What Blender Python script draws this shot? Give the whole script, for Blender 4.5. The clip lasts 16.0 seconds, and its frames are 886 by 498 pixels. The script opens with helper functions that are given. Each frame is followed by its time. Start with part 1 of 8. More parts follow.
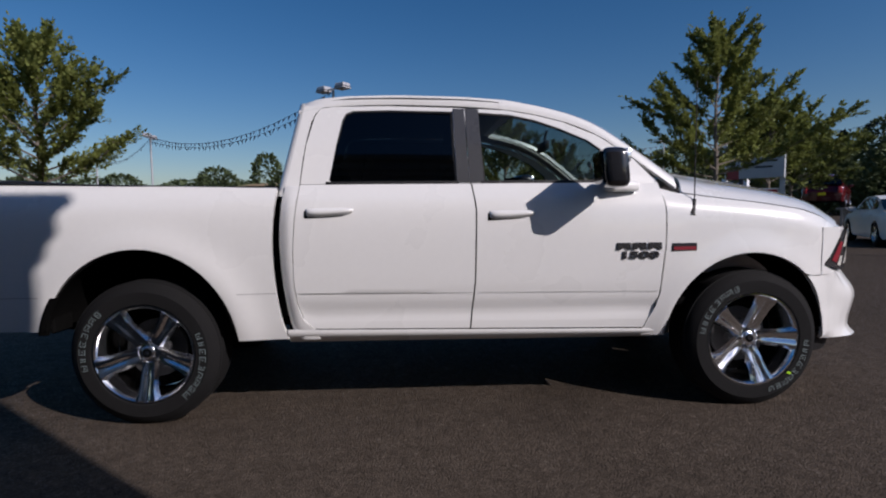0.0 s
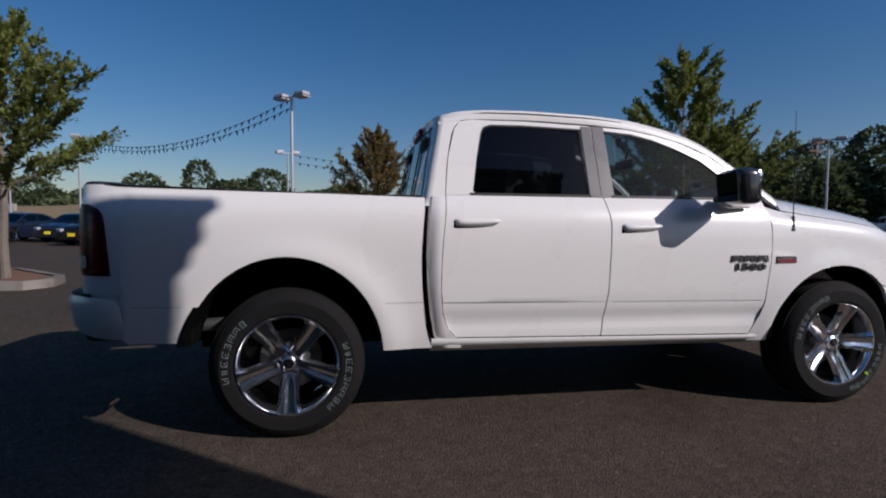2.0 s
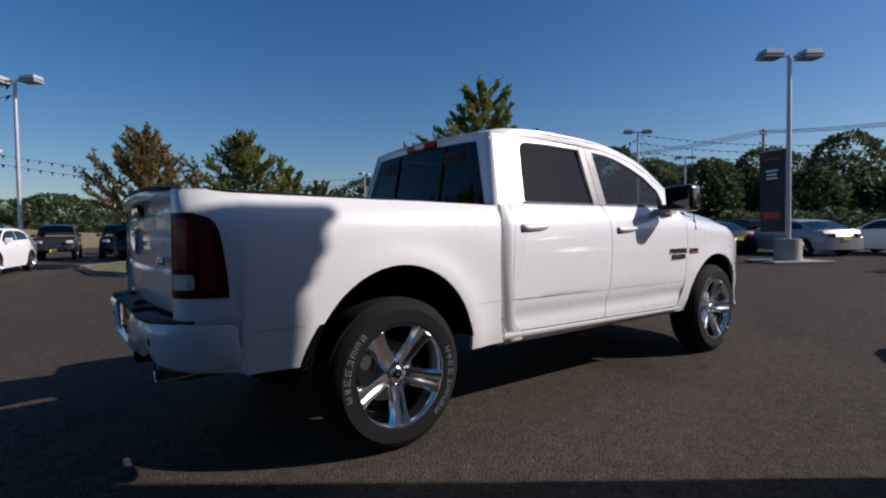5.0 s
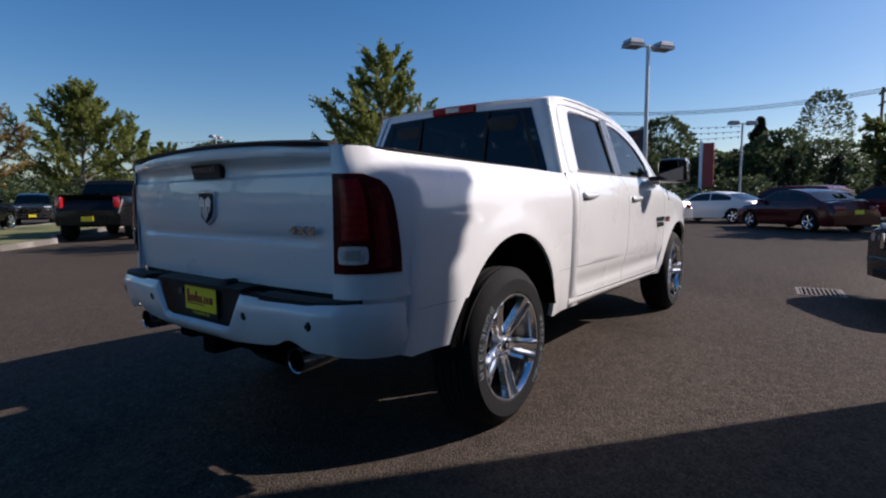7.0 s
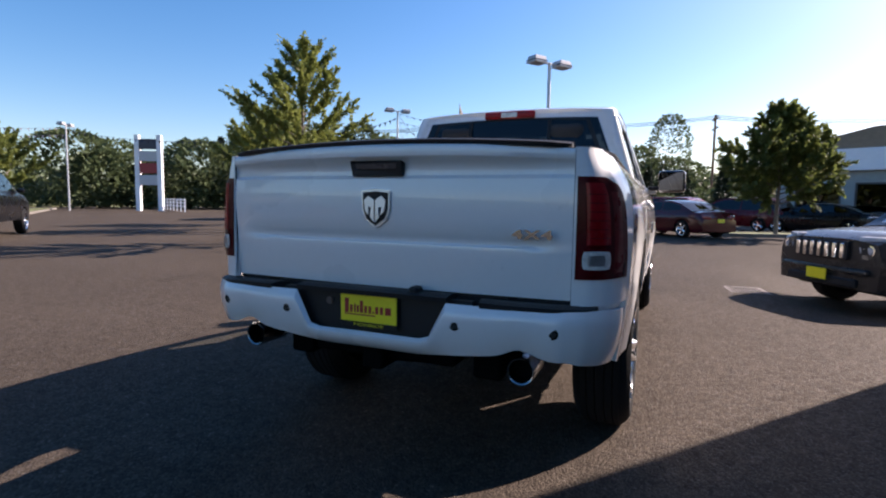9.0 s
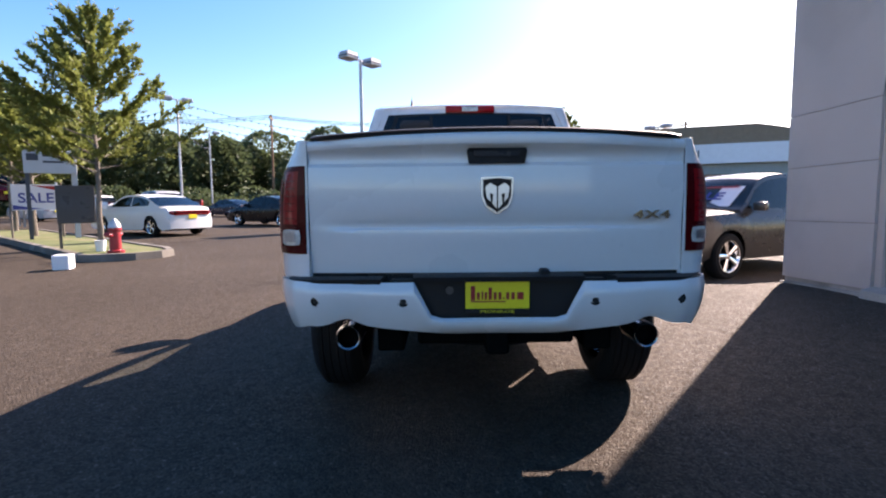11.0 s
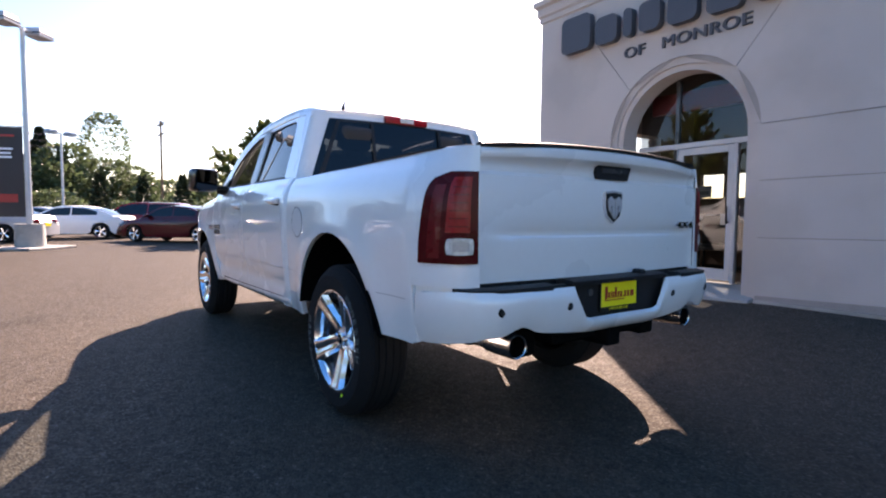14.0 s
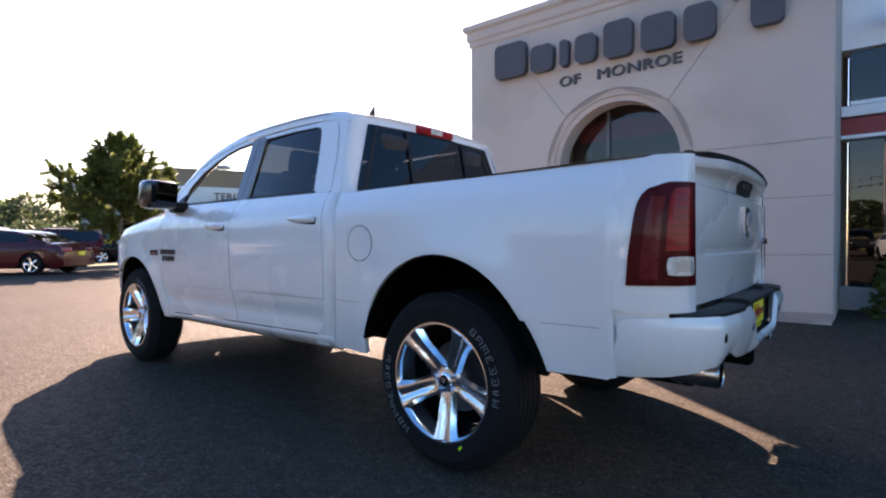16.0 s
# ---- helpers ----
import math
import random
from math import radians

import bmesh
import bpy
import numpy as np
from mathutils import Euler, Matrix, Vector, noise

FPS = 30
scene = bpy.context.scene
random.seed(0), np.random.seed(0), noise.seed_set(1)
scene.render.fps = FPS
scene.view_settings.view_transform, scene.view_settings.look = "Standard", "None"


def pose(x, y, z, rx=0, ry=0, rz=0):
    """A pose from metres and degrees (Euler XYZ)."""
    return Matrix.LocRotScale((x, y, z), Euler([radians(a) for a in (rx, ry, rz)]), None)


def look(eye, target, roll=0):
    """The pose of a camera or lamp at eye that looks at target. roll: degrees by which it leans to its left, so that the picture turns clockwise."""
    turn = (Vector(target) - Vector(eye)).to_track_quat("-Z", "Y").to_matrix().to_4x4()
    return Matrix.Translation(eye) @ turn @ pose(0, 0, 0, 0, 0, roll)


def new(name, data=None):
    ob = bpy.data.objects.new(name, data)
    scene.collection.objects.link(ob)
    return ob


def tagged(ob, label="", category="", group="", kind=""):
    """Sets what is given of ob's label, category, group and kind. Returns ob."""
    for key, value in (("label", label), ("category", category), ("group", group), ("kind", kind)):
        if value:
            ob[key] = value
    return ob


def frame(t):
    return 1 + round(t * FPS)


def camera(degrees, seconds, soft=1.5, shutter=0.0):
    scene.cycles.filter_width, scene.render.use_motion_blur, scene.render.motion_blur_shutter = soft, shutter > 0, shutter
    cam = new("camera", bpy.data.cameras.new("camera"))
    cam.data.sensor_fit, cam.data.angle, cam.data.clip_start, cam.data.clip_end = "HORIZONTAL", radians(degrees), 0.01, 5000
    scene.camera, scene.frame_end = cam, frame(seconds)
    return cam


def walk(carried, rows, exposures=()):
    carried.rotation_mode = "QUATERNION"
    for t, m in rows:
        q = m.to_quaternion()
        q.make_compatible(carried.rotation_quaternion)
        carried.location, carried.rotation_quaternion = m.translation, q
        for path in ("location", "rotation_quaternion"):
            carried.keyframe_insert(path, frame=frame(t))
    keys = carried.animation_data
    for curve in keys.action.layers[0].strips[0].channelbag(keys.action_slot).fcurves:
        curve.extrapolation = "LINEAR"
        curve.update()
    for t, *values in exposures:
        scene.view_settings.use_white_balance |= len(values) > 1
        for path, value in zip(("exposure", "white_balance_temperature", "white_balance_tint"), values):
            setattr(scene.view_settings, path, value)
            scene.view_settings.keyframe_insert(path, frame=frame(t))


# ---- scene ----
cam = camera(81.0, 16.0, soft=2.1)
PATH = [
    (0, (1.532, -3.934, 1.222), (1.644, -1.943, 1.066), -0.6),
    (0.5, (1.24, -3.931, 1.227), (1.431, -1.945, 1.098), 0.9),
    (1, (0.915, -3.984, 1.239), (1.191, -2.006, 1.123), -0.8),
    (1.5, (0.624, -3.938, 1.213), (0.945, -1.968, 1.088), -0.5),
    (2, (0.318, -3.875, 1.211), (0.682, -1.911, 1.105), 0.5),
    (2.5, (-0.009, -3.886, 1.216), (0.578, -1.98, 1.07), -0.1),
    (3, (-0.289, -3.818, 1.198), (0.423, -1.953, 1.079), 0.4),
    (3.5, (-0.596, -3.7, 1.208), (0.243, -1.889, 1.082), 0.3),
    (4, (-0.957, -3.635, 1.213), (0.012, -1.891, 1.081), -1.0),
    (4.2, (-1.071, -3.589, 1.204), (-0.057, -1.869, 1.09), -0.8),
    (6.3, (-2.08, -2.656, 1.184), (-0.592, -1.326, 1.049), -1.5),
    (6.5, (-2.149, -2.541, 1.188), (-0.636, -1.244, 1.022), -1.1),
    (7, (-2.362, -2.269, 1.187), (-0.764, -1.082, 0.998), -0.4),
    (7.5, (-2.575, -1.983, 1.202), (-0.911, -0.892, 0.996), -0.6),
    (8, (-2.71, -1.66, 1.183), (-0.966, -0.703, 0.977), -1.0),
    (8.2, (-2.779, -1.551, 1.198), (-1.023, -0.613, 0.999), -0.9),
    (10.3, (-3.211, -0.223, 1.143), (-1.233, 0.02, 0.97), -0.3),
    (10.5, (-3.259, -0.08, 1.146), (-1.273, 0.07, 0.961), -1.5),
    (11, (-3.261, 0.236, 1.132), (-1.269, 0.227, 0.95), -0.5),
    (11.5, (-3.199, 0.568, 1.129), (-1.219, 0.353, 0.939), -0.3),
    (12, (-3.184, 0.916, 1.11), (-1.252, 0.426, 0.949), -0.6),
    (12.5, (-3.124, 1.202, 1.097), (-1.255, 0.515, 0.916), -0.0),
    (13, (-2.987, 1.492, 1.104), (-1.207, 0.595, 0.941), -0.4),
    (13.5, (-2.853, 1.799, 1.098), (-1.154, 0.753, 0.97), 1.1),
    (14, (-2.683, 2.111, 1.102), (-1.049, 0.963, 0.98), 0.5),
    (14.5, (-2.412, 2.343, 1.086), (-0.863, 1.084, 0.959), 0.2),
    (15, (-2.151, 2.526, 1.077), (-0.693, 1.166, 0.924), 1.2),
    (15.5, (-1.876, 2.731, 1.091), (-0.547, 1.243, 0.945), -0.9),
    (16, (-1.549, 2.824, 1.075), (-0.281, 1.277, 1.045), -0.1),
]
EXPOSURES = [(0.0, 0.13, 6350, 20), (2.5, 0.10, 6350, 20), (4.2, 0.37, 6400, 20), (6.3, 0.58, 6400, 19), (8.2, 1.36, 6950, 23), (10.3, 2.17, 7250, 26), (12.0, 2.38, 7500, 27), (13.0, 2.60, 7700, 29), (16.0, 2.72, 8350, 30)]
walk(cam, [(t, look(eye, target, roll)) for t, eye, target, roll in PATH], EXPOSURES)

# ---- sky and sun ----
SUN_TO = Vector((0.661, -0.531, 0.530)).normalized()
SUN_EL = math.asin(SUN_TO.z)
world = bpy.data.worlds.new("clear_sky")
scene.world = world
world.use_nodes = True
wn = world.node_tree.nodes
sky = wn.new("ShaderNodeTexSky")
sky.sky_type, sky.sun_disc = "NISHITA", False
sky.sun_elevation, sky.sun_rotation = SUN_EL, math.atan2(SUN_TO.x, SUN_TO.y)
sky.air_density, sky.dust_density, sky.ozone_density = 1.0, 0.7, 3.0
deep = wn.new("ShaderNodeHueSaturation")
deep.inputs["Saturation"].default_value = 1.34
world.node_tree.links.new(sky.outputs[0], deep.inputs["Color"])
world.node_tree.links.new(deep.outputs[0], wn["Background"].inputs[0])
wn["Background"].inputs[1].default_value = 0.062
sun = new("sun", bpy.data.lights.new("sun", "SUN"))
sun.data.energy, sun.data.angle, sun.data.color = 3.75, radians(0.5), (1.0, 0.95, 0.88)
sun.matrix_world = look(SUN_TO * 50, (0, 0, 0))


# ---- building blocks ----
def link(name, bm, material, parent=None, label="", smooth=35, m=None):
    """One mesh object out of a bmesh."""
    me = bpy.data.meshes.new(name)
    bmesh.ops.recalc_face_normals(bm, faces=bm.faces)
    bm.to_mesh(me)
    bm.free()
    me.materials.append(material)
    if smooth:
        me.shade_smooth()
        me.set_sharp_from_angle(angle=radians(smooth))
    ob = new(name, me)
    if m is not None:
        ob.matrix_basis = m
    if parent is not None:
        ob.parent = parent
    if label:
        ob["label"] = label
    return ob


def part(name, bm, material, parent, label="", smooth=35, m=None):
    return link(name, bm, material, parent, label, smooth, m)


def thing(name, label, category, m=None, group="", kind=""):
    ob = new(name)
    if m is not None:
        ob.matrix_basis = m
    return tagged(ob, label, category, group, kind)


def box(x0, x1, y0, y1, z0, z1, bevel=0.0, bm=None, seg=1):
    bm = bm or bmesh.new()
    made = bmesh.ops.create_cube(bm, size=1.0, matrix=Matrix.LocRotScale(((x0 + x1) / 2, (y0 + y1) / 2, (z0 + z1) / 2), None, (x1 - x0, y1 - y0, z1 - z0)))
    if bevel:
        edges = list({e for v in made["verts"] for e in v.link_edges})
        bmesh.ops.bevel(bm, geom=edges, offset=bevel, segments=seg, affect="EDGES", profile=0.5)
    return bm


def tube(p, q, r0, r1=None, n=12, bm=None, caps=True):
    bm = bm or bmesh.new()
    p, q = Vector(p), Vector(q)
    turn = (q - p).to_track_quat("Z", "Y").to_matrix().to_4x4()
    bmesh.ops.create_cone(bm, cap_ends=caps, segments=n, radius1=r0, radius2=r0 if r1 is None else r1, depth=(q - p).length, matrix=Matrix.Translation((p + q) / 2) @ turn)
    return bm


def cable(pts, r, bm=None, n=4):
    """A continuous thin cable through points."""
    bm = bm or bmesh.new()
    rows = []
    for k, p in enumerate(pts):
        d = (pts[min(k + 1, len(pts) - 1)] - pts[max(k - 1, 0)]).normalized()
        a = d.cross(Vector((0, 0, 1))).normalized()
        b = d.cross(a)
        rows.append([bm.verts.new(p + r * (math.cos(2 * math.pi * j / n) * a + math.sin(2 * math.pi * j / n) * b)) for j in range(n)])
    for a, b in zip(rows, rows[1:]):
        for j in range(n):
            bm.faces.new((a[j], a[(j + 1) % n], b[(j + 1) % n], b[j]))
    return bm


def grid(f, nu, nv, bm=None, us=None, vs=None):
    """A sheet f(u, v), u and v from 0 to 1."""
    bm = bm or bmesh.new()
    us = us or [i / nu for i in range(nu + 1)]
    vs = vs or [j / nv for j in range(nv + 1)]
    rows = [[bm.verts.new(f(u, v)) for v in vs] for u in us]
    for a, b in zip(rows, rows[1:]):
        for j in range(len(vs) - 1):
            quad = [a[j], b[j], b[j + 1], a[j + 1]]
            if (quad[0].co - quad[1].co).length < 1e-7:
                quad = [quad[0], quad[2], quad[3]]
            elif (quad[2].co - quad[3].co).length < 1e-7:
                quad = quad[:3]
            bm.faces.new(quad)
    return bm


def thicken(bm, depth, out=0):
    """Gives a sheet a thickness; a positive depth goes against its normals, or away from out, the side (-1, 1) of y that it faces."""
    bmesh.ops.recalc_face_normals(bm, faces=bm.faces)
    if out * sum(f.normal.y * f.calc_area() for f in bm.faces) < 0:
        bmesh.ops.reverse_faces(bm, faces=bm.faces)
    bmesh.ops.solidify(bm, geom=bm.faces[:], thickness=depth)
    return bm


def ring(outer, inner, f, n=4, bm=None):
    """The band between two closed outlines of equally many points, each taken through f."""
    bm = bm or bmesh.new()

    def dense(pts):
        out = []
        for a, b in zip(pts, pts[1:] + pts[:1]):
            out += [tuple(a[k] + (b[k] - a[k]) * i / n for k in range(2)) for i in range(n)]
        return out

    o = [bm.verts.new(f(*p)) for p in dense(outer)]
    i = [bm.verts.new(f(*p)) for p in dense(inner)]
    for k in range(len(o)):
        j = (k + 1) % len(o)
        bm.faces.new((o[k], o[j], i[j], i[k]))
    return bm


def lathe(profile, n=32, bm=None, axis="y"):
    """Turns a profile of (radius, along) round the axis."""
    bm = bm or bmesh.new()
    rows = []
    for k in range(n):
        a = 2 * math.pi * k / n
        c, s = math.cos(a), math.sin(a)
        rows.append([bm.verts.new((r * c, h, r * s) if axis == "y" else (r * c, r * s, h)) for r, h in profile])
    for k in range(n):
        a, b = rows[k], rows[(k + 1) % n]
        for j in range(len(profile) - 1):
            bm.faces.new((a[j], b[j], b[j + 1], a[j + 1]))
    bmesh.ops.remove_doubles(bm, verts=bm.verts, dist=1e-6)
    return bm


def table(pairs):
    """A smooth function through pairs."""
    xs, ys = zip(*pairs)

    def f(x):
        return float(np.interp(x, xs, ys))

    return f


def soft_table(pairs):
    """A table with rounded corners."""
    f = table(pairs)
    w = (pairs[-1][0] - pairs[0][0]) / len(pairs) * 0.35
    return lambda x: (f(x - w) + 2 * f(x - w / 2) + 2 * f(x) + 2 * f(x + w / 2) + f(x + w)) / 8


def prism(outline, y0, y1, f=None, bm=None):
    """A flat outline of (x, z) given depth from y0 to y1."""
    bm = bm or bmesh.new()
    f = f or (lambda x, y, z: (x, y, z))
    a = [bm.verts.new(f(x, y0, z)) for x, z in outline]
    b = [bm.verts.new(f(x, y1, z)) for x, z in outline]
    bm.faces.new(a)
    bm.faces.new(b[::-1])
    for k in range(len(a)):
        j = (k + 1) % len(a)
        bm.faces.new((a[k], b[k], b[j], a[j]))
    return bm


def text_mesh(words, size, depth, material, name, parent=None, m=None, spread=1.0, bold=0.0, label=""):
    cu = bpy.data.curves.new(name, "FONT")
    cu.body, cu.size, cu.extrude, cu.align_x, cu.align_y = words, size, depth, "CENTER", "CENTER"
    cu.space_character, cu.offset = spread, bold
    tmp = bpy.data.objects.new("tmp", cu)
    me = bpy.data.meshes.new_from_object(tmp)
    bpy.data.objects.remove(tmp)
    me.name = name
    me.materials.clear()
    me.materials.append(material)
    ob = new(name, me)
    if m is not None:
        ob.matrix_basis = m
    if parent is not None:
        ob.parent = parent
    if label:
        ob["label"] = label
    return ob


# ---- materials ----
def material(name, color, rough=0.5, metal=0.0, var=0.12, scale=4.0, fine=60.0, bump=0.0, coat=0.0, rough_var=0.1, island=0.0, obj=0.0, second=None, second_scale=1.2, second_cut=(0.5, 0.62), spec=0.5):
    """A surface with a base colour, variation at two scales, relief and gloss."""
    m = bpy.data.materials.new(name)
    m.use_nodes = True
    t = m.node_tree
    n, l = t.nodes, t.links
    p = n["Principled BSDF"]
    co = n.new("ShaderNodeTexCoord")
    big, small = n.new("ShaderNodeTexNoise"), n.new("ShaderNodeTexNoise")
    big.inputs["Scale"].default_value, big.inputs["Detail"].default_value = scale, 5
    small.inputs["Scale"].default_value, small.inputs["Detail"].default_value = fine, 3
    for k in (big, small):
        l.new(co.outputs["Object"], k.inputs["Vector"])
    add = n.new("ShaderNodeMath")
    add.operation = "ADD"
    l.new(big.outputs[0], add.inputs[0])
    l.new(small.outputs[0], add.inputs[1])
    last = add.outputs[0]
    for amount, source in ((island, "island"), (obj, "obj")):
        if amount:
            r = n.new("ShaderNodeNewGeometry" if source == "island" else "ShaderNodeObjectInfo")
            mul = n.new("ShaderNodeMath")
            mul.operation = "MULTIPLY_ADD"
            l.new(r.outputs["Random Per Island" if source == "island" else "Random"], mul.inputs[0])
            mul.inputs[1].default_value = amount
            l.new(last, mul.inputs[2])
            last = mul.outputs[0]
    ramp = n.new("ShaderNodeMapRange")
    ramp.inputs["From Min"].default_value, ramp.inputs["From Max"].default_value = 0.55, 1.45 + island + obj
    ramp.inputs["To Min"].default_value, ramp.inputs["To Max"].default_value = 1 - var, 1 + var
    l.new(last, ramp.inputs["Value"])
    mix = n.new("ShaderNodeVectorMath")
    mix.operation = "SCALE"
    mix.inputs[0].default_value = color[:3]
    l.new(ramp.outputs[0], mix.inputs["Scale"])
    out = mix.outputs[0]
    if second:
        patch = n.new("ShaderNodeTexNoise")
        patch.inputs["Scale"].default_value, patch.inputs["Detail"].default_value = second_scale, 6
        l.new(co.outputs["Object"], patch.inputs["Vector"])
        cut = n.new("ShaderNodeMapRange")
        cut.inputs["From Min"].default_value, cut.inputs["From Max"].default_value = second_cut
        l.new(patch.outputs[0], cut.inputs["Value"])
        two = n.new("ShaderNodeMix")
        two.data_type = "RGBA"
        l.new(cut.outputs[0], two.inputs[0])
        l.new(out, two.inputs[6])
        two.inputs[7].default_value = (*second[:3], 1)
        out = two.outputs[2]
    l.new(out, p.inputs["Base Color"])
    rr = n.new("ShaderNodeMapRange")
    rr.inputs["From Min"].default_value, rr.inputs["From Max"].default_value = 0.3, 0.7
    rr.inputs["To Min"].default_value, rr.inputs["To Max"].default_value = max(rough - rough_var / 2, 0.0), min(rough + rough_var / 2, 1.0)
    l.new(big.outputs[0], rr.inputs["Value"])
    l.new(rr.outputs[0], p.inputs["Roughness"])
    p.inputs["Metallic"].default_value = metal
    p.inputs["Specular IOR Level"].default_value = spec
    p.inputs["Coat Weight"].default_value, p.inputs["Coat Roughness"].default_value = coat, 0.03
    if bump:
        b = n.new("ShaderNodeBump")
        b.inputs["Strength"].default_value, b.inputs["Distance"].default_value = min(bump, 1.0), 0.01 * max(bump, 1.0)
        l.new(small.outputs[0], b.inputs["Height"])
        l.new(b.outputs[0], p.inputs["Normal"])
    return m


def glass(name, color, rough=0.0, base=0.05):
    """Thin tinted glass: a clear tint under a gloss that grows towards grazing angles."""
    m = bpy.data.materials.new(name)
    m.use_nodes = True
    t = m.node_tree
    n, l = t.nodes, t.links
    n.remove(n["Principled BSDF"])
    clear, gloss, mix, lw = n.new("ShaderNodeBsdfTransparent"), n.new("ShaderNodeBsdfGlossy"), n.new("ShaderNodeMixShader"), n.new("ShaderNodeLayerWeight")
    clear.inputs[0].default_value = (*color, 1)
    gloss.inputs["Color"].default_value, gloss.inputs["Roughness"].default_value = (0.95, 0.95, 0.95, 1), rough
    power, scale = n.new("ShaderNodeMath"), n.new("ShaderNodeMath")
    power.operation, scale.operation = "POWER", "MULTIPLY_ADD"
    power.inputs[1].default_value, scale.inputs[1].default_value, scale.inputs[2].default_value = 5.0, 0.92, base
    l.new(lw.outputs["Facing"], power.inputs[0])
    l.new(power.outputs[0], scale.inputs[0])
    l.new(scale.outputs[0], mix.inputs[0])
    l.new(clear.outputs[0], mix.inputs[1])
    l.new(gloss.outputs[0], mix.inputs[2])
    l.new(mix.outputs[0], n["Material Output"].inputs[0])
    return m


def asphalt_material():
    m = material("asphalt", (0.0635, 0.0507, 0.0402), rough=0.88, var=0.28, scale=0.35, fine=140.0, bump=0.10, rough_var=0.1, spec=0.05)
    t = m.node_tree
    n, l = t.nodes, t.links
    p = n["Principled BSDF"]
    base = p.inputs["Base Color"].links[0].from_socket
    co = n.new("ShaderNodeTexCoord")
    # pale stones in the binder
    v = n.new("ShaderNodeTexVoronoi")
    v.inputs["Scale"].default_value = 36.0
    l.new(co.outputs["Object"], v.inputs["Vector"])
    pick = n.new("ShaderNodeMath")
    pick.operation = "GREATER_THAN"
    pick.inputs[1].default_value = 0.80
    l.new(v.outputs["Color"], pick.inputs[0])
    near = n.new("ShaderNodeMath")
    near.operation = "LESS_THAN"
    near.inputs[1].default_value = 0.33
    l.new(v.outputs["Distance"], near.inputs[0])
    both = n.new("ShaderNodeMath")
    both.operation = "MULTIPLY"
    l.new(pick.outputs[0], both.inputs[0])
    l.new(near.outputs[0], both.inputs[1])
    a = n.new("ShaderNodeMix")
    a.data_type = "RGBA"
    l.new(both.outputs[0], a.inputs[0])
    l.new(base, a.inputs[6])
    a.inputs[7].default_value = (0.112, 0.095, 0.079, 1)
    # old oil stains and pale worn lanes
    s = n.new("ShaderNodeTexNoise")
    s.inputs["Scale"].default_value, s.inputs["Detail"].default_value = 0.55, 7
    l.new(co.outputs["Object"], s.inputs["Vector"])
    cut = n.new("ShaderNodeMapRange")
    cut.inputs["From Min"].default_value, cut.inputs["From Max"].default_value = 0.58, 0.75
    cut.inputs["To Max"].default_value = 0.55
    l.new(s.outputs[0], cut.inputs["Value"])
    b = n.new("ShaderNodeMix")
    b.data_type = "RGBA"
    l.new(cut.outputs[0], b.inputs[0])
    l.new(a.outputs[2], b.inputs[6])
    b.inputs[7].default_value = (0.026, 0.0205, 0.016, 1)
    w = n.new("ShaderNodeTexNoise")
    w.inputs["Scale"].default_value, w.inputs["Detail"].default_value = 0.13, 4
    l.new(co.outputs["Object"], w.inputs["Vector"])
    cw = n.new("ShaderNodeMapRange")
    cw.inputs["From Min"].default_value, cw.inputs["From Max"].default_value, cw.inputs["To Max"].default_value = 0.5, 0.7, 0.6
    l.new(w.outputs[0], cw.inputs["Value"])
    c = n.new("ShaderNodeMix")
    c.data_type = "RGBA"
    l.new(cw.outputs[0], c.inputs[0])
    l.new(b.outputs[2], c.inputs[6])
    c.inputs[7].default_value = (0.070, 0.056, 0.044, 1)
    # coarse grain: dark and light aggregate in patches
    g = n.new("ShaderNodeTexNoise")
    g.inputs["Scale"].default_value, g.inputs["Detail"].default_value, g.inputs["Roughness"].default_value = 9.0, 8, 0.85
    l.new(co.outputs["Object"], g.inputs["Vector"])
    gm = n.new("ShaderNodeMapRange")
    gm.inputs["From Min"].default_value, gm.inputs["From Max"].default_value = 0.32, 0.68
    gm.inputs["To Min"].default_value, gm.inputs["To Max"].default_value = 0.62, 1.40
    l.new(g.outputs[0], gm.inputs["Value"])
    gs = n.new("ShaderNodeVectorMath")
    gs.operation = "SCALE"
    l.new(c.outputs[2], gs.inputs[0])
    l.new(gm.outputs[0], gs.inputs["Scale"])
    # rounded grains of stone: each its own tone, some polished by tyres
    v2 = n.new("ShaderNodeTexVoronoi")
    v2.inputs["Scale"].default_value = 95.0
    l.new(co.outputs["Object"], v2.inputs["Vector"])
    tone = n.new("ShaderNodeSeparateColor")
    l.new(v2.outputs["Color"], tone.inputs[0])
    tm = n.new("ShaderNodeMapRange")
    tm.inputs["To Min"].default_value, tm.inputs["To Max"].default_value = 0.70, 1.32
    l.new(tone.outputs[0], tm.inputs["Value"])
    gt = n.new("ShaderNodeVectorMath")
    gt.operation = "SCALE"
    l.new(gs.outputs[0], gt.inputs[0])
    l.new(tm.outputs[0], gt.inputs["Scale"])
    l.new(gt.outputs[0], p.inputs["Base Color"])
    polish = n.new("ShaderNodeMapRange")
    polish.inputs["From Min"].default_value, polish.inputs["From Max"].default_value = 0.60, 0.85
    polish.inputs["To Min"].default_value, polish.inputs["To Max"].default_value = 0.88, 0.45
    l.new(tone.outputs[1], polish.inputs["Value"])
    l.new(polish.outputs[0], p.inputs["Roughness"])
    relief = n.new("ShaderNodeBump")
    relief.inputs["Strength"].default_value, relief.inputs["Distance"].default_value = 0.6, 0.012
    l.new(g.outputs[0], relief.inputs["Height"])
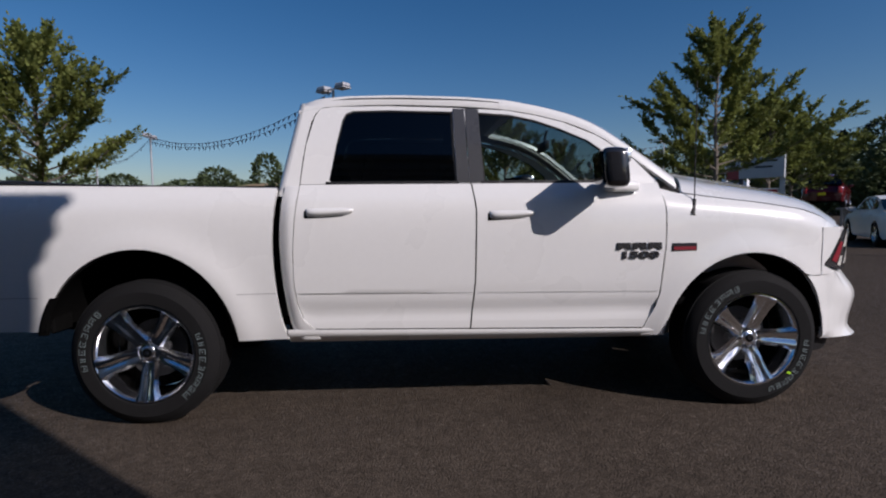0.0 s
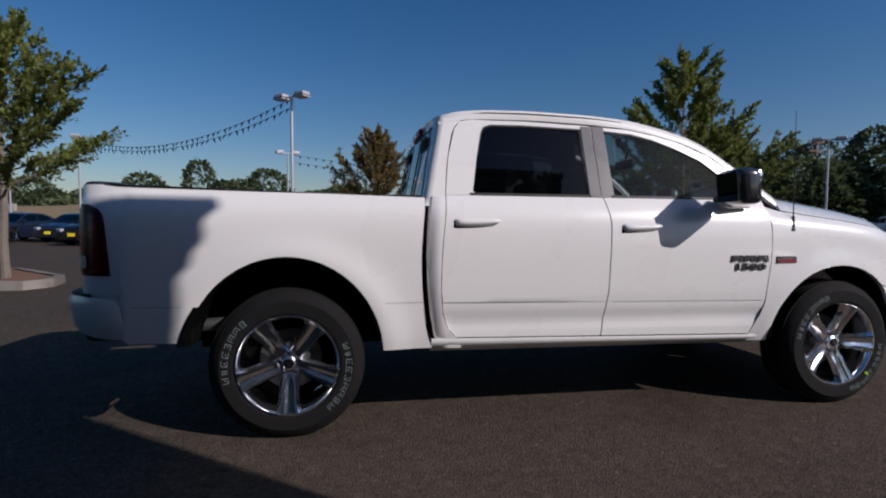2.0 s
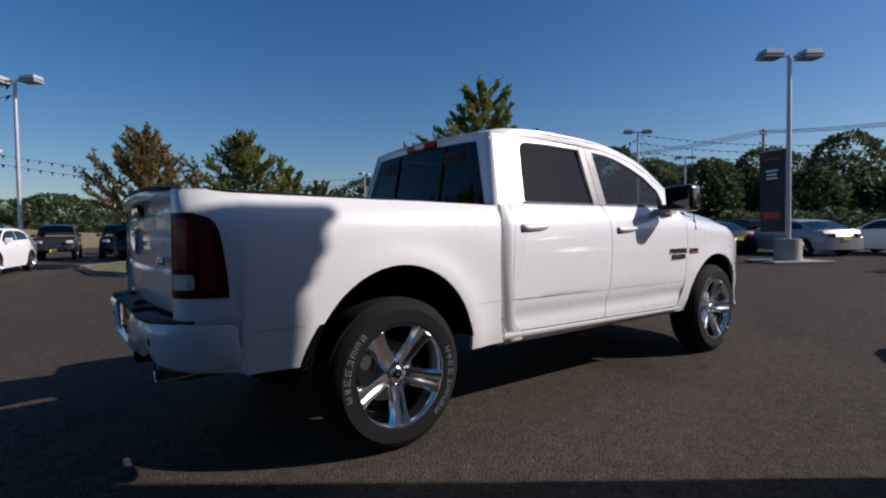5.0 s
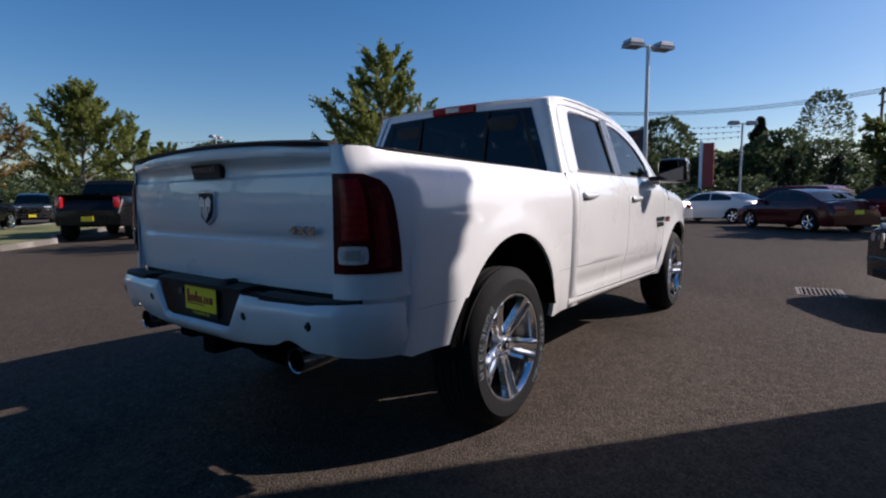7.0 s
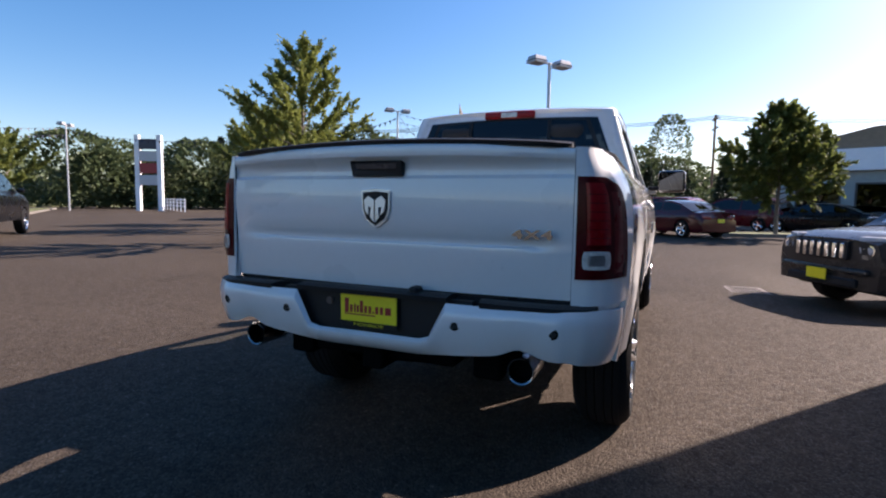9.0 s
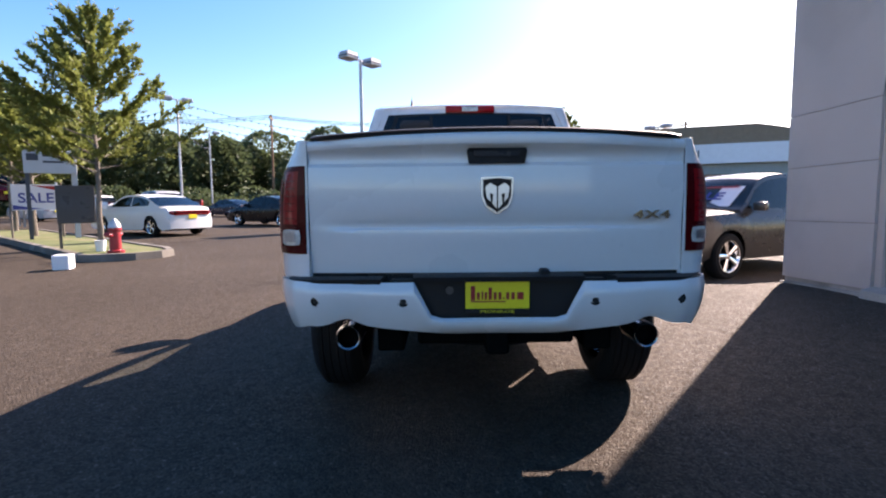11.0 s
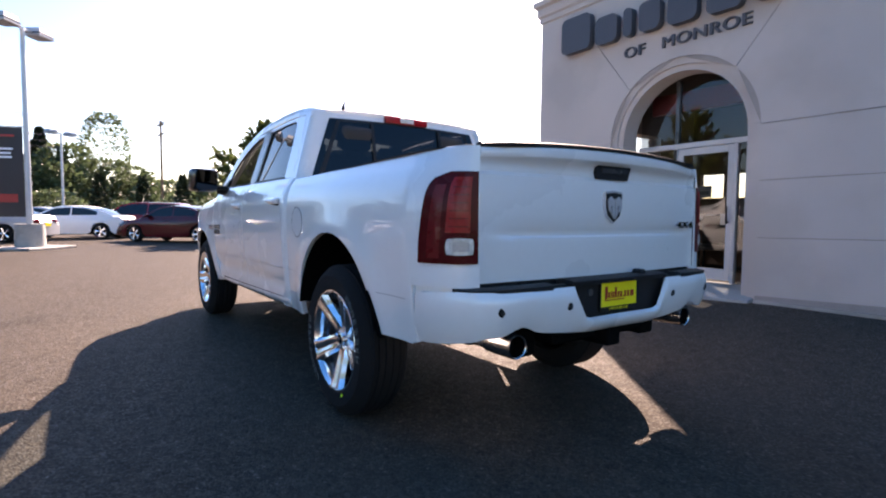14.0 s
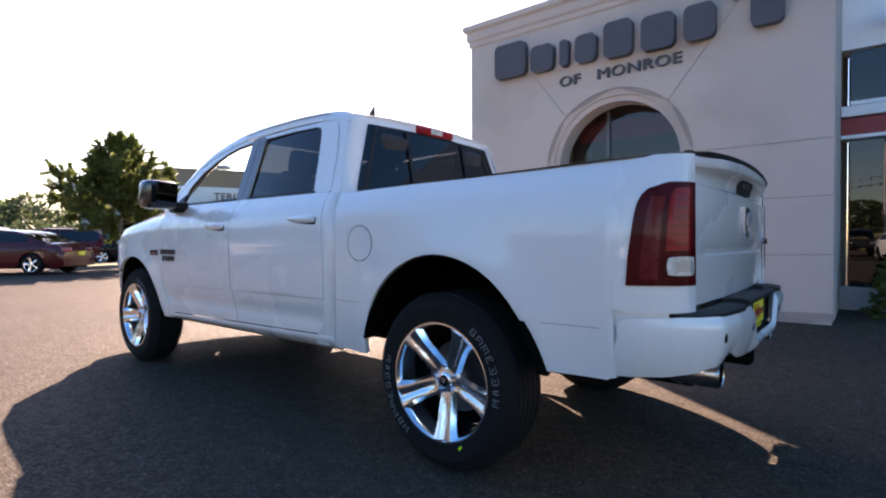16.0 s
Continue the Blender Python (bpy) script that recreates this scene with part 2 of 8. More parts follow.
    l.new(p.inputs["Normal"].links[0].from_socket, relief.inputs["Normal"])
    grain = n.new("ShaderNodeBump")
    grain.invert = True
    grain.inputs["Strength"].default_value, grain.inputs["Distance"].default_value = 0.8, 0.006
    l.new(v2.outputs["Distance"], grain.inputs["Height"])
    l.new(relief.outputs[0], grain.inputs["Normal"])
    l.new(grain.outputs[0], p.inputs["Normal"])
    return m


ASPHALT = asphalt_material()
WHITE = material("white_paint", (0.74, 0.74, 0.73), rough=0.28, var=0.02, scale=1.5, fine=30, coat=1.0, rough_var=0.05)
BLACKTRIM = material("black_plastic", (0.012, 0.012, 0.013), rough=0.55, var=0.2, fine=300, bump=0.15, spec=0.3)
GREYTRIM = material("dark_grey_trim", (0.055, 0.056, 0.06), rough=0.3, var=0.08, coat=0.5)
UNDER = material("underbody_black", (0.005, 0.005, 0.005), rough=0.95, var=0.3, scale=9, spec=0.0)
RUBBER = material("tyre_rubber", (0.0085, 0.0085, 0.009), rough=0.85, var=0.25, scale=6, fine=120, bump=0.25, spec=0.2)
RUBBERLETTER = material("tyre_raised_marks", (0.19, 0.24, 0.25), rough=0.7, var=0.3, fine=90)
CHROME = material("chrome", (0.86, 0.87, 0.88), rough=0.06, metal=1.0, var=0.03, rough_var=0.06)
ALLOY = material("polished_alloy", (0.90, 0.91, 0.93), rough=0.15, metal=1.0, var=0.05, rough_var=0.08)
ALLOYDARK = material("grey_alloy_pocket", (0.10, 0.10, 0.105), rough=0.4, metal=0.6, var=0.1)
STEEL = material("dull_steel", (0.32, 0.32, 0.33), rough=0.4, metal=0.9, var=0.2)
TAILRED = material("red_lens", (0.30, 0.004, 0.008), rough=0.3, var=0.3, scale=14, coat=0.22, spec=0.15)
TAILDARK = material("smoked_red_lens", (0.075, 0.002, 0.004), rough=0.3, var=0.3, scale=8, coat=0.10, spec=0.08)
LENSWHITE = material("clear_lens", (0.56, 0.54, 0.50), rough=0.2, metal=0.0, var=0.45, scale=25, fine=60, coat=0.8)
BADGERED = material("red_badge", (0.22, 0.02, 0.03), rough=0.3, var=0.1)
BADGEDARK = material("dark_chrome_badge", (0.10, 0.10, 0.11), rough=0.2, metal=0.8, var=0.1)
BADGECHROME = material("chrome_badge", (0.42, 0.42, 0.43), rough=0.12, metal=1.0, var=0.05)
PLATEYELLOW = material("yellow_plate", (0.86, 0.70, 0.02), rough=0.35, var=0.05)
PLATERED = material("red_print", (0.38, 0.02, 0.02), rough=0.4, var=0.08)
GLASSDARK = glass("privacy_glass", (0.030, 0.030, 0.031), base=0.036)
GLASSCLEAR = glass("clear_glass", (0.72, 0.80, 0.78))
GLASSDOOR = glass("side_glass", (0.40, 0.46, 0.45), base=0.03)
GLASSBLACK = glass("dark_car_glass", (0.09, 0.11, 0.11))
SEATGREY = material("grey_seat_cloth", (0.035, 0.034, 0.034), rough=0.9, var=0.2, fine=200, bump=0.3)
CABINPALE = material("pale_cabin_trim", (0.34, 0.32, 0.29), rough=0.7, var=0.1)
CONCRETE = material("concrete", (0.33, 0.315, 0.29), rough=0.85, var=0.22, scale=2.5, fine=70, bump=0.5, second=(0.2, 0.19, 0.17))
GRASS = material("dry_grass", (0.105, 0.125, 0.035), rough=0.9, var=0.4, scale=1.2, fine=40, bump=1.0, second=(0.17, 0.15, 0.07))
SOIL = material("red_bark_mulch", (0.16, 0.075, 0.045), rough=0.95, var=0.4, fine=60, bump=1.0)
BARK = material("grey_bark", (0.16, 0.135, 0.11), rough=0.9, var=0.35, scale=6, fine=40, bump=1.0)
POLE = material("galvanised_pole", (0.45, 0.46, 0.48), rough=0.45, metal=0.5, var=0.12, scale=2)
STUCCO = material("pale_stucco", (0.44, 0.395, 0.37), rough=0.88, var=0.10, scale=1.1, fine=160, bump=0.35, second=(0.39, 0.35, 0.325), second_scale=0.7)
JOINT = material("stucco_joint", (0.27, 0.245, 0.23), rough=0.9, var=0.15)
# ---- ground ----
bm = bmesh.new()
bmesh.ops.create_grid(bm, x_segments=8, y_segments=8, size=2500)
tagged(link("ground", bm, GRASS, m=pose(0, 0, -0.25)), "dry grass land reaching to the horizon", "ground", kind="structure")
rise_along = table([(-40, 0.0), (-18, 0.15), (0.0, 0.145), (2.0, 0.06), (3.4, 0.03), (4.4, 0.0)])
rise_across = soft_table([(-20, 0.0), (-12, 0.0), (-9, 1.0), (-4.45, 1.0), (-2.2, 0.0), (0.0, 0.0)])

dip_along = soft_table([(2.0, 0.0), (3.8, 0.0), (4.3, 1.0), (8.5, 1.0), (11.0, 0.0), (13.0, 0.0)])
dip_across = table([(-12, 0.0), (-10, 0.0), (-7.5, 1.0), (-3.2, 1.0), (-2.5, 0.0), (0.0, 0.0)])


def ground_z(x, y):
    """The lot lies flat and rises gently to the foot of the entrance block."""
    return (rise_along(x) * rise_across(y) - 0.12 * dip_along(x) * dip_across(y)) if -12 < y < 0 else 0.0


xs = [-55, -40, -30, -24] + [-20 + 0.5 * k for k in range(66)] + [14, 20, 35, 60, 95]
ys = [-55, -35, -20, -14] + [-12 + 0.5 * k for k in range(25)] + [2, 5, 10, 20, 35, 60, 95]
bm = grid(lambda u, v: (u, v, -0.3 if u in (-55, 95) or v in (-55, 95) else ground_z(u, v)), 0, 0, us=xs, vs=ys)
tagged(link("pavement", bm, ASPHALT), "worn dark brown asphalt parking lot", "parking lot", kind="structure")
# mirror metal with a near-black base that stands in for dark reflections
MIRRORGLASS = material("dimmed_mirror", (0.045, 0.05, 0.055), rough=0.02, metal=1.0, var=0.02, rough_var=0.0)
# grey for shade painted on white bodywork: creases and the bumper gap
SHADEGREY = material("shade_grey", (0.38, 0.38, 0.38), rough=0.5)
# ---- the white pickup; the origin is on the ground under the middle of its rear axle, x points forward ----
pickup = thing("pickup_truck", "white crew-cab pickup truck with polished wheels, parked on asphalt", "pickup truck")

lower_w = soft_table([(0.30, 0.866), (0.38, 0.890), (0.46, 0.920), (0.54, 0.942), (0.62, 0.953), (0.72, 0.966), (0.82, 0.975), (0.95, 0.981), (1.05, 0.983), (1.13, 0.981), (1.20, 0.975), (1.26, 0.961), (1.31, 0.936), (1.36, 0.900), (1.42, 0.875)])


def glass_w(z):
    return 0.894 - 0.312 * (z - 1.36)


def flare(x, z):
    out = 0.0
    for cx, cz, r in ((-0.005, 0.46, 0.555), (3.53, 0.43, 0.50)):
        d = math.hypot((x - cx), (z - cz)) - r
        if z > 0.4 and d > -0.1:
            out = max(out, 0.022 * math.exp(-((d / 0.10) ** 2)))
    return out


def nose(x):
    return 1.0 - 0.10 * max(0.0, (x - 3.72) / 0.46) ** 2.2


def side(s, x, z, off=0.0):
    """A point of the lower body's skin, on the side s (1 is the driver's)."""
    return (x, s * ((lower_w(z) + flare(x, z)) * nose(x) + off), z)


door_hollow = soft_table([(0.53, 0.002), (0.555, 0.0), (0.618, -0.017), (0.632, -0.016), (0.672, -0.001), (0.70, 0.0), (0.75, 0.0), (1.4, 0.0)])


def door_side(s, x, z, off=0.0):
    """The doors' skin: a crease over a hollow above the sill."""
    tuck = door_hollow(z)
    step = -0.004 if z < 0.7285 else 0.0
    z += (0.0160 - 0.0115 * (x - 0.9)) * max(0.0, 1 - abs(z - 0.729) / 0.12)
    return side(s, x, z, off + tuck + step)


def upper(s, x, z, off=0.0):
    return (x, s * (glass_w(z) + off), z)


def arch_rear(x):
    k = (x + 0.005) / 0.528
    return 0.44 + 0.575 * math.sqrt(1 - k * k) if abs(k) < 1 else 0.0


def arch_front(x):
    k = (x - 3.53) / 0.505
    return 0.42 + 0.525 * math.sqrt(1 - k * k) if abs(k) < 1 else 0.0


def columns(x0, x1, arch, n):
    """Places along the side, close together where the arch is steep."""
    c, r = arch
    inner = [c - r * math.cos(math.pi * k / 26) for k in range(27)]
    a = [x0 + (c - r - x0) * k / n for k in range(n)] if x0 < c - r else []
    b = [c + r + (x1 - c - r) * (k + 1) / n for k in range(n)] if x1 > c + r else []
    return a + [x for x in inner if x0 <= x <= x1] + b


rail_top = table([(-1.10, 1.392), (-0.4, 1.375), (0.76, 1.347)])


def bed_bottom(x):
    return max(arch_rear(x), 0.475 if x > 0.4 else 0.556)


# rear corner in plan: distance along the corner to x and half-width factor
CORNER = [(-0.80, 1.0), (-0.88, 0.985), (-0.96, 0.957), (-1.02, 0.918), (-1.055, 0.874), (-1.068, 0.815)]


# the front edge of the bed bows back at mid height and sweeps forward at its foot
bed_front = soft_table([(0.40, 0.062), (0.47, 0.050), (0.52, 0.027), (0.58, 0.010), (0.65, -0.001), (0.81, -0.018), (0.975, -0.026), (1.13, -0.020), (1.24, -0.008), (1.34, 0.002), (1.42, 0.002)])


def bed_skin(s, k, z, off=0.0):
    """k runs along the bed's side from its front (0) past the wheel to the rear corner (1 to 2)."""
    if k <= 1:
        x = 0.757 + (-0.80 - 0.757) * k + bed_front(z) * max(0.0, 1 - k / 0.12) ** 2
        return side(s, x, z, off)
    j = (k - 1) * (len(CORNER) - 1)
    i = min(int(j), len(CORNER) - 2)
    f = j - i
    x = CORNER[i][0] + (CORNER[i + 1][0] - CORNER[i][0]) * f
    w = CORNER[i][1] + (CORNER[i + 1][1] - CORNER[i][1]) * f
    lean = 0.012 * (z - 0.9)
    share = (1 - w) / (1 - CORNER[-1][1])
    return (x + lean - off * min(1.0, (k - 1) * 2), s * (lower_w(z) + (0.7945 - lower_w(z)) * share + off * (2 - k)), z)


def row_heights(lo, hi, n):
    marks = [z for z in (0.58, 0.60, 0.62, 0.64, 0.66, 0.68, 0.70, 0.715, 0.726, 0.731) if lo + 0.01 < z < hi - 0.01]
    zs = sorted([lo + (hi - lo) * (k / n) for k in range(n + 1)] + marks)
    return zs


for s in (-1, 1):
    word = "driver's side" if s > 0 else "passenger side"
    bed = bmesh.new()
    ks = [(0.757 - x) / 1.557 for x in reversed(columns(-0.80, 0.757, (-0.005, 0.528), 6))]
    ks += [1.03, 1.060, 1.066] + [1 + k / 14 for k in range(2, 15)]

    def bed_point(u, v, s=s):
        x = 0.757 - 1.557 * min(u, 1.0) if u <= 1 else -1.0
        lo, hi = (bed_bottom(x) if u <= 1 else 0.566 if u < 1.063 else 0.818), rail_top(x)
        z = lo + (hi - lo) * v
        return bed_skin(s, u, z)

    grid(bed_point, 0, 0, bed, us=ks, vs=[0, 0.03, 0.08, 0.16, 0.24, 0.32, 0.40, 0.50, 0.6, 0.7, 0.8, 0.87, 0.92, 0.96, 1.0])
    thicken(bed, 0.03, s)
    bedside = part("bed_side", bed, WHITE, pickup, "glossy white bed side with a round wheel arch")
    # grey strip that paints the shade of the pressed line above the sill
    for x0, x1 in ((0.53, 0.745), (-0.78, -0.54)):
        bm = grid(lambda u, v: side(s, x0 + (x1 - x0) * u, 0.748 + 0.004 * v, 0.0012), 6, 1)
        part("crease_line", bm, SHADEGREY, bedside)
    # black rail cap
    def cap_w(x):
        return float(np.interp(-x, [0.80, 0.88, 0.96, 1.02], [0.902, 0.889, 0.862, 0.828]))

    bm = grid(lambda u, v: (lambda x: (x, s * (cap_w(x) - 0.065 * (1 - v)), rail_top(x) + 0.002 + 0.004 * math.sin(math.pi * v)))(0.757 - 1.76 * u), 24, 4)
    thicken(bm, 0.007)
    part("rail_cap", bm, BLACKTRIM, bedside, "black plastic rail cap")
    # inner bed wall
    bm = grid(lambda u, v: (0.757 - 1.79 * u, s * 0.80, 1.05 + (rail_top(0) - 1.05) * v), 4, 2)
    thicken(bm, 0.02)
    part("inner_wall", bm, BLACKTRIM, bedside)
    bm = grid(lambda u, v: (0.757 - 1.79 * u, s * (0.80 + 0.045 * v), rail_top(0.757 - 1.79 * u) + 0.004), 4, 1)
    part("rail_top", bm, WHITE, bedside)
    # black mud guard and arch lip
    def guard(u, v, s=s):
        z = 0.535 + 0.215 * v
        xa = -0.005 - 0.528 * math.sqrt(1 - ((z - 0.44) / 0.575) ** 2)
        return side(s, xa + 0.012 - (0.052 - 0.018 * v) * u, z, 0.005)

    bm = grid(guard, 3, 6)
    thicken(bm, 0.02)
    flap = part("mud_guard", bm, UNDER, bedside, "black plastic mud guard")
    part("guard_flap", box(-0.52, -0.49, min(s * 0.78, s * 0.945), max(s * 0.78, s * 0.945), 0.54, 0.72, 0.008), UNDER, flap)
    bm = grid(lambda u, v: (lambda a: (-0.005 + (0.528 + 0.005 * v) * math.cos(a), s * (0.978 - 0.42 * v), 0.44 + 0.575 * math.sin(a)))(math.pi * (0.07 + 0.86 * u)), 28, 3)
    thicken(bm, 0.012)
    part("wheel_arch_liner", bm, UNDER, bedside)
    bm = grid(lambda u, v: (lambda a: (-0.005 + 0.54 * v * math.cos(a), s * 0.56, 0.44 + 0.585 * v * math.sin(a)))(math.pi * u), 24, 2)
    part("wheel_well", bm, UNDER, bedside)
    # tail lamp, wrapped round the rear corner
    outer_edge = table([(0.915, 1.185), (1.0, 1.20), (1.13, 1.240), (1.19, 1.262), (1.225, 1.285), (1.25, 1.318), (1.268, 1.37), (1.279, 1.44), (1.285, 1.53)])

    def lamp_point(u, v, s=s, off=0.006):
        z = 0.915 + 0.37 * v
        k0 = outer_edge(z)
        return bed_skin(s, k0 + (1.965 - k0) * u, z, off)

    bm = grid(lamp_point, 16, 16)
    thicken(bm, 0.015)
    lamp = part("tail_lamp", bm, TAILDARK, pickup, "tall smoked red tail lamp wrapped round the corner")
    # red columns behind the smoked lens
    bm = grid(lambda u, v: lamp_point(0.13 + 0.19 * u, 0.06 + 0.80 * v, s, 0.0075), 6, 8)
    part("side_column", bm, material("deep_red_lens", (0.135, 0.003, 0.006), rough=0.3, var=0.4, scale=18, coat=0.2, spec=0.15) if s < 0 else bpy.data.materials["deep_red_lens"], lamp)
    bm = grid(lambda u, v: lamp_point(0.40 + 0.44 * u, 0.34 + 0.60 * v, s, 0.0075 + 0.003 * math.sin(math.pi * u)), 10, 8)
    part("red_segment", bm, TAILRED, lamp)
    for r in range(6):
        bm = grid(lambda u, v: lamp_point(0.44 + 0.36 * u, 0.40 + 0.085 * r + 0.012 * v, s, 0.0088 + 0.003 * math.sin(math.pi * (0.1 + 0.8 * u))), 8, 1)
        part("lamp_segment", bm, bpy.data.materials["deep_red_lens"], lamp)
    # clear lens with rounded corners in a dark surround
    def lens_point(u, v, s=s, grow=0.0, off=0.012):
        cu, cv = 2 * u - 1, 2 * v - 1
        cu, cv = cu * math.sqrt(1 - 0.18 * cv * cv), cv * math.sqrt(1 - 0.18 * cu * cu)
        return lamp_point(0.655 + (0.245 + grow) * cu, 0.190 + (0.092 + grow) * cv, s, off)

    bm = grid(lambda u, v: lens_point(u, v, s, 0.022, 0.0095), 10, 8)
    thicken(bm, 0.006)
    part("lens_surround", bm, TAILDARK, lamp)
    bm = grid(lambda u, v: lens_point(u, v), 10, 8)
    thicken(bm, 0.008)
    reverse = part("reverse_lens", bm, LENSWHITE, lamp, "clear reversing lens")
    bm = grid(lambda u, v: lens_point(0.22 + 0.62 * u, 0.22 + 0.56 * v, s, 0.0, 0.0135), 8, 6)
    part("lens_bowl", bm, STEEL, reverse)

# bed floor and front wall
bm = box(-1.05, 0.75, -0.55, 0.55, 0.78, 0.82)
part("bed_floor", bm, BLACKTRIM, pickup)
part("bed_sill", box(-1.028, -0.98, -0.79, 0.79, 0.70, 0.87), BLACKTRIM, pickup)
bm = box(0.69, 0.720, -0.84, 0.84, 0.55, 1.34, 0.01)
part("bed_front_wall", bm, BLACKTRIM, pickup)
bm = grid(lambda u, v: (0.69 + 0.06 * v, -0.86 + 1.72 * u, 1.352), 2, 1)
thicken(bm, 0.012)
part("bed_front_cap", bm, BLACKTRIM, pickup)
bm = tube((0.53, 0.920, 1.065), (0.53, 0.9845, 1.065), 0.092, n=32)
fuel = part("fuel_door", bm, WHITE, pickup, "round white fuel door")
part("fuel_gap", lathe([(0.0915, 0.0), (0.093, 0.0016), (0.0955, 0.0)], 40), UNDER, fuel, m=pose(0.53, 0.9842, 1.065))

# ---- tailgate ----
gate_x = table([(0.83, -1.068), (0.90, -1.076), (1.00, -1.085), (1.018, -1.083), (1.024, -1.074), (1.034, -1.073), (1.07, -1.088), (1.18, -1.095), (1.280, -1.090), (1.293, -1.078), (1.32, -1.077), (1.338, -1.084), (1.354, -1.101), (1.362, -1.117), (1.368, -1.123), (1.390, -1.126), (1.407, -1.124), (1.415, -1.114)])
gate_zs = [0.83, 0.86, 0.90, 0.95, 1.0, 1.016, 1.024, 1.034, 1.05, 1.07, 1.12, 1.18, 1.24, 1.278, 1.293, 1.308, 1.32, 1.338, 1.346, 1.354, 1.358, 1.362, 1.365, 1.368, 1.39, 1.407, 1.415]


def gate_point(y, z, off=0.0):
    bow = 0.030 * (y / 0.77) ** 2
    x = gate_x(z)
    flat = max(0.0, min(1.0, (0.72 - abs(y)) / 0.10))
    if 1.0 < z < 1.07:
        x = -1.086 + (x + 1.086) * flat
    if z > 1.33:
        x = -1.077 + (x + 1.077) * (0.36 + 0.64 * max(0.0, min(1.0, (0.782 - abs(y)) / 0.30)))
    drop = 0.030 * (y / 0.77) ** 2 * max(0, (z - 1.3) / 0.115)
    return (x + bow - off, y, z - drop)


bm = grid(lambda u, v: gate_point(-0.7915 + 1.583 * u, 0.83 + 0.585 * v), 0, 0, us=[k / 40 for k in range(41)], vs=[(z - 0.83) / 0.585 for z in gate_zs])
thicken(bm, 0.045)
gate = part("tailgate", bm, WHITE, pickup, "closed white tailgate with a spoiler lip")
bm = grid(lambda u, v: (-1.121 + 0.082 * v + 0.03 * ((2 * u - 1) ** 2) + 0.032 * (1 - v) * max(0.0, abs(2 * u - 1) - 0.9) / 0.1, -0.777 + 1.554 * u, 1.430 + 0.010 * math.sin(math.pi * v) - 0.030 * (2 * u - 1) ** 2), 20, 4)
thicken(bm, 0.018)
part("top_cap", bm, BLACKTRIM, gate, "black plastic cap along the top edge")
bm = prism([(-0.118, 1.350), (0.118, 1.350), (0.125, 1.340), (0.115, 1.288), (-0.115, 1.288), (-0.125, 1.340)], 0.0, 0.025, lambda x, y, z: (gate_x(z) - y + 0.012, x, z))
handle = part("gate_handle", bm, BLACKTRIM, gate, "black plastic latch handle")
bm = prism([(-0.095, 1.338), (0.095, 1.338), (0.092, 1.318), (-0.092, 1.318)], 0.0, 0.018, lambda x, y, z: (gate_x(z) - y - 0.008, x, z))
part("handle_grip", bm, GREYTRIM, handle)
for sy in (-1, 1):
    part("gate_seam", box(-1.0595, -1.02, min(sy * 0.7918, sy * 0.7942), max(sy * 0.7918, sy * 0.7942), 0.835, 1.372), UNDER, gate, smooth=0)
# plain shield emblem
SHIELD = [(-0.068, 0.075), (0.0, 0.082), (0.068, 0.075), (0.066, 0.0), (0.050, -0.045), (0.0, -0.078), (-0.050, -0.045), (-0.066, 0.0)]
bm = prism([(x, 1.155 + z) for x, z in SHIELD], 0.0, 0.014, lambda x, y, z: (-1.091 - y, x, z))
bmesh.ops.bevel(bm, geom=bm.edges[:], offset=0.003, segments=2, affect="EDGES")
EMBLEM = material("emblem_silver", (0.72, 0.73, 0.76), rough=0.22, metal=0.5, var=0.08, coat=0.5)
emblem = part("emblem", bm, EMBLEM, gate, "chrome shield emblem")
bm = prism([(x * 0.87, 1.155 + z * 0.88) for x, z in SHIELD], 0.0, 0.002, lambda x, y, z: (-1.105 - y, x, z))
part("emblem_field", bm, material("emblem_black", (0.008, 0.008, 0.010), rough=0.4, spec=0.2), emblem)
for sy in (-1, 1):
    bm = prism([(sy * 0.003, 1.100), (sy * 0.021, 1.122), (sy * 0.017, 1.160), (sy * 0.031, 1.166), (sy * 0.028, 1.130), (sy * 0.044, 1.146), (sy * 0.050, 1.190), (sy * 0.030, 1.208), (sy * 0.003, 1.192)], 0.0, 0.007, lambda x, y, z: (-1.107 - y, x, z))
    part("emblem_relief", bm, EMBLEM, emblem)
text_mesh("4X4", 0.054, 0.005, BADGECHROME, "badge_4x4", gate, Matrix.Translation((-1.088, -0.650, 1.070)) @ Matrix(((0, 0, -1, 0), (-1, 0, 0, 0), (0, 1, 0, 0), (0, 0, 0, 1))) @ Matrix.Diagonal((1.5, 0.85, 1, 1)), 1.15, 0.002, "chrome lettering")

# ---- rear bumper ----
EXHAUST = material("exhaust_steel", (0.42, 0.41, 0.40), rough=0.24, metal=1.0, var=0.15)
BUMP_PLAN = [(-1.188, 0.0), (-1.191, 0.25), (-1.196, 0.40), (-1.188, 0.62), (-1.162, 0.775), (-1.112, 0.856), (-1.03, 0.916), (-0.94, 0.955), (-0.856, 0.974)]


def bumper_plan(k):
    j = k * (len(BUMP_PLAN) - 1)
    i = min(int(j), len(BUMP_PLAN) - 2)
    f = j - i
    return [BUMP_PLAN[i][c] + (BUMP_PLAN[i + 1][c] - BUMP_PLAN[i][c]) * f for c in (0, 1)]


def bumper_low(y):
    a = abs(y)
    dip = 0.036 * math.exp(-(((a - 0.63) / 0.065) ** 2))
    return 0.586 + 0.031 * min(1, max(0, (a - 0.22) / 0.30)) + dip - 0.052 * max(0, (a - 0.8) / 0.2)


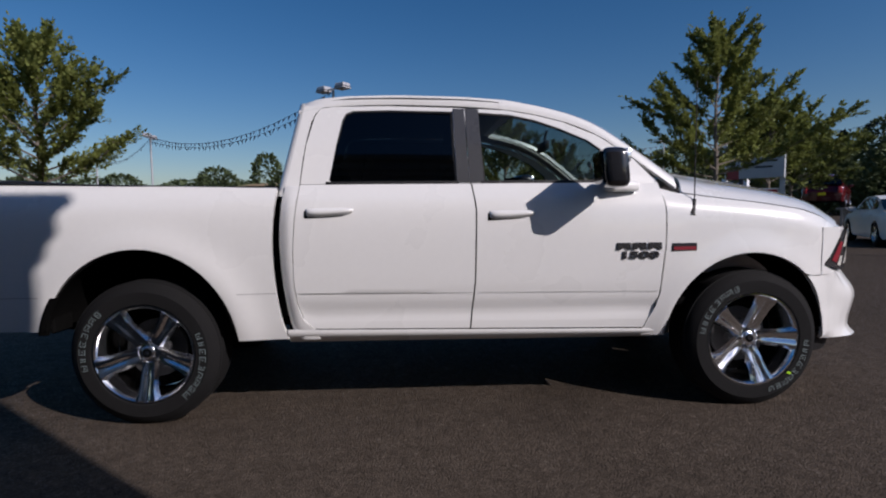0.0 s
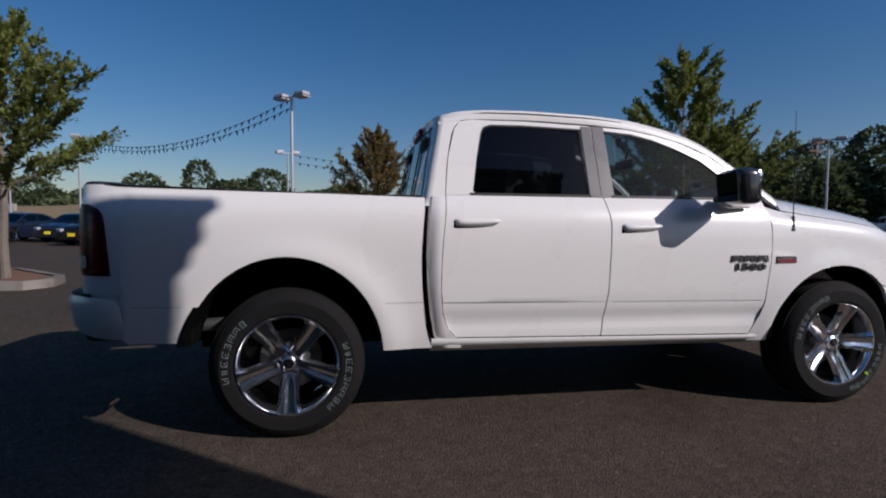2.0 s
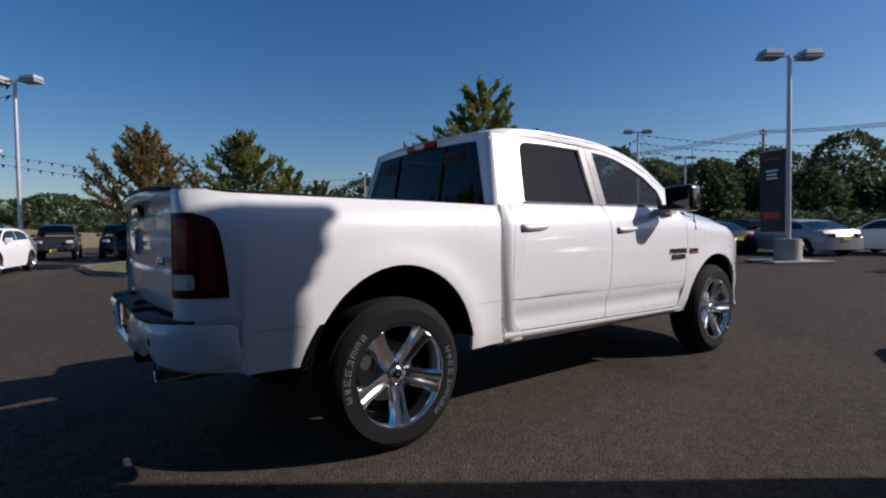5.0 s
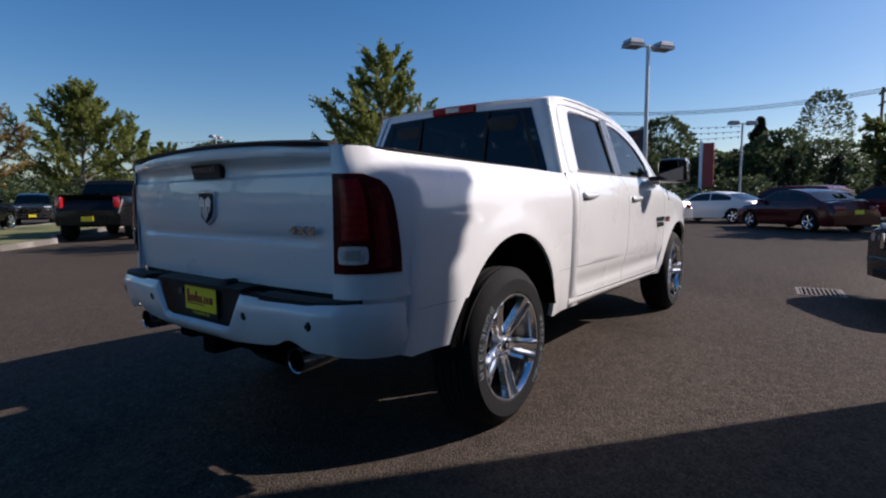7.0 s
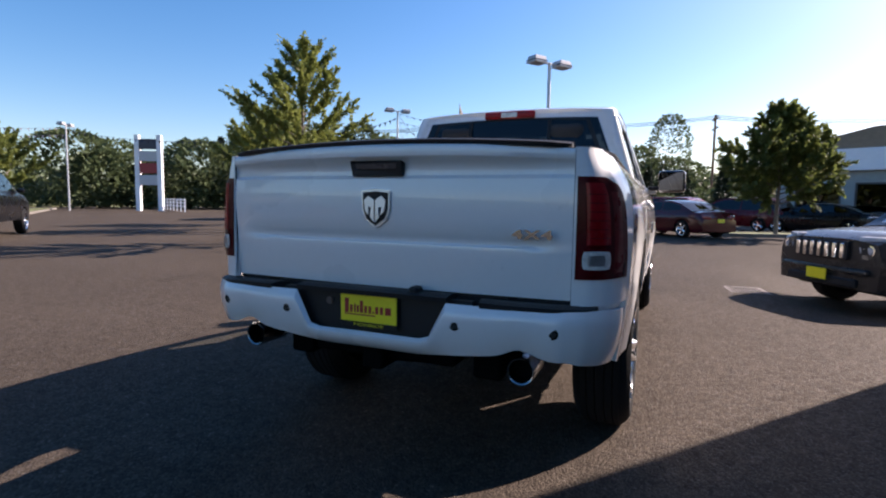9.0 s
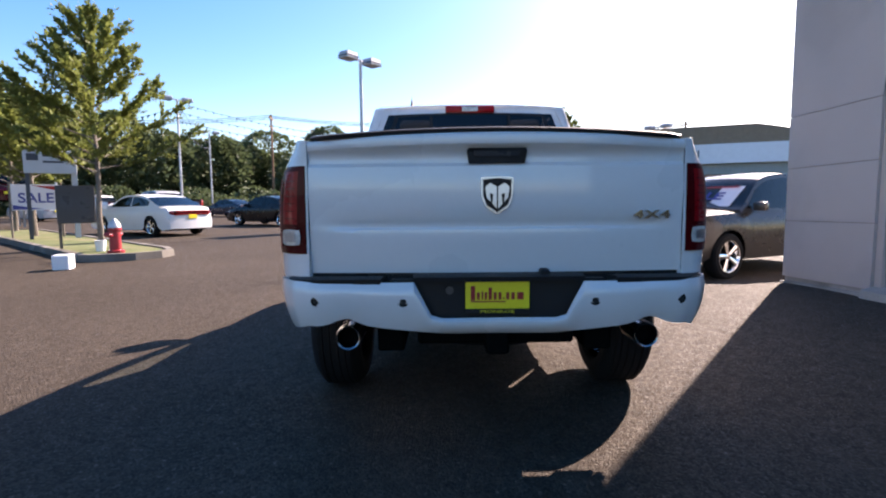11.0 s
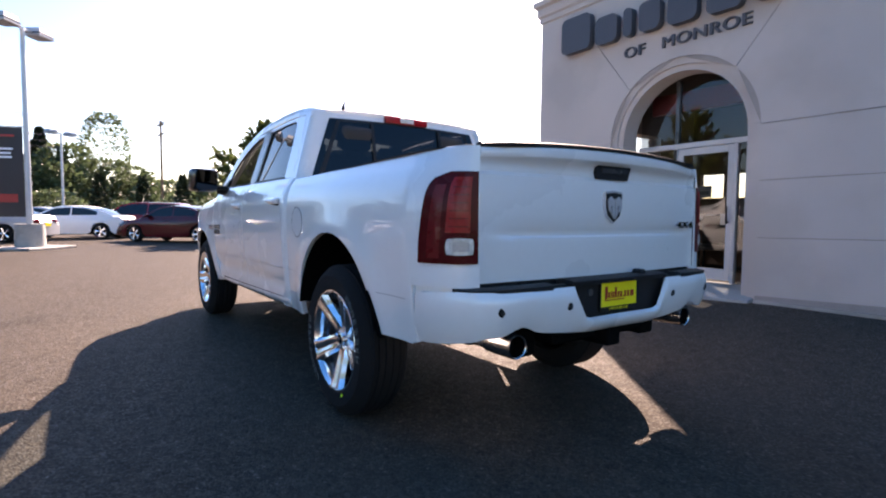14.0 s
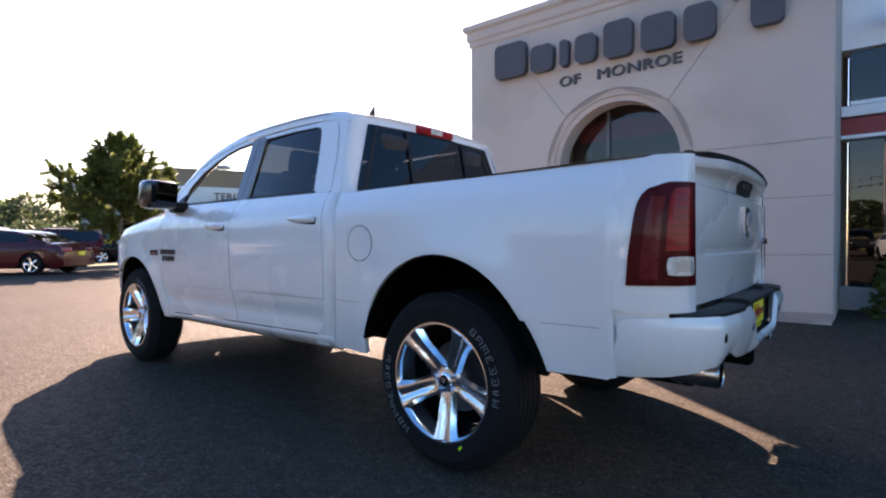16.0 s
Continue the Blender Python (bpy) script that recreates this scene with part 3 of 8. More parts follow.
def bumper_high(y):
    a = abs(y)
    return 0.656 if a < 0.27 else 0.656 + 0.150 * min(1.0, (a - 0.27) / 0.075) if a < 0.345 else 0.806 - 0.012 * max(0, (a - 0.90) / 0.07)


for s in (-1, 1):
    us = sorted([k / 34 for k in range(35)] + [0.95, 0.98, 0.99, 0.3, 0.31, 0.285, 0.37, 0.36, 0.345, 0.33])

    def bump_point(u, v, s=s):
        x, y = bumper_plan(u)
        lo, hi = bumper_low(y), bumper_high(y)
        hi -= 0.034 * (1 - math.sqrt(max(0.0, 1 - max(0.0, (u - 0.935) / 0.065) ** 2)))
        z = lo + (hi - lo) * v
        tuck = 0.045 * (1 - v) ** 2.5 + 0.022 * max(0.0, v - 0.8) / 0.2
        fade = 1 - u * 0.4
        return (x + tuck * fade + 0.050 * (1 - v) * max(0, (u - 0.8) / 0.2), s * (y - 0.012 * max(0, (u - 0.9) / 0.1) ** 2 - 0.035 * (1 - v) ** 2.5 * min(1.0, max(0.0, (u - 0.45) / 0.3))), z)

    bm = grid(bump_point, 0, 0, us=us, vs=[0, 0.06, 0.15, 0.3, 0.5, 0.7, 0.82, 0.9, 0.95, 1.0])
    thicken(bm, 0.02)
    bumper = part("rear_bumper", bm, WHITE, pickup, "white painted rear bumper half")
    # rolled end of the bumper
    bm = grid(lambda u, v: (lambda p: (p[0] + 0.010 * math.sin(u * math.pi / 2), p[1] - s * 0.030 * (1 - math.cos(u * math.pi / 2)), p[2]))(bump_point(1.0, v)), 4, 8)
    part("bumper_end", bm, WHITE, bumper)
    # grey sheet behind the gap, coloured as the shade inside it
    bm = grid(lambda u, v: (lambda p: side(s, p[0] - 0.030 + 0.075 * u, p[2], -0.020))(bump_point(1.0, v)), 2, 8)
    part("bumper_gap", bm, SHADEGREY, bumper)
    bm = grid(lambda u, v: bed_skin(s, 1.03 + 0.95 * u, 0.74 + 0.105 * v, -0.022), 16, 2)
    part("bumper_shelf", bm, WHITE, bumper)
    for y in (0.39, 0.75):
        x = np.interp(y, [p[1] for p in BUMP_PLAN], [p[0] for p in BUMP_PLAN])
        sensor = part("parking_sensor", tube((x + 0.005, s * y, 0.728), (x + 0.03, s * y, 0.730), 0.021, n=20), UNDER, bumper, "black round parking sensor")
        part("sensor_face", tube((x + 0.003, s * y, 0.728), (x + 0.01, s * y, 0.728), 0.014, n=16), BLACKTRIM, sensor)
    # black step pad on top
    bm = grid(lambda u, v: (lambda p: (p[0] + 0.012 + 0.10 * v, s * (p[1] - 0.02 * v - 0.006), 0.820 + 0.006 * math.sin(math.pi * v) - 0.010 * u))(bumper_plan(0.30 + 0.41 * u)), 14, 4)
    thicken(bm, 0.025)
    part("step_pad", bm, BLACKTRIM, pickup, "black plastic bumper step pad")
    # exhaust tip in its cut-out
    prof = [(0.054, -0.10), (0.054, 0.06), (0.050, 0.072), (0.045, 0.068), (0.045, -0.08)]
    bm = lathe(prof, 28)
    tip = part("exhaust_tip", bm, EXHAUST, pickup, "polished exhaust tip", m=Matrix.Translation((-1.050, s * 0.629, 0.564)) @ Matrix.Rotation(radians(90), 4, "Z"))
    part("exhaust_inside", lathe([(0.0, 0.0), (0.044, 0.0), (0.044, 0.058)], 20), UNDER, tip)
    part("exhaust_pipe", tube((0, -0.09, 0), (0, -0.7, 0.03), 0.04, n=14), STEEL, tip)

# middle of the bumper: black recess with the plate
bm = prism([(-0.44, 0.812), (0.44, 0.812), (0.44, 0.66), (0.30, 0.628), (-0.30, 0.628), (-0.44, 0.66)], 0.0, 0.03, lambda x, y, z: (-1.135 + y, x, z))
recess = part("plate_recess", bm, BLACKTRIM, pickup)
bm = grid(lambda u, v: (-1.176 + 0.11 * v, -0.35 + 0.70 * u, 0.825 + 0.008 * math.sin(math.pi * v)), 8, 4)
thicken(bm, 0.02)
part("step_pad", bm, BLACKTRIM, pickup)
plate = part("advert_plate", box(-1.152, -1.146, -0.132, 0.140, 0.668, 0.822, 0.004), BLACKTRIM, pickup, "yellow dealer plate in a black frame")
part("plate_face", box(-1.1555, -1.150, -0.128, 0.136, 0.690, 0.806, 0.002), PLATEYELLOW, plate)
for k, (y, w, h, dz) in enumerate([(0.105, 0.018, 0.060, 0.004), (0.083, 0.012, 0.030, -0.008), (0.066, 0.007, 0.034, -0.006), (0.052, 0.010, 0.030, -0.008), (0.034, 0.014, 0.050, 0.002), (0.014, 0.012, 0.030, -0.008), (-0.006, 0.012, 0.030, -0.008), (-0.022, 0.006, 0.008, -0.018), (-0.038, 0.012, 0.030, -0.008), (-0.060, 0.013, 0.030, -0.008), (-0.090, 0.026, 0.030, -0.008)]):
    part("print_bar", box(-1.1575, -1.155, y - w / 2, y + w / 2, 0.752 + dz - h / 2, 0.752 + dz + h / 2), PLATERED, plate, smooth=0)
part("print_bar", box(-1.1575, -1.155, -0.03, 0.115, 0.718, 0.723), PLATERED, plate, smooth=0)
TURN_BACK = Matrix(((0, 0, -1, 0), (-1, 0, 0, 0), (0, 1, 0, 0), (0, 0, 0, 1)))
text_mesh("MONROE", 0.022, 0.0006, PLATEYELLOW, "frame_lettering", plate, Matrix.Translation((-1.1535, 0.004, 0.678)) @ TURN_BACK @ Matrix.Diagonal((1.5, 0.8, 1, 1)))
part("frame_bar", box(-1.1535, -1.1515, -0.075, 0.080, 0.8105, 0.817), PLATEYELLOW, plate, smooth=0)
bm = tube((-1.145, 0.20, 0.765), (-1.13, 0.20, 0.765), 0.016, n=16)
part("trailer_socket", bm, GREYTRIM, pickup)
part("gate_lock", box(-1.15, -1.09, -0.215, -0.175, 0.822, 0.852, 0.008), BLACKTRIM, pickup)
# tow hitch and spare under the bed
bm = box(-1.05, -0.92, -0.34, 0.34, 0.515, 0.575, 0.012)
hitch = part("tow_hitch", bm, UNDER, pickup, "black tow hitch receiver")
part("receiver", box(-1.13, -0.95, -0.048, 0.048, 0.49, 0.585, 0.008), UNDER, hitch)
part("frame_rail", box(-1.0, 4.2, -0.52, -0.40, 0.47, 0.62, 0.01), UNDER, pickup)
part("frame_rail", box(-1.0, 4.2, 0.40, 0.52, 0.47, 0.62, 0.01), UNDER, pickup)
part("spare_tyre", lathe([(0.20, -0.11), (0.34, -0.12), (0.375, -0.08), (0.375, 0.08), (0.34, 0.12), (0.20, 0.11), (0.20, -0.11)], 28), RUBBER, pickup, m=Matrix.Translation((-0.62, 0, 0.60)) @ Matrix.Rotation(radians(90), 4, "X"))
bm = tube((0, -0.80, 0.41), (0, 0.80, 0.41), 0.055)
bmesh.ops.create_uvsphere(bm, u_segments=16, v_segments=10, radius=0.15, matrix=Matrix.Translation((0, 0, 0.41)))
part("rear_axle", bm, UNDER, pickup)
part("front_axle", tube((3.569, -0.80, 0.41), (3.569, 0.80, 0.41), 0.05), UNDER, pickup)
part("fuel_tank", box(0.7, 2.1, 0.10, 0.42, 0.42, 0.62, 0.05, seg=3), UNDER, pickup)
part("drive_line", tube((0.1, 0, 0.42), (2.6, 0, 0.52), 0.045), UNDER, pickup)
part("gearbox", box(2.3, 3.1, -0.22, 0.22, 0.40, 0.66, 0.06, seg=3), UNDER, pickup)
part("floor_pan", box(0.80, 4.0, -0.86, 0.86, 0.60, 0.66, 0.02), UNDER, pickup)

# ---- cab ----
edge = {"w": table([(0.80, 0.655), (0.90, 0.690), (1.0, 0.718), (1.15, 0.730), (1.44, 0.735), (2.15, 0.732), (2.40, 0.745), (2.63, 0.773), (2.88, 0.822), (3.12, 0.875)]), "z": soft_table([(0.70, 1.79), (0.86, 1.856), (0.95, 1.884), (1.15, 1.900), (1.44, 1.905), (1.84, 1.896), (2.10, 1.877), (2.30, 1.841), (2.48, 1.793), (2.65, 1.722), (2.88, 1.558), (3.08, 1.402), (3.25, 1.27)])}
roof_mid = soft_table([(0.80, 1.855), (0.90, 1.890), (1.0, 1.910), (1.15, 1.926), (1.6, 1.945), (1.9, 1.938), (2.1, 1.920), (2.3, 1.888)])


def door_top(x):
    return edge["z"](x) - 0.062


# rear edge of the cab's side, following the bed across a dark gap
cab_edge = soft_table([(0.40, 0.862), (0.47, 0.846), (0.52, 0.828), (0.65, 0.806), (0.81, 0.787), (0.975, 0.778), (1.13, 0.780), (1.24, 0.788), (1.34, 0.800), (1.45, 0.812)])


def cab_back(z):
    return 0.800 + 0.190 * max(0.0, z - 1.34) if z > 1.34 else cab_edge(z)


RDOOR_L = table([(0.50, 0.985), (0.54, 0.945), (0.585, 0.897), (0.68, 0.864), (0.81, 0.851), (0.98, 0.852), (1.13, 0.862), (1.29, 0.880), (1.37, 0.886), (1.49, 0.896), (1.62, 0.914), (1.74, 0.942), (1.80, 0.970), (1.835, 1.01)])
RDOOR_R = table([(0.50, 1.855), (0.8, 1.885), (1.22, 1.893), (1.37, 1.872), (1.6, 1.856), (1.835, 1.842)])
FDOOR_R = table([(0.50, 2.885), (0.60, 2.945), (0.71, 2.978), (1.0, 3.005), (1.2, 3.005), (1.37, 2.985)])
GAP = 0.0045

# dark inner shell behind the gaps
for s in (-1, 1):
    bm = grid(lambda u, v: (0.80 + 2.17 * u, s * (lower_w(0.5 + 0.86 * v) - 0.035), 0.5 + 0.86 * v), 10, 8)
    thicken(bm, 0.01)
    part("cab_inner_side", bm, UNDER, pickup)


def sill_line(x):
    return 0.536 - 0.0185 * (x - 0.88)


def loft(name, lo, hi, left, right, s, nx, nz, mat, parent, label="", wfun=side, off=0.0, depth=0.02):
    def f(u, v):
        z = lo + (hi - lo) * v
        a, b = left(z), right(z)
        x = a + (b - a) * u
        if wfun is door_side:
            z += (sill_line(x) - lo) * (1 - v) ** 6
        return wfun(s, x, z, off)

    zs = row_heights(lo, hi, nz)
    bm = grid(f, 0, 0, us=[k / nx for k in range(nx + 1)], vs=[(z - lo) / (hi - lo) for z in zs])
    if depth:
        thicken(bm, depth, s)
    return part(name, bm, mat, parent, label)


def back_round(z):
    """How far the rear corner of the cab rounds in; more towards the roof."""
    return 0.045 + 0.09 * max(0.0, z - 1.40)


def corner_in(x, z):
    return 0.024 * max(0.0, 1 - (x - cab_back(z)) / 0.062) ** 2 * min(1.0, (1.36 - z) / 0.10)


def corner_side(s, x, z, off=0.0):
    return side(s, x, z, off - corner_in(x, z))


for s in (-1, 1):
    # rear corner of the cab, from sill to roof
    loft("cab_corner", 0.47, 1.36, cab_back, lambda z: RDOOR_L(z) - GAP, s, 9, 14, WHITE, pickup, wfun=corner_side)
    bm = bmesh.new()

    def rear_pillar(u, v, s=s):
        z = 1.36 + (1.838 - 1.36) * v
        a, b = cab_back(z), RDOOR_L(z) - GAP
        return upper(s, a + (b - a) * u, z)

    grid(rear_pillar, 4, 10, bm)
    # rounded turn from the side to the back wall
    grid(lambda u, v: (lambda z, a: (cab_back(z) - 0.045 * math.sin(a), s * (glass_w(z) - back_round(z) * (1 - math.cos(a))), z))(1.30 + 0.555 * v, u * math.pi / 2), 5, 8, bm)
    part("rear_pillar", bm, WHITE, pickup)
    bm = grid(lambda u, v: (lambda z, a: (cab_back(z) - 0.012 * math.sin(a), s * (lower_w(z) - corner_in(cab_back(z), z) - 0.03 * (1 - math.cos(a))), z))(0.47 + 0.88 * v, u * math.pi / 2), 3, 8)
    part("cab_corner_turn", bm, WHITE, pickup)
    # sill
    bm = grid(lambda u, v: (0.80 + 2.19 * u, s * (0.872 + 0.068 * math.sin(v * math.pi * 0.58)), 0.445 - 0.018 * u + (sill_line(0.80 + 2.19 * u) - 0.006 - 0.445 + 0.018 * u) * v), 10, 6)
    thicken(bm, 0.03, s)
    sill = part("sill", bm, WHITE, pickup)

    # rear door
    rdoor = loft("rear_door", 0.535, 1.365, RDOOR_L, lambda z: RDOOR_R(z) - GAP, s, 10, 22, WHITE, pickup, "white rear cab door", door_side)
    RO = [(0.886, 1.368), (0.890, 1.42), (0.911, 1.60), (0.958, 1.775), (0.990, 1.822), (1.07, 1.834), (1.40, 1.838), (1.838, 1.826), (1.852, 1.60), (1.868, 1.368)]
    RI = [(1.070, 1.374), (1.049, 1.392), (1.085, 1.60), (1.117, 1.750), (1.136, 1.790), (1.180, 1.808), (1.40, 1.813), (1.775, 1.804), (1.78, 1.60), (1.79, 1.372)]
    bm = ring(RO, RI, lambda x, z: upper(s, x, z), 5)
    thicken(bm, 0.022)
    part("door_frame", bm, WHITE, rdoor)
    bm = ring(RI, [(1.42 + (x - 1.42) * 0.972, 1.59 + (z - 1.59) * 0.955) for x, z in RI], lambda x, z: upper(s, x, z, -0.006), 5)
    thicken(bm, 0.012)
    part("window_seal", bm, BLACKTRIM, rdoor)
    bm = grid(lambda u, v: (lambda z: (lambda x: (x, s * (0.8905 - 0.329 * (z - 1.36) - 0.012 * (x - 1.4) - 0.020 * (x - 1.4) ** 2), z))(np.interp(z, [1.372, 1.60, 1.815], [1.035, 1.07, 1.13]) * (1 - u) + 1.80 * u))(1.372 + 0.443 * v), 24, 16)
    part("door_window", bm, GLASSDARK, rdoor, "dark privacy glass", smooth=60)
    # dark pillar covers
    for lo_x, hi_x, host in ((1.778, 1.846, rdoor), (1.853, 1.932, None)):
        bm = grid(lambda u, v: (lambda z: upper(s, lo_x + 0.012 * (1.82 - z) / 0.45 + (hi_x - lo_x + 0.008 * (1.82 - z)) * u, z, 0.0035))(1.372 + (1.822 - 1.372) * v), 2, 4)
        thicken(bm, 0.004)
        cover = part("pillar_cover", bm, GREYTRIM, rdoor if host else pickup, "dark grey pillar cover")
    # front door
    fdoor = loft("front_door", 0.535, 1.365, lambda z: RDOOR_R(z) + GAP, FDOOR_R, s, 12, 22, WHITE, pickup, "white front cab door", door_side)
    FO = [(1.874, 1.368), (1.860, 1.60), (1.845, 1.824)] + [(x, door_top(x) - 0.002) for x in (2.10, 2.28, 2.45, 2.65, 2.85)] + [(2.985, 1.368)]
    FI = [(1.945, 1.372), (1.93, 1.60), (1.918, 1.80), (2.12, 1.785), (2.27, 1.752), (2.42, 1.700), (2.59, 1.625), (2.745, 1.51), (2.79, 1.372)]
    bm = ring(FO, FI, lambda x, z: upper(s, x, z), 5)
    thicken(bm, 0.022)
    part("door_frame", bm, WHITE, fdoor)
    bm = ring(FI, [(2.33 + (x - 2.33) * 0.968, 1.55 + (z - 1.55) * 0.95) for x, z in FI], lambda x, z: upper(s, x, z, -0.006), 5)
    thicken(bm, 0.012)
    part("window_seal", bm, BLACKTRIM, fdoor)
    # the driver's window is wound down
    if s < 0:
        bm = bmesh.new()
        bm.faces.new([bm.verts.new(upper(s, x, z, -0.010)) for x, z in FI])
        part("door_window", bm, GLASSDOOR, fdoor, "clear side glass", smooth=0)
    # belt seals and handles
    for host, x0, x1 in ((rdoor, 1.03, 1.80), (fdoor, 1.93, 2.80)):
        bm = grid(lambda u, v: upper(s, x0 + (x1 - x0) * u, 1.366 + 0.016 * v, 0.004), 4, 1)
        thicken(bm, 0.006)
        part("belt_seal", bm, BLACKTRIM, host)
    for host, x0 in ((rdoor, 0.925), (fdoor, 1.965)):
        z0 = 1.205 if x0 < 1.5 else 1.182
        bm = bmesh.new()

        def handle_point(u, v):
            end = (1 - abs(2 * u - 1) ** 7) ** 0.5 if 0 < u < 1 else 0.0
            top, low = z0 + 0.025 - 0.007 * (1 - end), z0 - 0.023 + 0.022 * u ** 3 + 0.012 * (1 - end)
            y = 0.966 + 0.036 * end * (0.30 + 0.70 * math.sin(math.pi * (0.06 + 0.88 * v)) ** 0.7)
            return (x0 + 0.27 * u, s * y, low + (top - low) * v)

        grid(handle_point, 0, 10, bm, us=[0, 0.01, 0.03, 0.06, 0.10, 0.2, 0.3, 0.4, 0.5, 0.6, 0.7, 0.8, 0.9, 0.94, 0.97, 0.99, 1.0])
        thicken(bm, 0.010, s)
        grip = part("door_handle", bm, WHITE, host, "white pull handle")
        # black sheet for the cup and the painted shadow under the handle
        bm = grid(lambda u, v: side(s, x0 - 0.008 + 0.19 * u, z0 - 0.032 + 0.014 * u * u + (0.042 - 0.014 * u) * v, 0.001), 8, 2)
        part("handle_recess", bm, UNDER, grip)
    # pressed line, its shade painted on as a thin grey strip
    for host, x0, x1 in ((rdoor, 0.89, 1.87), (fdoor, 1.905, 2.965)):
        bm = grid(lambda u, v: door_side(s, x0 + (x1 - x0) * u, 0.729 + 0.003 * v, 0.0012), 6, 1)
        part("crease_line", bm, SHADEGREY, host)
    # mirror: black fold-out tow mirror on a white foot
    bm = box(-0.070, 0.070, -0.125, 0.125, -0.105, 0.105, 0.04, seg=3)
    for v in bm.verts:
        v.co.x -= 0.10 * v.co.z + 0.02 * abs(v.co.y)
    mirror = part("door_mirror", bm, material("gloss_black", (0.016, 0.016, 0.018), rough=0.18, coat=1.0) if "gloss_black" not in bpy.data.materials else bpy.data.materials["gloss_black"], pickup, "large black towing mirror", m=Matrix.Translation((2.615, s * 1.145, 1.430)) @ Matrix.Rotation(radians(s * 8), 4, "Z"))
    # the glass is set for the driver's eye
    aim = 0.40 * s if s > 0 else 0.0
    bm = grid(lambda u, v: (-0.076 - abs(aim) * 0.105 - aim * (-0.105 + 0.21 * u) - 0.1 * (-0.085 + 0.17 * v), -0.105 + 0.21 * u, -0.085 + 0.17 * v), 2, 2)
    thicken(bm, 0.004)
    part("mirror_glass", bm, MIRRORGLASS, mirror)
    bm = box(0.02, 0.076, -0.105, 0.105, 0.02, 0.098, 0.018, seg=2)
    part("mirror_cap", bm, ALLOY, mirror)
    bm = box(-0.04, 0.05, -0.22, 0.0, -0.085, -0.045, 0.015, seg=2) if s > 0 else box(-0.04, 0.05, 0.0, 0.22, -0.085, -0.045, 0.015, seg=2)
    part("mirror_arm", bm, BLACKTRIM, mirror)
    bm = grid(lambda u, v: upper(s, 2.75 + 0.21 * u, 1.315 + (0.14 - 0.09 * u) * v, 0.012 - 0.004 * u), 6, 4)
    thicken(bm, 0.014)
    part("mirror_foot", bm, BLACKTRIM if s > 0 else WHITE, fdoor)
    bm = box(-0.08, 0.11, -0.06, 0.06, -0.03, 0.03, 0.022, seg=3)
    part("mirror_bracket", bm, BLACKTRIM if s > 0 else WHITE, fdoor, m=pose(2.735, s * 0.940, 1.338, 0, 0, s * -12))

    # windscreen pillar
    def pillar(u, v, s=s):
        x = 2.06 + 1.04 * u
        z0, w0 = door_top(x) + 0.003, glass_w(door_top(x))
        z1, w1 = edge["z"](x), edge["w"](x)
        if v <= 0.5:
            k = v * 2
            return (x, s * (w0 + (w1 - w0) * k + 0.006 * math.sin(math.pi * k)), z0 + (z1 - z0) * k)
        k = v * 2 - 1
        return (x + 0.035 * k, s * (w1 - 0.065 * k), z1 + 0.012 * k)

    bm = grid(pillar, 18, 6)
    thicken(bm, 0.03)
    part("windscreen_pillar", bm, WHITE, pickup)


# roof
def roof_point(u, v):
    x = 0.862 + (2.18 - 0.862) * u
    s = -1 if v < 0.5 else 1
    k = abs(2 * v - 1)
    ze, we = edge["z"](x), edge["w"](x)
    zd, wd = door_top(x) + 0.004, glass_w(door_top(x))
    if k > 0.9:
        j = (k - 0.9) / 0.1
        w, z = we + (wd - we) * j + 0.004 * math.sin(math.pi * j), ze + (zd - ze) * j
    else:
        j = k / 0.9
        w = we * j
        z = ze + (roof_mid(x) - ze) * (1 - j ** 2.6)
    bow = 0.07 * u ** 4 * (1 - k * k) - 0.02 * (1 - u) ** 6 * (1 - k * k)
    return (x + bow, s * w, z)


bm = grid(roof_point, 26, 0, vs=[0.0, 0.015, 0.03, 0.05, 0.07, 0.09, 0.12, 0.16, 0.22, 0.3, 0.4, 0.5, 0.6, 0.7, 0.78, 0.84, 0.88, 0.91, 0.93, 0.95, 0.97, 0.985, 1.0])
thicken(bm, 0.03)
part("roof", bm, WHITE, pickup, "smooth white cab roof")
for s in (-1, 1):
    bm = grid(lambda u, v: (lambda x: (x, s * (edge["w"](x) + 0.012 - 0.006 * v), edge["z"](x) - 0.020 + 0.006 * v))(0.95 + 2.0 * u), 30, 1)
    part("drip_seal", bm, BLACKTRIM, pickup)
fin = bmesh.new()
grid(lambda u, v: (0.97 + 0.12 * u - 0.06 * v * u, 0.455 + (0.022 * (1 - v) * math.sin(math.pi * min(1, u + 0.05))), 1.880 + 0.105 * v * (1 - 0.55 * u) ** 1.3), 8, 6, fin)
grid(lambda u, v: (0.97 + 0.12 * u - 0.06 * v * u, 0.455 - 0.022 * (1 - v) * math.sin(math.pi * min(1, u + 0.05)), 1.880 + 0.105 * v * (1 - 0.55 * u) ** 1.3), 8, 6, fin)
part("roof_fin", fin, BLACKTRIM, pickup, "small black shark-fin aerial")

# back wall of the cab with its dark sliding window
def back_point(y, z, off=0.0):
    return (cab_back(z) - 0.045 - off + 0.012 * (y / 0.8) ** 2, y, z)


def back_w(z):
    return glass_w(z) - back_round(z)


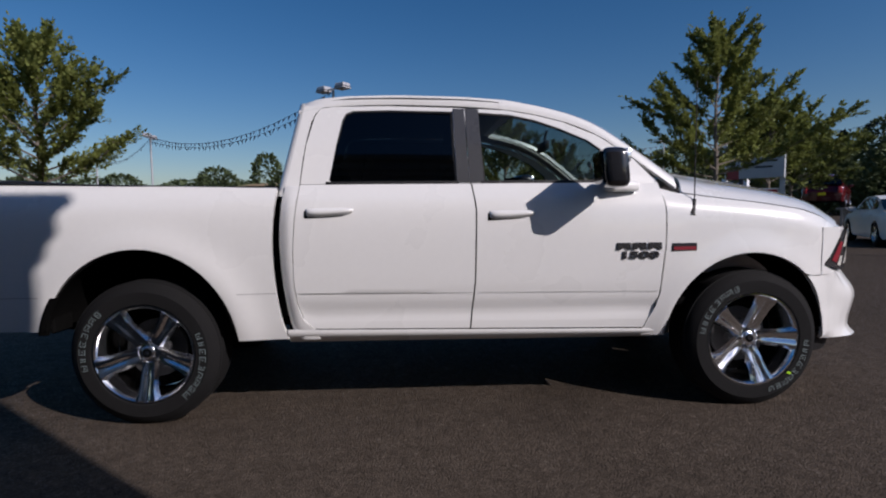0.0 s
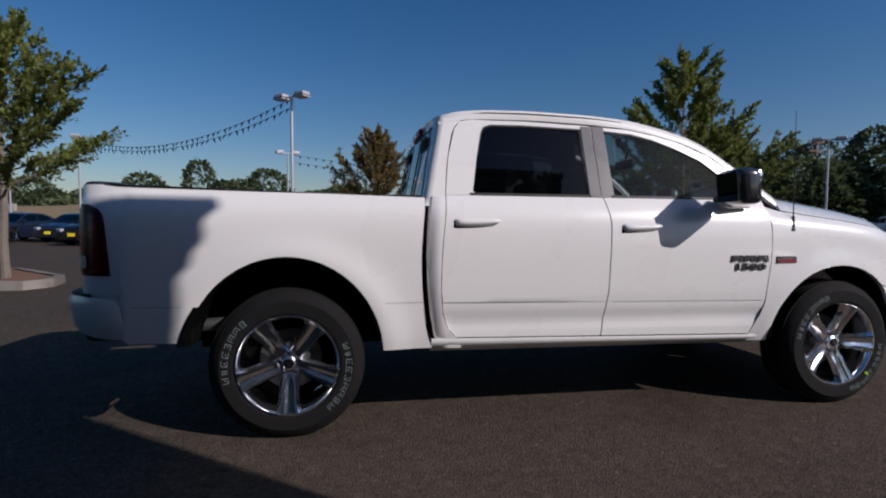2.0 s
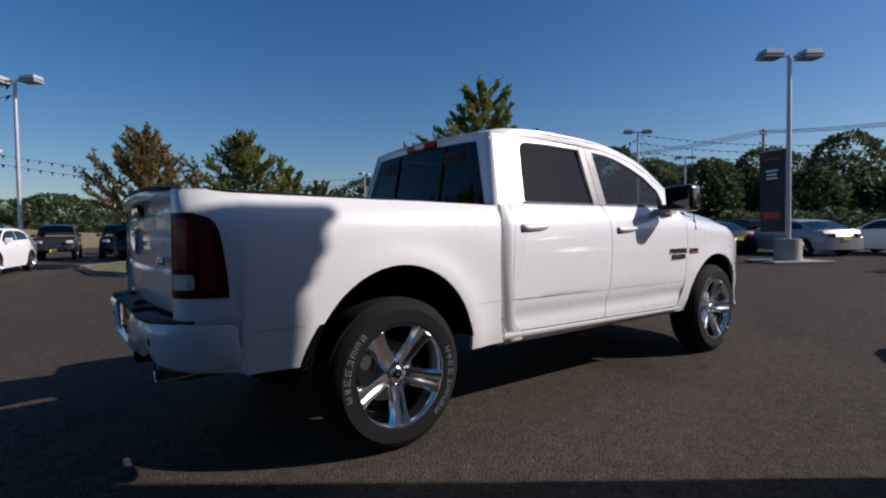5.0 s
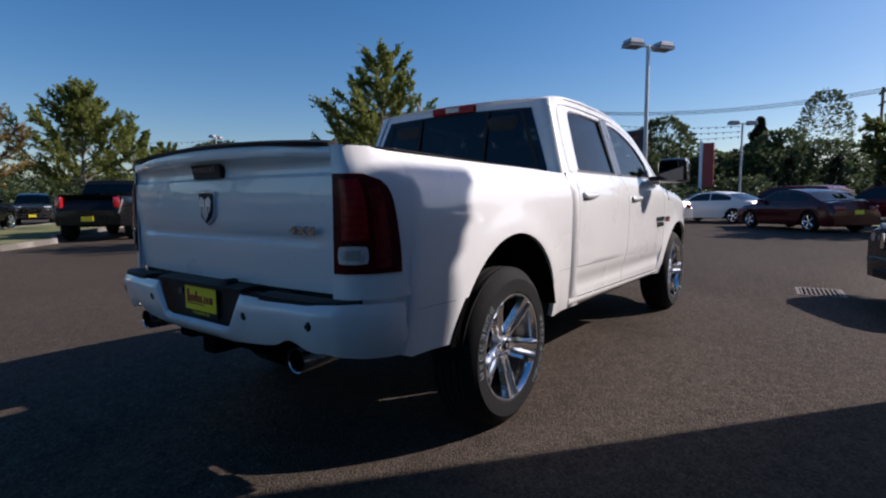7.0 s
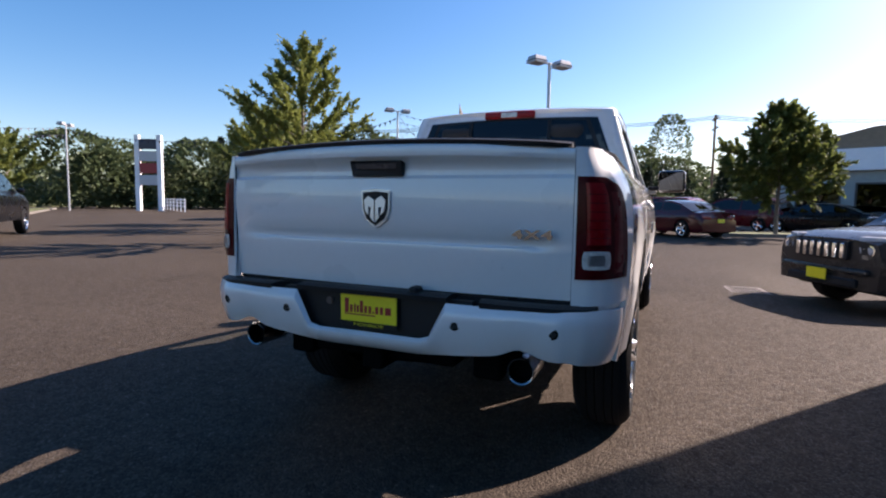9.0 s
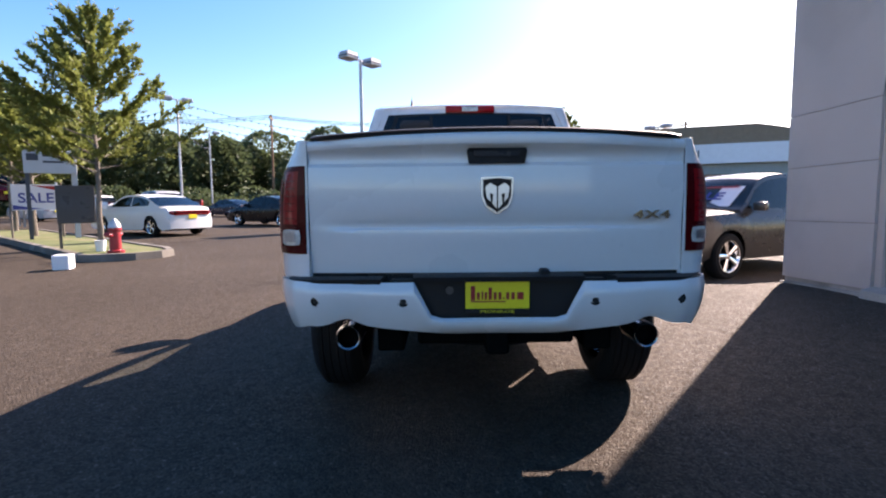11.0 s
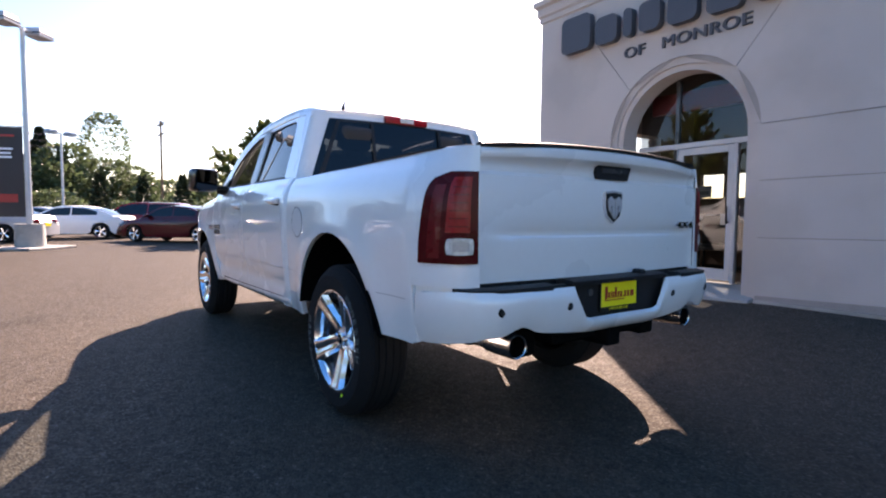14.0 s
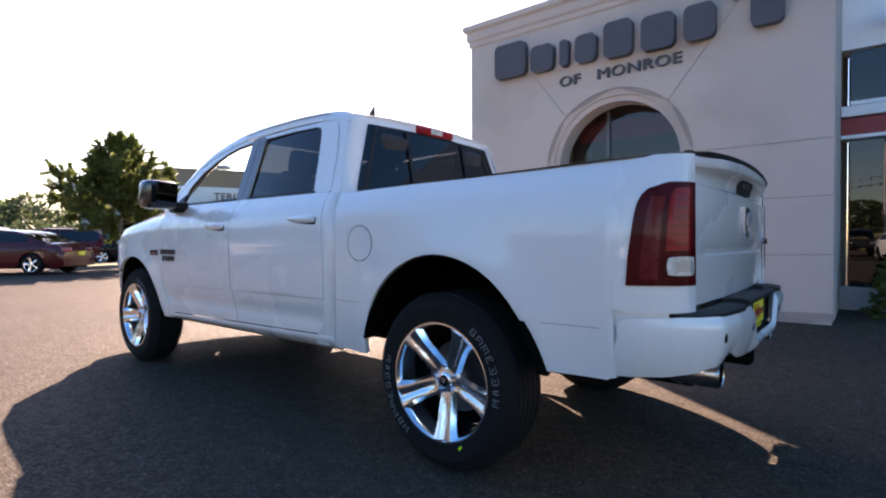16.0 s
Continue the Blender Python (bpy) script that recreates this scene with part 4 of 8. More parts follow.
BO = [(-1, 1.30), (-1, 1.55), (-1, 1.838), (-0.33, 1.858), (0.33, 1.858), (1, 1.838), (1, 1.55), (1, 1.30), (0.33, 1.30), (-0.33, 1.30)]
BI = [(-0.93, 1.355), (-0.92, 1.55), (-0.90, 1.795), (-0.33, 1.815), (0.33, 1.815), (0.90, 1.795), (0.92, 1.55), (0.93, 1.355), (0.33, 1.355), (-0.33, 1.355)]
bm = ring(BO, BI, lambda k, z: back_point(k * back_w(z), z), 5)
grid(lambda u, v: back_point((2 * u - 1) * back_w(1.30), 0.6 + 0.70 * v), 6, 3, bm)
part("cab_back", bm, WHITE, pickup)
bm = grid(lambda u, v: (lambda z: back_point((2 * u - 1) * back_w(z) * 0.935, z, 0.004))(1.352 + 0.450 * v + 0.014 * v * (1 - (2 * u - 1) ** 2)), 12, 6)
rear_glass = part("rear_window", bm, GLASSDARK, pickup, "dark tinted rear window with a sliding middle pane", smooth=60)
for y in (-0.30, 0.30):
    bm = grid(lambda u, v: back_point(y - 0.012 + 0.024 * u, 1.36 + 0.44 * v, 0.009), 1, 4)
    thicken(bm, 0.008)
    part("pane_divider", bm, BLACKTRIM, rear_glass)
bm = ring([(k * 0.945, z) for k, z in BI], [(k * 0.90, 1.59 + (z - 1.59) * 0.94) for k, z in BI], lambda k, z: back_point(k * back_w(z), z, 0.006), 4)
part("glass_border", bm, BLACKTRIM, rear_glass)
bm = box(-0.19, 0.19, -0.018, 0.018, -0.027, 0.027, 0.010, seg=2)
stop = part("high_stop_lamp", bm, TAILRED, pickup, "red high-level stop lamp", m=pose(cab_back(1.838) - 0.055, 0, 1.842, 0, 0, 90))
part("cargo_lens", box(-0.06, 0.06, -0.003, 0.006, -0.018, 0.018, 0.002), LENSWHITE, stop, m=pose(0, 0.018, 0))

# windscreen
def screen(u, v):
    k = 2 * v - 1
    xt, xb = 2.20 + 0.055 * (1 - k * k), 3.09 + 0.19 * (1 - k * k)
    wt, wb = edge["w"](2.18) - 0.05, edge["w"](3.08) - 0.05
    zt = edge["z"](2.2) + 0.008 + (roof_mid(2.2) - edge["z"](2.2)) * (1 - abs(k) ** 2.6)
    zb = 1.405 - 0.10 * (1 - k * k)
    b = 0.03 * math.sin(math.pi * u)
    return (xt + (xb - xt) * u, k * (wt + (wb - wt) * u), zt + (zb - zt) * u + b)


bm = grid(screen, 12, 14)
part("windscreen", bm, GLASSCLEAR, pickup, "clear windscreen", smooth=60)
bm = grid(lambda u, v: (lambda p: (p[0] + 0.12 * u, p[1], p[2] - 0.075 - 0.04 * u))(screen(1.0, 0.10 + 0.80 * v)), 2, 12)
thicken(bm, 0.02)
part("cowl", bm, BLACKTRIM, pickup)

# ---- front wings, bonnet, nose ----
LAMPBLACK = material("lamp_housing", (0.03, 0.03, 0.033), rough=0.1, coat=1.0)
LAMP_PLAN = [(3.955, 0.966), (4.06, 0.940), (4.14, 0.908), (4.22, 0.855), (4.31, 0.756), (4.39, 0.60), (4.45, 0.35), (4.47, 0.0)]
BUMPER_PLAN = [(4.10, 0.920), (4.20, 0.896), (4.29, 0.857), (4.37, 0.788), (4.46, 0.620), (4.52, 0.36), (4.55, 0.0)]


bumper_depth = soft_table([(0.38, 0.015), (0.405, 0.015), (0.43, -0.025), (0.50, -0.022), (0.60, 0.0), (0.655, 0.002), (0.70, -0.015), (0.80, -0.085), (0.84, -0.10)])


def nose_curve(plan, k):
    j = max(0.0, k) * (len(plan) - 1)
    i = min(int(j), len(plan) - 2)
    return [plan[i][c] + (plan[i + 1][c] - plan[i][c]) * (j - i) for c in (0, 1)]


def lamp_rear(v):
    return 0.075 + 0.27 * v


wing_top = table([(2.99, 1.335), (3.10, 1.30), (3.3, 1.272), (3.6, 1.235), (3.85, 1.195), (4.0, 1.15), (4.12, 1.09)])
for s in (-1, 1):
    xs = columns(3.012, 4.12, (3.53, 0.505), 5)

    def wing_bottom(x):
        return max(arch_front(x), 0.45 if x < 3.3 else 0.80)

    def wing_point(u, v, s=s):
        x = 3.012 + (4.12 - 3.012) * u
        lo, hi = wing_bottom(x), wing_top(x)
        z = lo + (hi - lo) * v
        back = max(0.0, 1 - u / 0.0117) * (FDOOR_R(min(z, 1.37)) + 2 * GAP - 3.012)
        x2, y, z = side(s, x + back, z)
        k = max(0.0, (z - (hi - 0.10)) / 0.10)
        return (x2, y - s * 0.035 * k * k, z)

    bm = grid(wing_point, 0, 0, us=[(x - 3.012) / 1.108 for x in xs], vs=[0, 0.03, 0.1, 0.2, 0.3, 0.4, 0.5, 0.6, 0.7, 0.78, 0.85, 0.9, 0.95, 1.0])
    thicken(bm, 0.02)
    wing = part("front_wing", bm, WHITE, pickup, "white front wing with a round wheel arch")
    bm = grid(lambda u, v: (lambda a: (3.53 + 0.505 * math.cos(a), s * (0.966 - 0.32 * v) * nose(3.53 + 0.505 * math.cos(a)), 0.42 + 0.525 * math.sin(a)))(math.pi * (0.03 + 0.94 * u)), 28, 3)
    thicken(bm, 0.012)
    part("wheel_arch_liner", bm, UNDER, wing)
    # headlamp, wrapped round the corner
    def lamp_skin(u, v, off, s=s):
        k0 = lamp_rear(v)
        z = 0.862 + 0.208 * v - 0.038 * (1 - v) * min(1.0, u * 4)
        x, w = nose_curve(LAMP_PLAN, k0 + (0.74 - k0) * u)
        return (x + off * 0.7, s * (w + off * 0.7), z)

    # the wing runs on to the slanting edge of the lamp
    bm = grid(lambda u, v: (lambda v, q: (q[0] - 0.003, s * (q[1] - 0.001), 0.80 + 0.285 * v))(v, nose_curve(LAMP_PLAN, 0.05 + (max(lamp_rear((0.285 * v - 0.062) / 0.208), 0.075) - 0.053) * u)), 8, 12)
    thicken(bm, 0.015)
    part("wing_front", bm, WHITE, wing)
    bm = grid(lambda u, v: lamp_skin(u, v, 0.0), 14, 8)
    thicken(bm, 0.02)
    head = part("headlamp", bm, LAMPBLACK, pickup, "dark headlamp with clear and red lenses")
    bm = grid(lambda u, v: lamp_skin(0.05 + 0.13 * u, 0.14 + 0.52 * v, 0.004), 5, 4)
    part("side_reflector", bm, BADGERED, head)
    for u0, u1, v0, v1 in ((0.21, 0.31, 0.10, 0.34), (0.22, 0.36, 0.56, 0.90), (0.40, 0.62, 0.14, 0.84), (0.67, 0.94, 0.16, 0.80)):
        bm = grid(lambda u, v: lamp_skin(u0 + (u1 - u0) * u, v0 + (v1 - v0) * v, 0.004), 5, 4)
        part("lamp_lens", bm, LENSWHITE, head)
    # wing badges: plain blocks over the model number
    for k in range(3):
        x0 = 2.712 + 0.093 * k
        bm = prism([(x0, 0.972), (x0 + 0.004, 1.012), (x0 + 0.080, 1.012), (x0 + 0.084, 0.972), (x0 + 0.062, 0.972), (x0 + 0.052, 0.984), (x0 + 0.034, 0.984), (x0 + 0.024, 0.972)], 0.0, 0.008, lambda a, y, z: (a, s * (0.9820 + y), z))
        part("badge_block", bm, BADGEDARK, pickup)
    text_mesh("1500", 0.064, 0.004, BADGEDARK, "model_number", pickup, Matrix.Translation((2.848, s * 0.9850, 0.938)) @ Matrix.Rotation(radians(90), 4, "X") @ (Matrix.Identity(4) if s < 0 else Matrix.Rotation(radians(180), 4, "Y")) @ Matrix.Diagonal((1.75, 0.85, 1, 1)), 1.05, 0.003)
    side_badge = part("engine_badge", prism([(3.045, 0.962), (3.047, 1.006), (3.19, 1.006), (3.192, 0.962)], 0.0, 0.007, lambda a, y, z: (a, s * (0.981 + y), z)), BADGEDARK, pickup)
    part("badge_field", prism([(3.052, 0.966), (3.052, 0.985), (3.185, 0.985), (3.185, 0.966)], 0.007, 0.009, lambda a, y, z: (a, s * (0.981 + y), z)), BADGERED, side_badge)

# bonnet with two raised ridges
def bonnet(u, v):
    k = 2 * v - 1
    x0, x1 = 3.13 + 0.20 * (1 - k * k), 4.165 + 0.315 * (1 - abs(k) ** 2.2)
    x = x0 + (x1 - x0) * u
    w = 0.918 * nose(min(x, 4.12)) - 0.012
    base = wing_top(min(3.10 + (4.12 - 3.10) * u, 4.12)) + 0.004
    crown = 0.050 * (1 - abs(k) ** 2.2) + 0.045 * (1 - abs(k) ** 9)
    bulge = 0.030 * math.exp(-(((abs(k) - 0.40) / 0.16) ** 2)) * max(0, 1 - u) ** 0.6
    drop = -(0.012 + 0.038 * (1 - k * k)) * max(0, u - 0.85) / 0.15
    return (x, k * w, base + crown + bulge + drop + 0.035 * (1 - u) * (1 - abs(k) ** 6))


bm = grid(bonnet, 24, 40)
thicken(bm, 0.02)
part("bonnet", bm, WHITE, pickup, "white bonnet with raised ridges")
# nose panel between the bonnet's lip and the lamps
bm = bmesh.new()
for s in (-1, 1):
    def nose_panel(u, v, s=s):
        q = nose_curve(LAMP_PLAN, 0.26 + 0.74 * u)
        hi = bonnet(1.0, 0.5 + 0.5 * s * min(1.0, q[1] / (0.918 * nose(4.12) - 0.012)))
        return (q[0] + (hi[0] - 0.012 - q[0]) * v, s * q[1], 1.062 + (hi[2] - 0.012 - 1.062) * v)

    grid(nose_panel, 16, 3, bm)
bmesh.ops.remove_doubles(bm, verts=bm.verts, dist=0.002)
thicken(bm, 0.015)
part("nose_panel", bm, WHITE, pickup)
# aerial on the passenger wing
ant = part("aerial", tube((3.19, -0.948, 1.24), (3.20, -0.925, 1.95), 0.004, 0.002, 8), BLACKTRIM, pickup, "thin black whip aerial")
bm = tube((3.165, -0.964, 1.17), (3.192, -0.946, 1.262), 0.022, 0.009, 12)
part("aerial_foot", bm, BLACKTRIM, ant)


bm = bmesh.new()
for s in (-1, 1):
    def bumper_skin(u, v, s=s):
        z = 0.395 + (0.402 + 0.030 * min(1.0, u * 3)) * v
        k = max(0.0, (u - 0.15) / 0.85)
        x, w = nose_curve(BUMPER_PLAN, k)
        w *= lower_w(max(z, 0.60)) / 0.976
        push = bumper_depth(z) * min(1.0, k * 3.5)
        if u < 0.15:
            arch_x = 3.53 + 0.505 * math.sqrt(1 - (min(1.0, max(0.0, z - 0.42) / 0.525)) ** 2)
            j = u / 0.15
            x = arch_x + (x - arch_x) * j
            w = w + (lower_w(max(z, 0.60)) * nose(x) - w) * (1 - j)
        w += flare(x, z) * nose(x)
        return (x + push, s * (w + 0.4 * push), z)

    grid(bumper_skin, 34, 16, bm)
bmesh.ops.remove_doubles(bm, verts=bm.verts, dist=0.002)
thicken(bm, 0.02)
front = part("front_bumper", bm, WHITE, pickup, "white front bumper")
bm = bmesh.new()
for s in (-1, 1):
    grid(lambda u, v: (lambda p: (p[0] - 0.12 - 0.05 * (1 - v), s * p[1] * 0.95, 0.30 + 0.12 * v))(nose_curve(BUMPER_PLAN, 0.08 + 0.92 * u)), 14, 3, bm)
bmesh.ops.remove_doubles(bm, verts=bm.verts, dist=0.002)
thicken(bm, 0.02)
part("air_dam", bm, BLACKTRIM, front, "black chin spoiler")
bm = bmesh.new()
for s in (-1, 1):
    grid(lambda u, v: (lambda p: (p[0], s * p[1], 0.83 + 0.25 * v))(nose_curve(LAMP_PLAN, 0.76 + 0.24 * u)), 8, 4, bm)
bmesh.ops.remove_doubles(bm, verts=bm.verts, dist=0.002)
thicken(bm, 0.03)
grille = part("grille", bm, CHROME, pickup, "chrome crosshair grille")
for y0, y1 in ((-0.48, -0.04), (0.04, 0.48)):
    for z0, z1 in ((0.85, 0.94), (0.97, 1.06)):
        bm = grid(lambda u, v: (4.474 - 0.16 * ((y0 + (y1 - y0) * u) / 0.6) ** 2, y0 + (y1 - y0) * u, z0 + (z1 - z0) * v), 6, 2)
        part("grille_mesh", bm, UNDER, grille)

# ---- cabin ----
def seat(x, y):
    bm = box(x - 0.02, x + 0.50, y - 0.25, y + 0.25, 0.86, 1.0, 0.05, seg=3)
    part("seat_cushion", bm, SEATGREY, pickup)
    bm = box(-0.08, 0.08, -0.25, 0.25, 0.0, 0.62, 0.06, seg=3)
    back = part("seat_back", bm, SEATGREY, pickup, m=pose(x - 0.03, y, 0.95, 0, -14, 0))
    bm = box(-0.055, 0.055, -0.13, 0.13, 0.0, 0.18, 0.045, seg=3)
    part("head_rest", bm, SEATGREY, back, m=pose(0, 0, 0.66))
    part("rest_posts", box(-0.01, 0.01, -0.07, 0.07, 0.58, 0.70), STEEL, back)


for x, y in ((2.02, -0.40), (2.02, 0.40), (1.08, -0.42), (1.08, 0.42)):
    seat(x, y)
part("dashboard", box(2.72, 3.12, -0.80, 0.80, 0.95, 1.30, 0.08, seg=4), BLACKTRIM, pickup)
wheel_bm = bmesh.new()
for k in range(24):
    a0, a1 = 2 * math.pi * k / 24, 2 * math.pi * (k + 1) / 24
    tube((0, 0.19 * math.cos(a0), 0.19 * math.sin(a0)), (0, 0.19 * math.cos(a1), 0.19 * math.sin(a1)), 0.016, n=8, bm=wheel_bm, caps=False)
box(-0.02, 0.03, -0.18, 0.18, -0.02, 0.02, bm=wheel_bm)
part("steering_wheel", wheel_bm, BLACKTRIM, pickup, m=pose(2.60, 0.40, 1.22, 0, -25, 0))
part("headliner", box(0.98, 2.15, -0.68, 0.68, 1.852, 1.866), CABINPALE, pickup)
for s in (-1, 1):
    bm = grid(lambda u, v: (2.10 + 0.92 * u, s * (edge["w"](2.10 + 0.92 * u) - 0.035 - 0.05 * v), edge["z"](2.10 + 0.92 * u) - 0.045 + 0.03 * v), 10, 2)
    thicken(bm, 0.015)
    part("pillar_trim", bm, CABINPALE, pickup)
    bm = grid(lambda u, v: (0.9 + 2.0 * u, s * (0.858 - 0.03 * v), 0.9 + 0.46 * v), 6, 3)
    thicken(bm, 0.03)
    part("door_card", bm, SEATGREY, pickup)
part("rear_mirror", box(-0.02, 0.02, -0.13, 0.13, -0.035, 0.035, 0.014, seg=2), BLACKTRIM, pickup, m=pose(2.52, 0.0, 1.68))
part("mirror_stalk", tube((2.52, 0, 1.69), (2.55, 0, 1.80), 0.010), BLACKTRIM, pickup)
part("cabin_floor", box(0.85, 3.1, -0.85, 0.85, 0.64, 0.70), UNDER, pickup)


# ---- wheels ----
def tyre_mesh(r=0.418, w=0.275, rim=0.276):
    h = w / 2
    prof = [(rim, -h + 0.030), (rim + 0.010, -h + 0.010), (rim + 0.014, -h + 0.004), (rim + 0.045, -h + 0.001), (rim + 0.082, -h), (rim + 0.086, -h + 0.003), (r - 0.045, -h + 0.010), (r - 0.024, -h + 0.024), (r - 0.009, -h + 0.044)]
    tread = []
    for y0, y1 in ((-h + 0.050, -0.066), (-0.056, -0.026), (-0.018, 0.018), (0.026, 0.056), (0.066, h - 0.050)):
        tread += [(r - 0.010, y0 - 0.003), (r, y0), (r, y1), (r - 0.010, y1 + 0.003)]
    return lathe(prof + tread + [(a, -b) for a, b in reversed(prof)], 72)


def mark_mesh(w, open_side):
    """One raised outlined mark on a plane with its foot at r = 0.313."""
    bm = bmesh.new()
    bars = [(-w, w, 0.0, 0.003), (-w * 0.8, w, 0.030, 0.033), (-w, -w + 0.0035, 0.003, 0.030), (w - 0.0035, w, 0.003, 0.031)]
    for x0, x1, z0, z1 in [b for k, b in enumerate(bars) if k != open_side]:
        bm.faces.new([bm.verts.new((x, 0, 0.313 + z)) for x, z in ((x0, z0), (x1, z0), (x1, z1), (x0, z1))])
    bm.faces.new([bm.verts.new((x, 0, 0.313 + z)) for x, z in ((-w * 0.2, 0.012), (w * 0.5, 0.014), (w * 0.4, 0.018), (-w * 0.3, 0.016))])
    me = bpy.data.meshes.new("sidewall_mark")
    bm.to_mesh(me)
    bm.free()
    me.materials.append(RUBBERLETTER)
    return me


MARKS = [mark_mesh(w, k) for w, k in ((0.016, 1), (0.013, 4), (0.017, 0), (0.014, 2), (0.016, 3), (0.009, 1))]


def make_wheel(m, face, marks=0):
    """face is -1 when the outer side looks to -y."""
    hub = part("wheel", tyre_mesh(), RUBBER, pickup, "black tyre with pale raised sidewall marks on a polished alloy wheel", smooth=30, m=m)
    o = face * 0.1395
    for start, count, step in ((-62, 8, 8.2), (112, 9, 8.0)):
        for k in range(count):
            mk = new("sidewall_mark", MARKS[(k * 5 + k // 3) % 6])
            mk.parent = hub
            mk.matrix_basis = Matrix.Translation((0, o, 0)) @ Matrix.Rotation(radians(start + marks + k * step), 4, "Y")
    # barrel and lip
    bm = lathe([(0.279, face * 0.112), (0.285, face * 0.124), (0.281, face * 0.131), (0.273, face * 0.131), (0.266, face * 0.122), (0.258, face * 0.098), (0.250, face * 0.02), (0.244, -face * 0.10)], 56)
    part("rim", bm, ALLOY, hub, "polished five-spoke alloy rim")
    part("rim_back", lathe([(0.0, -face * 0.055), (0.244, -face * 0.075)], 32), UNDER, hub)
    part("brake_disc", lathe([(0.06, -face * 0.03), (0.172, -face * 0.03), (0.172, -face * 0.05)], 36), ALLOYDARK, hub)
    for k in range(5):
        a = 2 * math.pi * k / 5 + radians(270)
        turn = Matrix.Rotation(-a, 4, "Y")

        def spoke(u, v):
            r = 0.058 + 0.206 * u
            c = 2 * v - 1
            half = 0.047 + 0.013 * u + 0.016 * max(0, u - 0.72) / 0.28
            crown = 0.013 * (1 - math.exp(-((c / 0.27) ** 2))) * min(1.0, 2.5 * u)
            edge_drop = 0.026 * max(0.0, abs(c) - 0.70) / 0.30
            y = 0.076 + 0.050 * u ** 1.5 + crown - edge_drop
            return (turn @ Vector((r, face * y, c * half)))[:]

        bm = grid(spoke, 12, 0, vs=[0, 0.06, 0.11, 0.15, 0.20, 0.28, 0.36, 0.43, 0.50, 0.57, 0.64, 0.72, 0.80, 0.85, 0.89, 0.94, 1.0])
        thicken(bm, 0.030)
        part("spoke", bm, ALLOY, hub, smooth=42)
    bm = lathe([(0.0, face * 0.090), (0.030, face * 0.089), (0.037, face * 0.084), (0.039, face * 0.074), (0.064, face * 0.072), (0.078, face * 0.066), (0.080, face * 0.03)], 30)
    part("hub_cap", bm, ALLOY, hub)
    part("hub_emblem", lathe([(0.0, face * 0.0915), (0.026, face * 0.0905)], 20), UNDER, hub)
    part("hub_badge", prism([(-0.012, 0.013), (0.012, 0.013), (0.011, -0.004), (0.0, -0.015), (-0.011, -0.004)], face * 0.0915, face * 0.0925), ALLOY, hub)
    for k in range(5):
        a = 2 * math.pi * (k + 0.5) / 5 + radians(270)
        bm = tube((0.058 * math.cos(a), face * 0.060, 0.058 * math.sin(a)), (0.058 * math.cos(a), face * 0.092, 0.058 * math.sin(a)), 0.0115, 0.010, 6)
        part("wheel_nut", bm, CHROME, hub)
        a = 2 * math.pi * (k + 0.5) / 5 + radians(270)
        bm = tube((0.088 * math.cos(a), face * 0.02, 0.088 * math.sin(a)), (0.088 * math.cos(a), face * 0.055, 0.088 * math.sin(a)), 0.030, 0.026, 10)
        part("hub_pocket", bm, ALLOYDARK, hub)
    return hub


STICKER = material("green_dot", (0.45, 0.85, 0.02), rough=0.5)
for x in (0.0, 3.569):
    for face in (-1, 1):
        spin = {(0.0, -1): 0, (3.569, -1): -17, (0.0, 1): 6, (3.569, 1): -12}[(x, face)]
        hub = make_wheel(Matrix.Translation((x, face * 0.840, 0.415)) @ Matrix.Rotation(radians(spin), 4, "Y"), face, -40 if x == 0 else 0)
        if (x, face) in ((3.569, -1), (0.0, 1)):
            a = radians(300 if face < 0 else 250)
            bm = box(-0.012, 0.012, -0.001, 0.001, -0.006, 0.006)
            part("paint_dot", bm, STICKER, hub, "lime green paint mark", m=Matrix.Translation((0.305 * math.cos(a), face * 0.139, 0.305 * math.sin(a))) @ Matrix.Rotation(radians(40), 4, "Y"))
# ---- dealership entrance block: stucco front with a stepped arch ----
WALL_Y, BX0, BX1, BTOP = -4.45, -1.25, 3.77, 4.55
ACX, SPRING = 1.265, 2.20
SIGNGREY = material("sign_grey", (0.062, 0.068, 0.082), rough=0.5, var=0.1, spec=0.3)
TINTGLASS = glass("door_glass", (0.42, 0.44, 0.44))
ALU = material("white_door_frame", (0.46, 0.45, 0.44), rough=0.4, metal=0.0, var=0.08)
REDBAND = material("red_band", (0.33, 0.035, 0.035), rough=0.5, var=0.12)
FASCIA = material("white_fascia", (0.80, 0.82, 0.85), rough=0.5, var=0.06)
TILE = material("floor_tile", (0.14, 0.13, 0.13), rough=0.25, var=0.12, scale=2)
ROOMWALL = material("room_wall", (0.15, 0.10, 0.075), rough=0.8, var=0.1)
WOOD = material("brown_wood", (0.20, 0.10, 0.05), rough=0.5, var=0.3, scale=3)


def lean(x, z):
    """The courses climb a little towards the west end against the sloping lot."""
    return z - 0.016 * (x - BX1) * max(0.0, min(1.0, (3.2 - z) / 2.2))


def wall_foot(x):
    return 0.085 + 0.0335 * (BX1 - x)


def arch_outline(r, n=24):
    """Half circle over straight jambs, from the right foot round to the left foot."""
    pts = [(ACX - r, 0.10), (ACX - r, SPRING)]
    pts += [(ACX - r * math.cos(math.pi * k / n), SPRING + r * math.sin(math.pi * k / n)) for k in range(1, n)]
    return pts + [(ACX + r, SPRING), (ACX + r, 0.10)]


